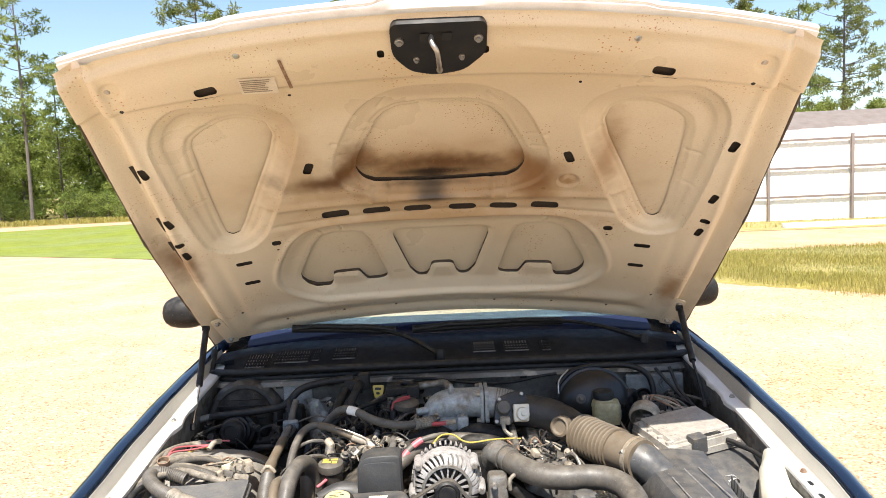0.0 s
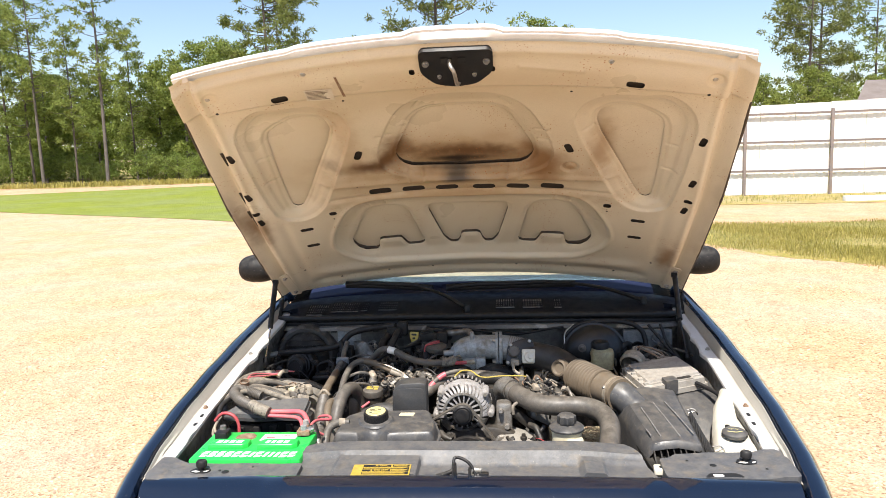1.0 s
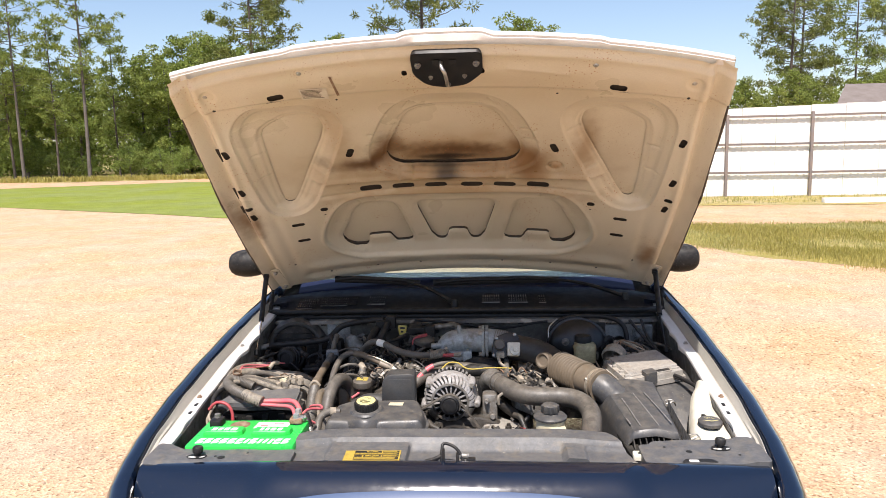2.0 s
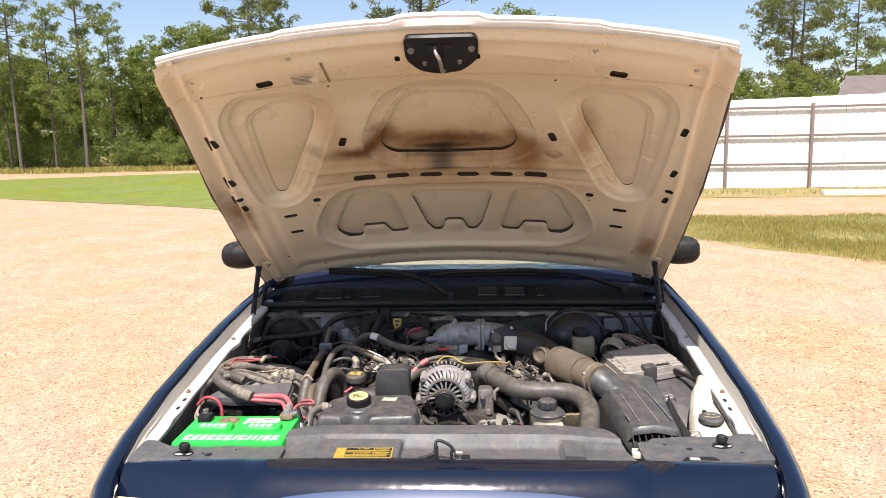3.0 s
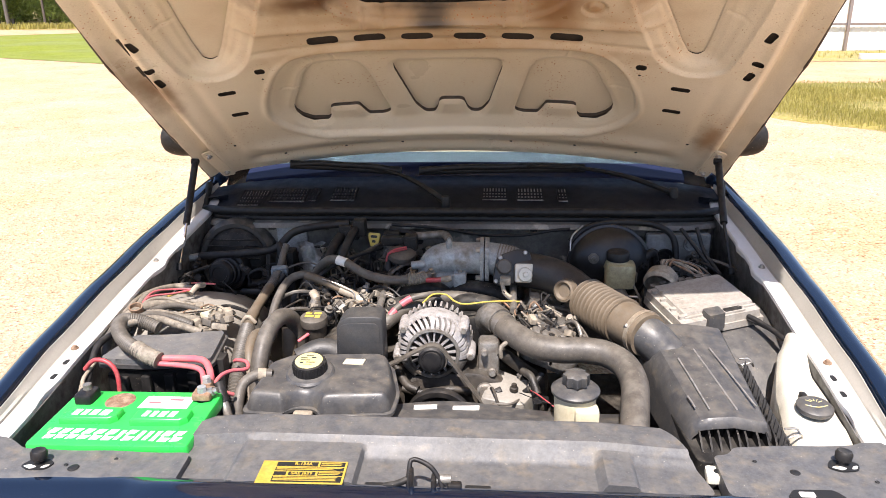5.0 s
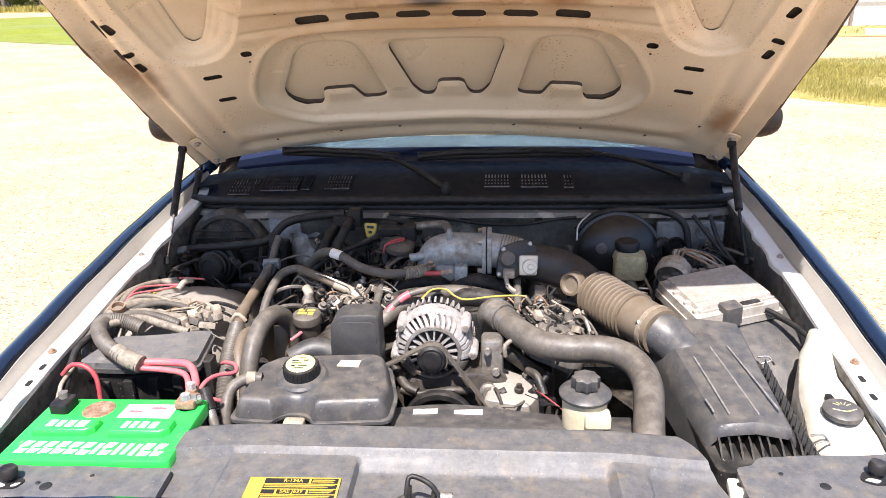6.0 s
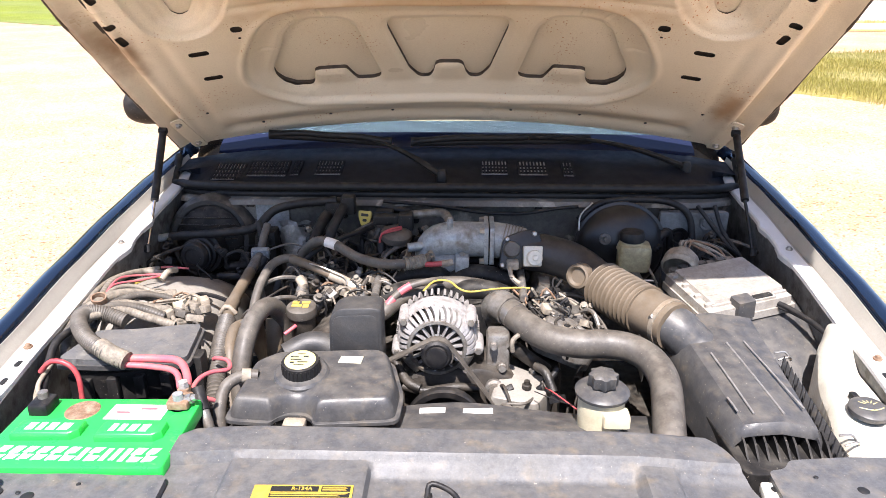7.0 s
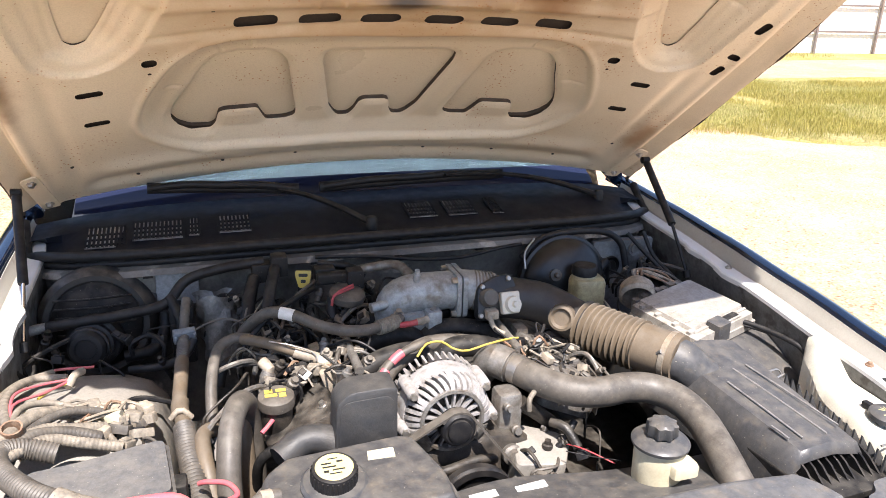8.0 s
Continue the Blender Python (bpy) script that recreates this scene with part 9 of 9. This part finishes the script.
hose("white_end", [(-0.256, 0.841, 0.806), (-0.236, 0.836, 0.798), (-0.212, 0.830, 0.790)], 0.0115, M_white_plastic, pcv, "cream plastic end piece")
hose("wire_clip", [(-0.350, 0.850, 0.853), (-0.310, 0.838, 0.846), (-0.262, 0.832, 0.824), (-0.256, 0.826, 0.806)], 0.0018, M_steel, pcv, n=6)
vac = thing("vacuum_hose", (-0.2, 0.9, 0.85), "grey vacuum hose with a white tag", "hose")
hose("hose", [(-0.418, 0.985, 0.745), (-0.405, 0.975, 0.805), (-0.380, 0.957, 0.848), (-0.340, 0.932, 0.882), (-0.295, 0.912, 0.880), (-0.231, 0.866, 0.864), (-0.157, 0.857, 0.850), (-0.075, 0.885, 0.846), (-0.055, 0.90, 0.85)], 0.0125, M_rubber, vac)
hose("tag", [(-0.318, 0.922, 0.883), (-0.305, 0.916, 0.8815), (-0.290, 0.908, 0.879)], 0.0137, M_paper, vac, "white paper tag")
hose("cuff", [(-0.115, 0.868, 0.847), (-0.09, 0.878, 0.846), (-0.066, 0.892, 0.848)], 0.0155, M_wire_tan, vac, ribs=0.002, pitch=0.007)
hose("red_stub", [(-0.062, 0.880, 0.842), (-0.045, 0.878, 0.842), (-0.020, 0.882, 0.843)], 0.007, M_red, vac)
hose("tan_stub", [(-0.022, 0.882, 0.843), (-0.008, 0.884, 0.843), (0.006, 0.888, 0.845)], 0.0085, M_tan, vac)
bundle = thing("hose_bundle", (-0.35, 1.0, 0.8), "dark hoses and cables behind the engine", "hose")
for pts, r, m in (
        ([(-0.30, 1.165, 0.915), (-0.31, 1.12, 0.90), (-0.33, 1.06, 0.86), (-0.345, 1.0, 0.80)], 0.014, M_rubber_dark),
        ([(-0.355, 1.15, 0.88), (-0.37, 1.10, 0.86), (-0.385, 1.04, 0.81), (-0.39, 0.98, 0.74)], 0.016, M_rubber_dark),
        ([(-0.22, 1.10, 0.86), (-0.30, 1.02, 0.855), (-0.36, 0.96, 0.84), (-0.40, 0.93, 0.80)], 0.007, M_rubber_dark),
        ([(-0.20, 1.12, 0.88), (-0.28, 1.05, 0.85), (-0.33, 0.93, 0.80), (-0.36, 0.86, 0.77)], 0.004, M_rubber),
        ([(-0.55, 1.13, 0.86), (-0.53, 1.09, 0.82), (-0.52, 1.03, 0.80)], 0.012, M_rubber_dark),
        ([(-0.50, 0.99, 0.81), (-0.52, 0.97, 0.785), (-0.57, 0.985, 0.757), (-0.64, 1.01, 0.745)], 0.009, M_rubber_dark),
        ([(-0.395, 0.93, 0.79), (-0.44, 0.91, 0.78), (-0.455, 0.89, 0.74)], 0.011, M_rubber_dark),
        ([(-0.10, 1.10, 0.88), (-0.12, 1.14, 0.89), (-0.20, 1.16, 0.90)], 0.010, M_rubber_dark),
        ([(0.0, 1.0, 0.80), (0.02, 1.06, 0.80), (0.10, 1.10, 0.79)], 0.018, M_rubber_dark),
        ([(-0.40, 0.70, 0.60), (-0.39, 0.66, 0.70), (-0.33, 0.655, 0.735), (-0.25, 0.67, 0.73)], 0.010, M_plastic),
        ([(0.20, 0.90, 0.76), (0.30, 0.88, 0.74), (0.38, 0.80, 0.70)], 0.012, M_rubber_dark),
        ([(0.215, 0.60, 0.665), (0.235, 0.55, 0.68), (0.28, 0.50, 0.67)], 0.0016, M_red),
        ([(0.19, 0.54, 0.69), (0.23, 0.51, 0.69), (0.27, 0.47, 0.70)], 0.0012, M_rubber_dark)):
    hose("hose", pts, r, m, bundle)
# firewall modules near the yellow handle
bm = bmesh.new()
box(bm, -0.36, -0.30, 1.14, 1.19, 0.87, 0.915, 0.006, 0.005)
box(bm, -0.315, -0.275, 1.13, 1.175, 0.885, 0.935, 0.008, 0.006)
part("relay", bm, M_plastic, bundle)
bm = bmesh.new()
box(bm, -0.215, -0.165, 1.10, 1.14, 0.865, 0.905, 0.005, 0.004)
part("relay", bm, M_rubber_dark, bundle)
# sensor, dark loom and clips on the left bank
bank = thing("bank_wiring", (-0.3, 0.8, 0.75), "plugs and dusty wires on a cylinder bank", "wiring")
hose("elbow_plug", [(-0.362, 0.800, 0.800), (-0.356, 0.795, 0.818), (-0.368, 0.812, 0.828)], 0.012, M_tan, bank)
part("sensor", lathe(bmesh.new(), [(0, 0.035), (0.009, 0.035), (0.012, 0.028), (0.016, 0.02), (0.016, -0.01), (0.02, -0.012), (0.02, -0.03)], (-0.360, 0.795, 0.785), (0, 0, 1), 14), M_alu_dark, bank)
hose("loom", [(-0.285, 0.84, 0.79), (-0.298, 0.80, 0.792), (-0.315, 0.765, 0.782), (-0.352, 0.72, 0.757)], 0.0125, M_rubber_dark, bank, ribs=0.0015, pitch=0.007)
hose("red_end", [(-0.350, 0.722, 0.758), (-0.370, 0.700, 0.748), (-0.384, 0.688, 0.741)], 0.0045, M_pink, bank)
bm = bmesh.new()
box(bm, -0.245, -0.195, 0.785, 0.83, 0.735, 0.788, 0.008, 0.005)
part("module", bm, mat("grey blue plastic", (0.19, 0.25, 0.27), 0.5, other=(0.14, 0.15, 0.14), scale=20, amount=0.8), bank, "grey-blue plastic module")
rng = random.Random(77)
for i in range(20):
    a = Vector((-0.20 - 0.13 * rng.random(), 0.76 + 0.14 * rng.random(), 0.785 + 0.02 * rng.random()))
    b = a + Vector((rng.uniform(-0.06, 0.05), rng.uniform(-0.06, 0.06), rng.uniform(-0.02, 0.01)))
    hose("wire", [a, (a + b) / 2 + Vector((rng.uniform(-0.02, 0.02), 0, rng.uniform(0, 0.022))), b], rng.uniform(0.002, 0.004), rng.choice((M_rubber_dark, M_rubber_dark, M_tan, M_rusty, M_wire_tan)), bank, n=6)
for i in range(9):
    bm = bmesh.new()
    box(bm, -0.010, 0.010, -0.014, 0.014, -0.008, 0.010, 0.003, 0.003, m=pose(-0.18 - 0.13 * rng.random(), 0.76 + 0.14 * rng.random(), 0.785 + 0.015 * rng.random(), rng.uniform(-20, 20), rng.uniform(-20, 20), rng.uniform(0, 180)))
    part("plug", bm, rng.choice((M_tan, M_wire_tan, M_alu_dark, M_rubber_dark)), bank)
# fan shroud behind the radiator, with two white stickers
shroud = thing("fan_shroud", (0.05, 0.40, 0.5), "black plastic fan shroud with white stickers", "fan shroud")
bm = bmesh.new()
rows = []
for i in range(25):
    x = -0.42 + 0.88 * i / 24
    d = 0.03 * math.exp(-((x - 0.03) / 0.16) ** 2)
    rows.append([(x, 0.262, 0.745 - 0.02 * abs(x)), (x, 0.30, 0.725), (x, 0.38 + d, 0.708 + 0.2 * d), (x, 0.455 + d, 0.690 + 0.2 * d), (x, 0.468 + d, 0.675), (x, 0.47 + d, 0.58)])
loft(bm, rows)
thick(bm, 0.003)
part("shroud_panel", bm, M_dusty, shroud)
for x0, x1 in ((-0.052, 0.0), (0.036, 0.096)):
    bm = bmesh.new()
    prism(bm, [(x0, 0.424), (x1, 0.428), (x1, 0.446), (x0, 0.442)], 0.7085, 0.7098, 0, m=None)
    part("sticker", bm, M_paper, shroud, "white paper sticker", smooth=False)
bm = bmesh.new()
box(bm, -0.45, 0.48, 0.115, 0.255, 0.40, 0.745, 0.01, 0)
part("radiator", bm, M_alu_dark, shroud)

# ---- small wiring, clips and fittings crowding the engine ----
def clutter(name, label, seed, area, height, wires, clips, stubs, colours):
    """Short wires, plugs and pipe stubs strewn over one part of the engine."""
    rng = random.Random(seed)
    t = thing(name, (area[0], area[2], height(area[0], area[2])), label, "wiring")
    def spot():
        x, y = rng.uniform(area[0], area[1]), rng.uniform(area[2], area[3])
        return Vector((x, y, height(x, y)))
    for _ in range(wires):
        a = spot()
        d = Vector((rng.gauss(0, 1), rng.gauss(0, 1), 0)).normalized() * rng.uniform(0.05, 0.14)
        b = a + d
        b.z = height(b.x, b.y) - 0.01
        s = Vector((-d.y, d.x, 0)) * rng.uniform(-0.35, 0.35)
        hose("wire", [a - Vector((0, 0, 0.03)), a, a.lerp(b, 0.5) + s + Vector((0, 0, rng.uniform(0.004, 0.03))), b, b - Vector((0, 0, 0.03))], rng.choice((0.0022, 0.0028, 0.0035, 0.0055)), rng.choice(colours), t, n=7, step=0.010)
    for _ in range(clips):
        p = spot()
        w, h = rng.uniform(0.007, 0.013), rng.uniform(0.010, 0.020)
        m = pose(p.x, p.y, p.z, rng.uniform(-35, 35), rng.uniform(-35, 35), rng.uniform(0, 180))
        bm = bmesh.new()
        box(bm, -w, w, -h, h, -0.008, 0.008, 0.002, 0.002, m=m)
        plug = part("plug", bm, rng.choice(colours), t)
        bm = bmesh.new()
        box(bm, -w * 0.6, w * 0.6, -h * 0.2, h * 0.8, 0.008, 0.0115, 0.001, 0.001, m=m)
        part("latch", bm, rng.choice(colours), plug)
    for _ in range(stubs):
        p = spot()
        d = Vector((rng.gauss(0, 0.5), rng.gauss(0, 0.5) - 0.3, 1)).normalized()
        r = rng.uniform(0.006, 0.012)
        part("fitting", lathe(bmesh.new(), [(0, 0.022), (r * 0.6, 0.022), (r * 0.65, 0.014), (r, 0.012), (r, 0.004), (r * 0.8, 0.002), (r * 0.8, -0.05)], p, d, 10), rng.choice(colours), t)
    return t


DUSTY_SET = (M_rubber_dark, M_rubber_dark, M_wire_tan, M_wire_tan, M_rubber, M_engine_dark, M_alu_dark)
DARK_SET = (M_rubber_dark, M_rubber_dark, M_plastic, M_rubber, M_wire_tan)
clutter("bank_clutter", "dusty plugs, clips and wires over the cylinder bank", 101, (-0.40, -0.13, 0.76, 0.93), lambda x, y: 0.80 + 0.12 * (y - 0.8), 26, 16, 12, DUSTY_SET)
clutter("rear_clutter", "dark wires and fittings behind the intake", 102, (-0.42, -0.06, 0.93, 1.12), lambda x, y: 0.812 + 0.18 * (y - 0.95), 24, 14, 14, DARK_SET)
clutter("right_clutter", "dirty wires and brackets on the cylinder bank", 103, (0.16, 0.36, 0.68, 0.86), lambda x, y: 0.772 - 0.12 * (x - 0.2), 24, 14, 10, DUSTY_SET)
clutter("front_clutter", "grimy fittings below the alternator", 104, (0.10, 0.30, 0.52, 0.66), lambda x, y: 0.655 + 0.1 * (y - 0.55), 5, 3, 6, (M_rubber_dark, M_engine_dark, M_alu_dark, M_rubber))
clutter("liner_clutter", "tan plugs and faded wires over the wheel arch", 105, (-0.66, -0.58, 0.64, 0.74), lambda x, y: 0.785 + 0.12 * (-x - 0.66), 2, 5, 1, (M_wire_tan, M_wire_tan, M_rubber, M_rubber_dark))
clutter("corner_clutter", "dark hoses and fittings in the rear corner", 106, (-0.86, -0.50, 0.98, 1.12), lambda x, y: 0.765 + 0.2 * (y - 0.98), 6, 4, 5, (M_rubber_dark, M_plastic))
clutter("pedal_clutter", "dark wires beside the brake booster", 107, (0.55, 0.78, 1.02, 1.17), lambda x, y: 0.775 + 0.3 * (y - 1.02), 14, 6, 6, DARK_SET)
# taped looms side by side over the wheel arch
for k, (dx, dy, r) in enumerate(((0.0, 0.0, 0.010), (0.030, 0.05, 0.008))):
    cable("taped_loom", "tan taped wiring loom over the wheel arch", [([(-0.822 + dx, 0.56 + dy, 0.795), (-0.800 + dx, 0.60 + dy, 0.828), (-0.752 + dx, 0.665 + dy, 0.826), (-0.700 + dx, 0.690 + dy, 0.806), (-0.655 + dx * 0.6, 0.712 + dy * 0.6, 0.788)], r, M_wire_tan if k % 2 == 0 else M_rubber, {"ribs": 0.0005, "pitch": 0.006})])
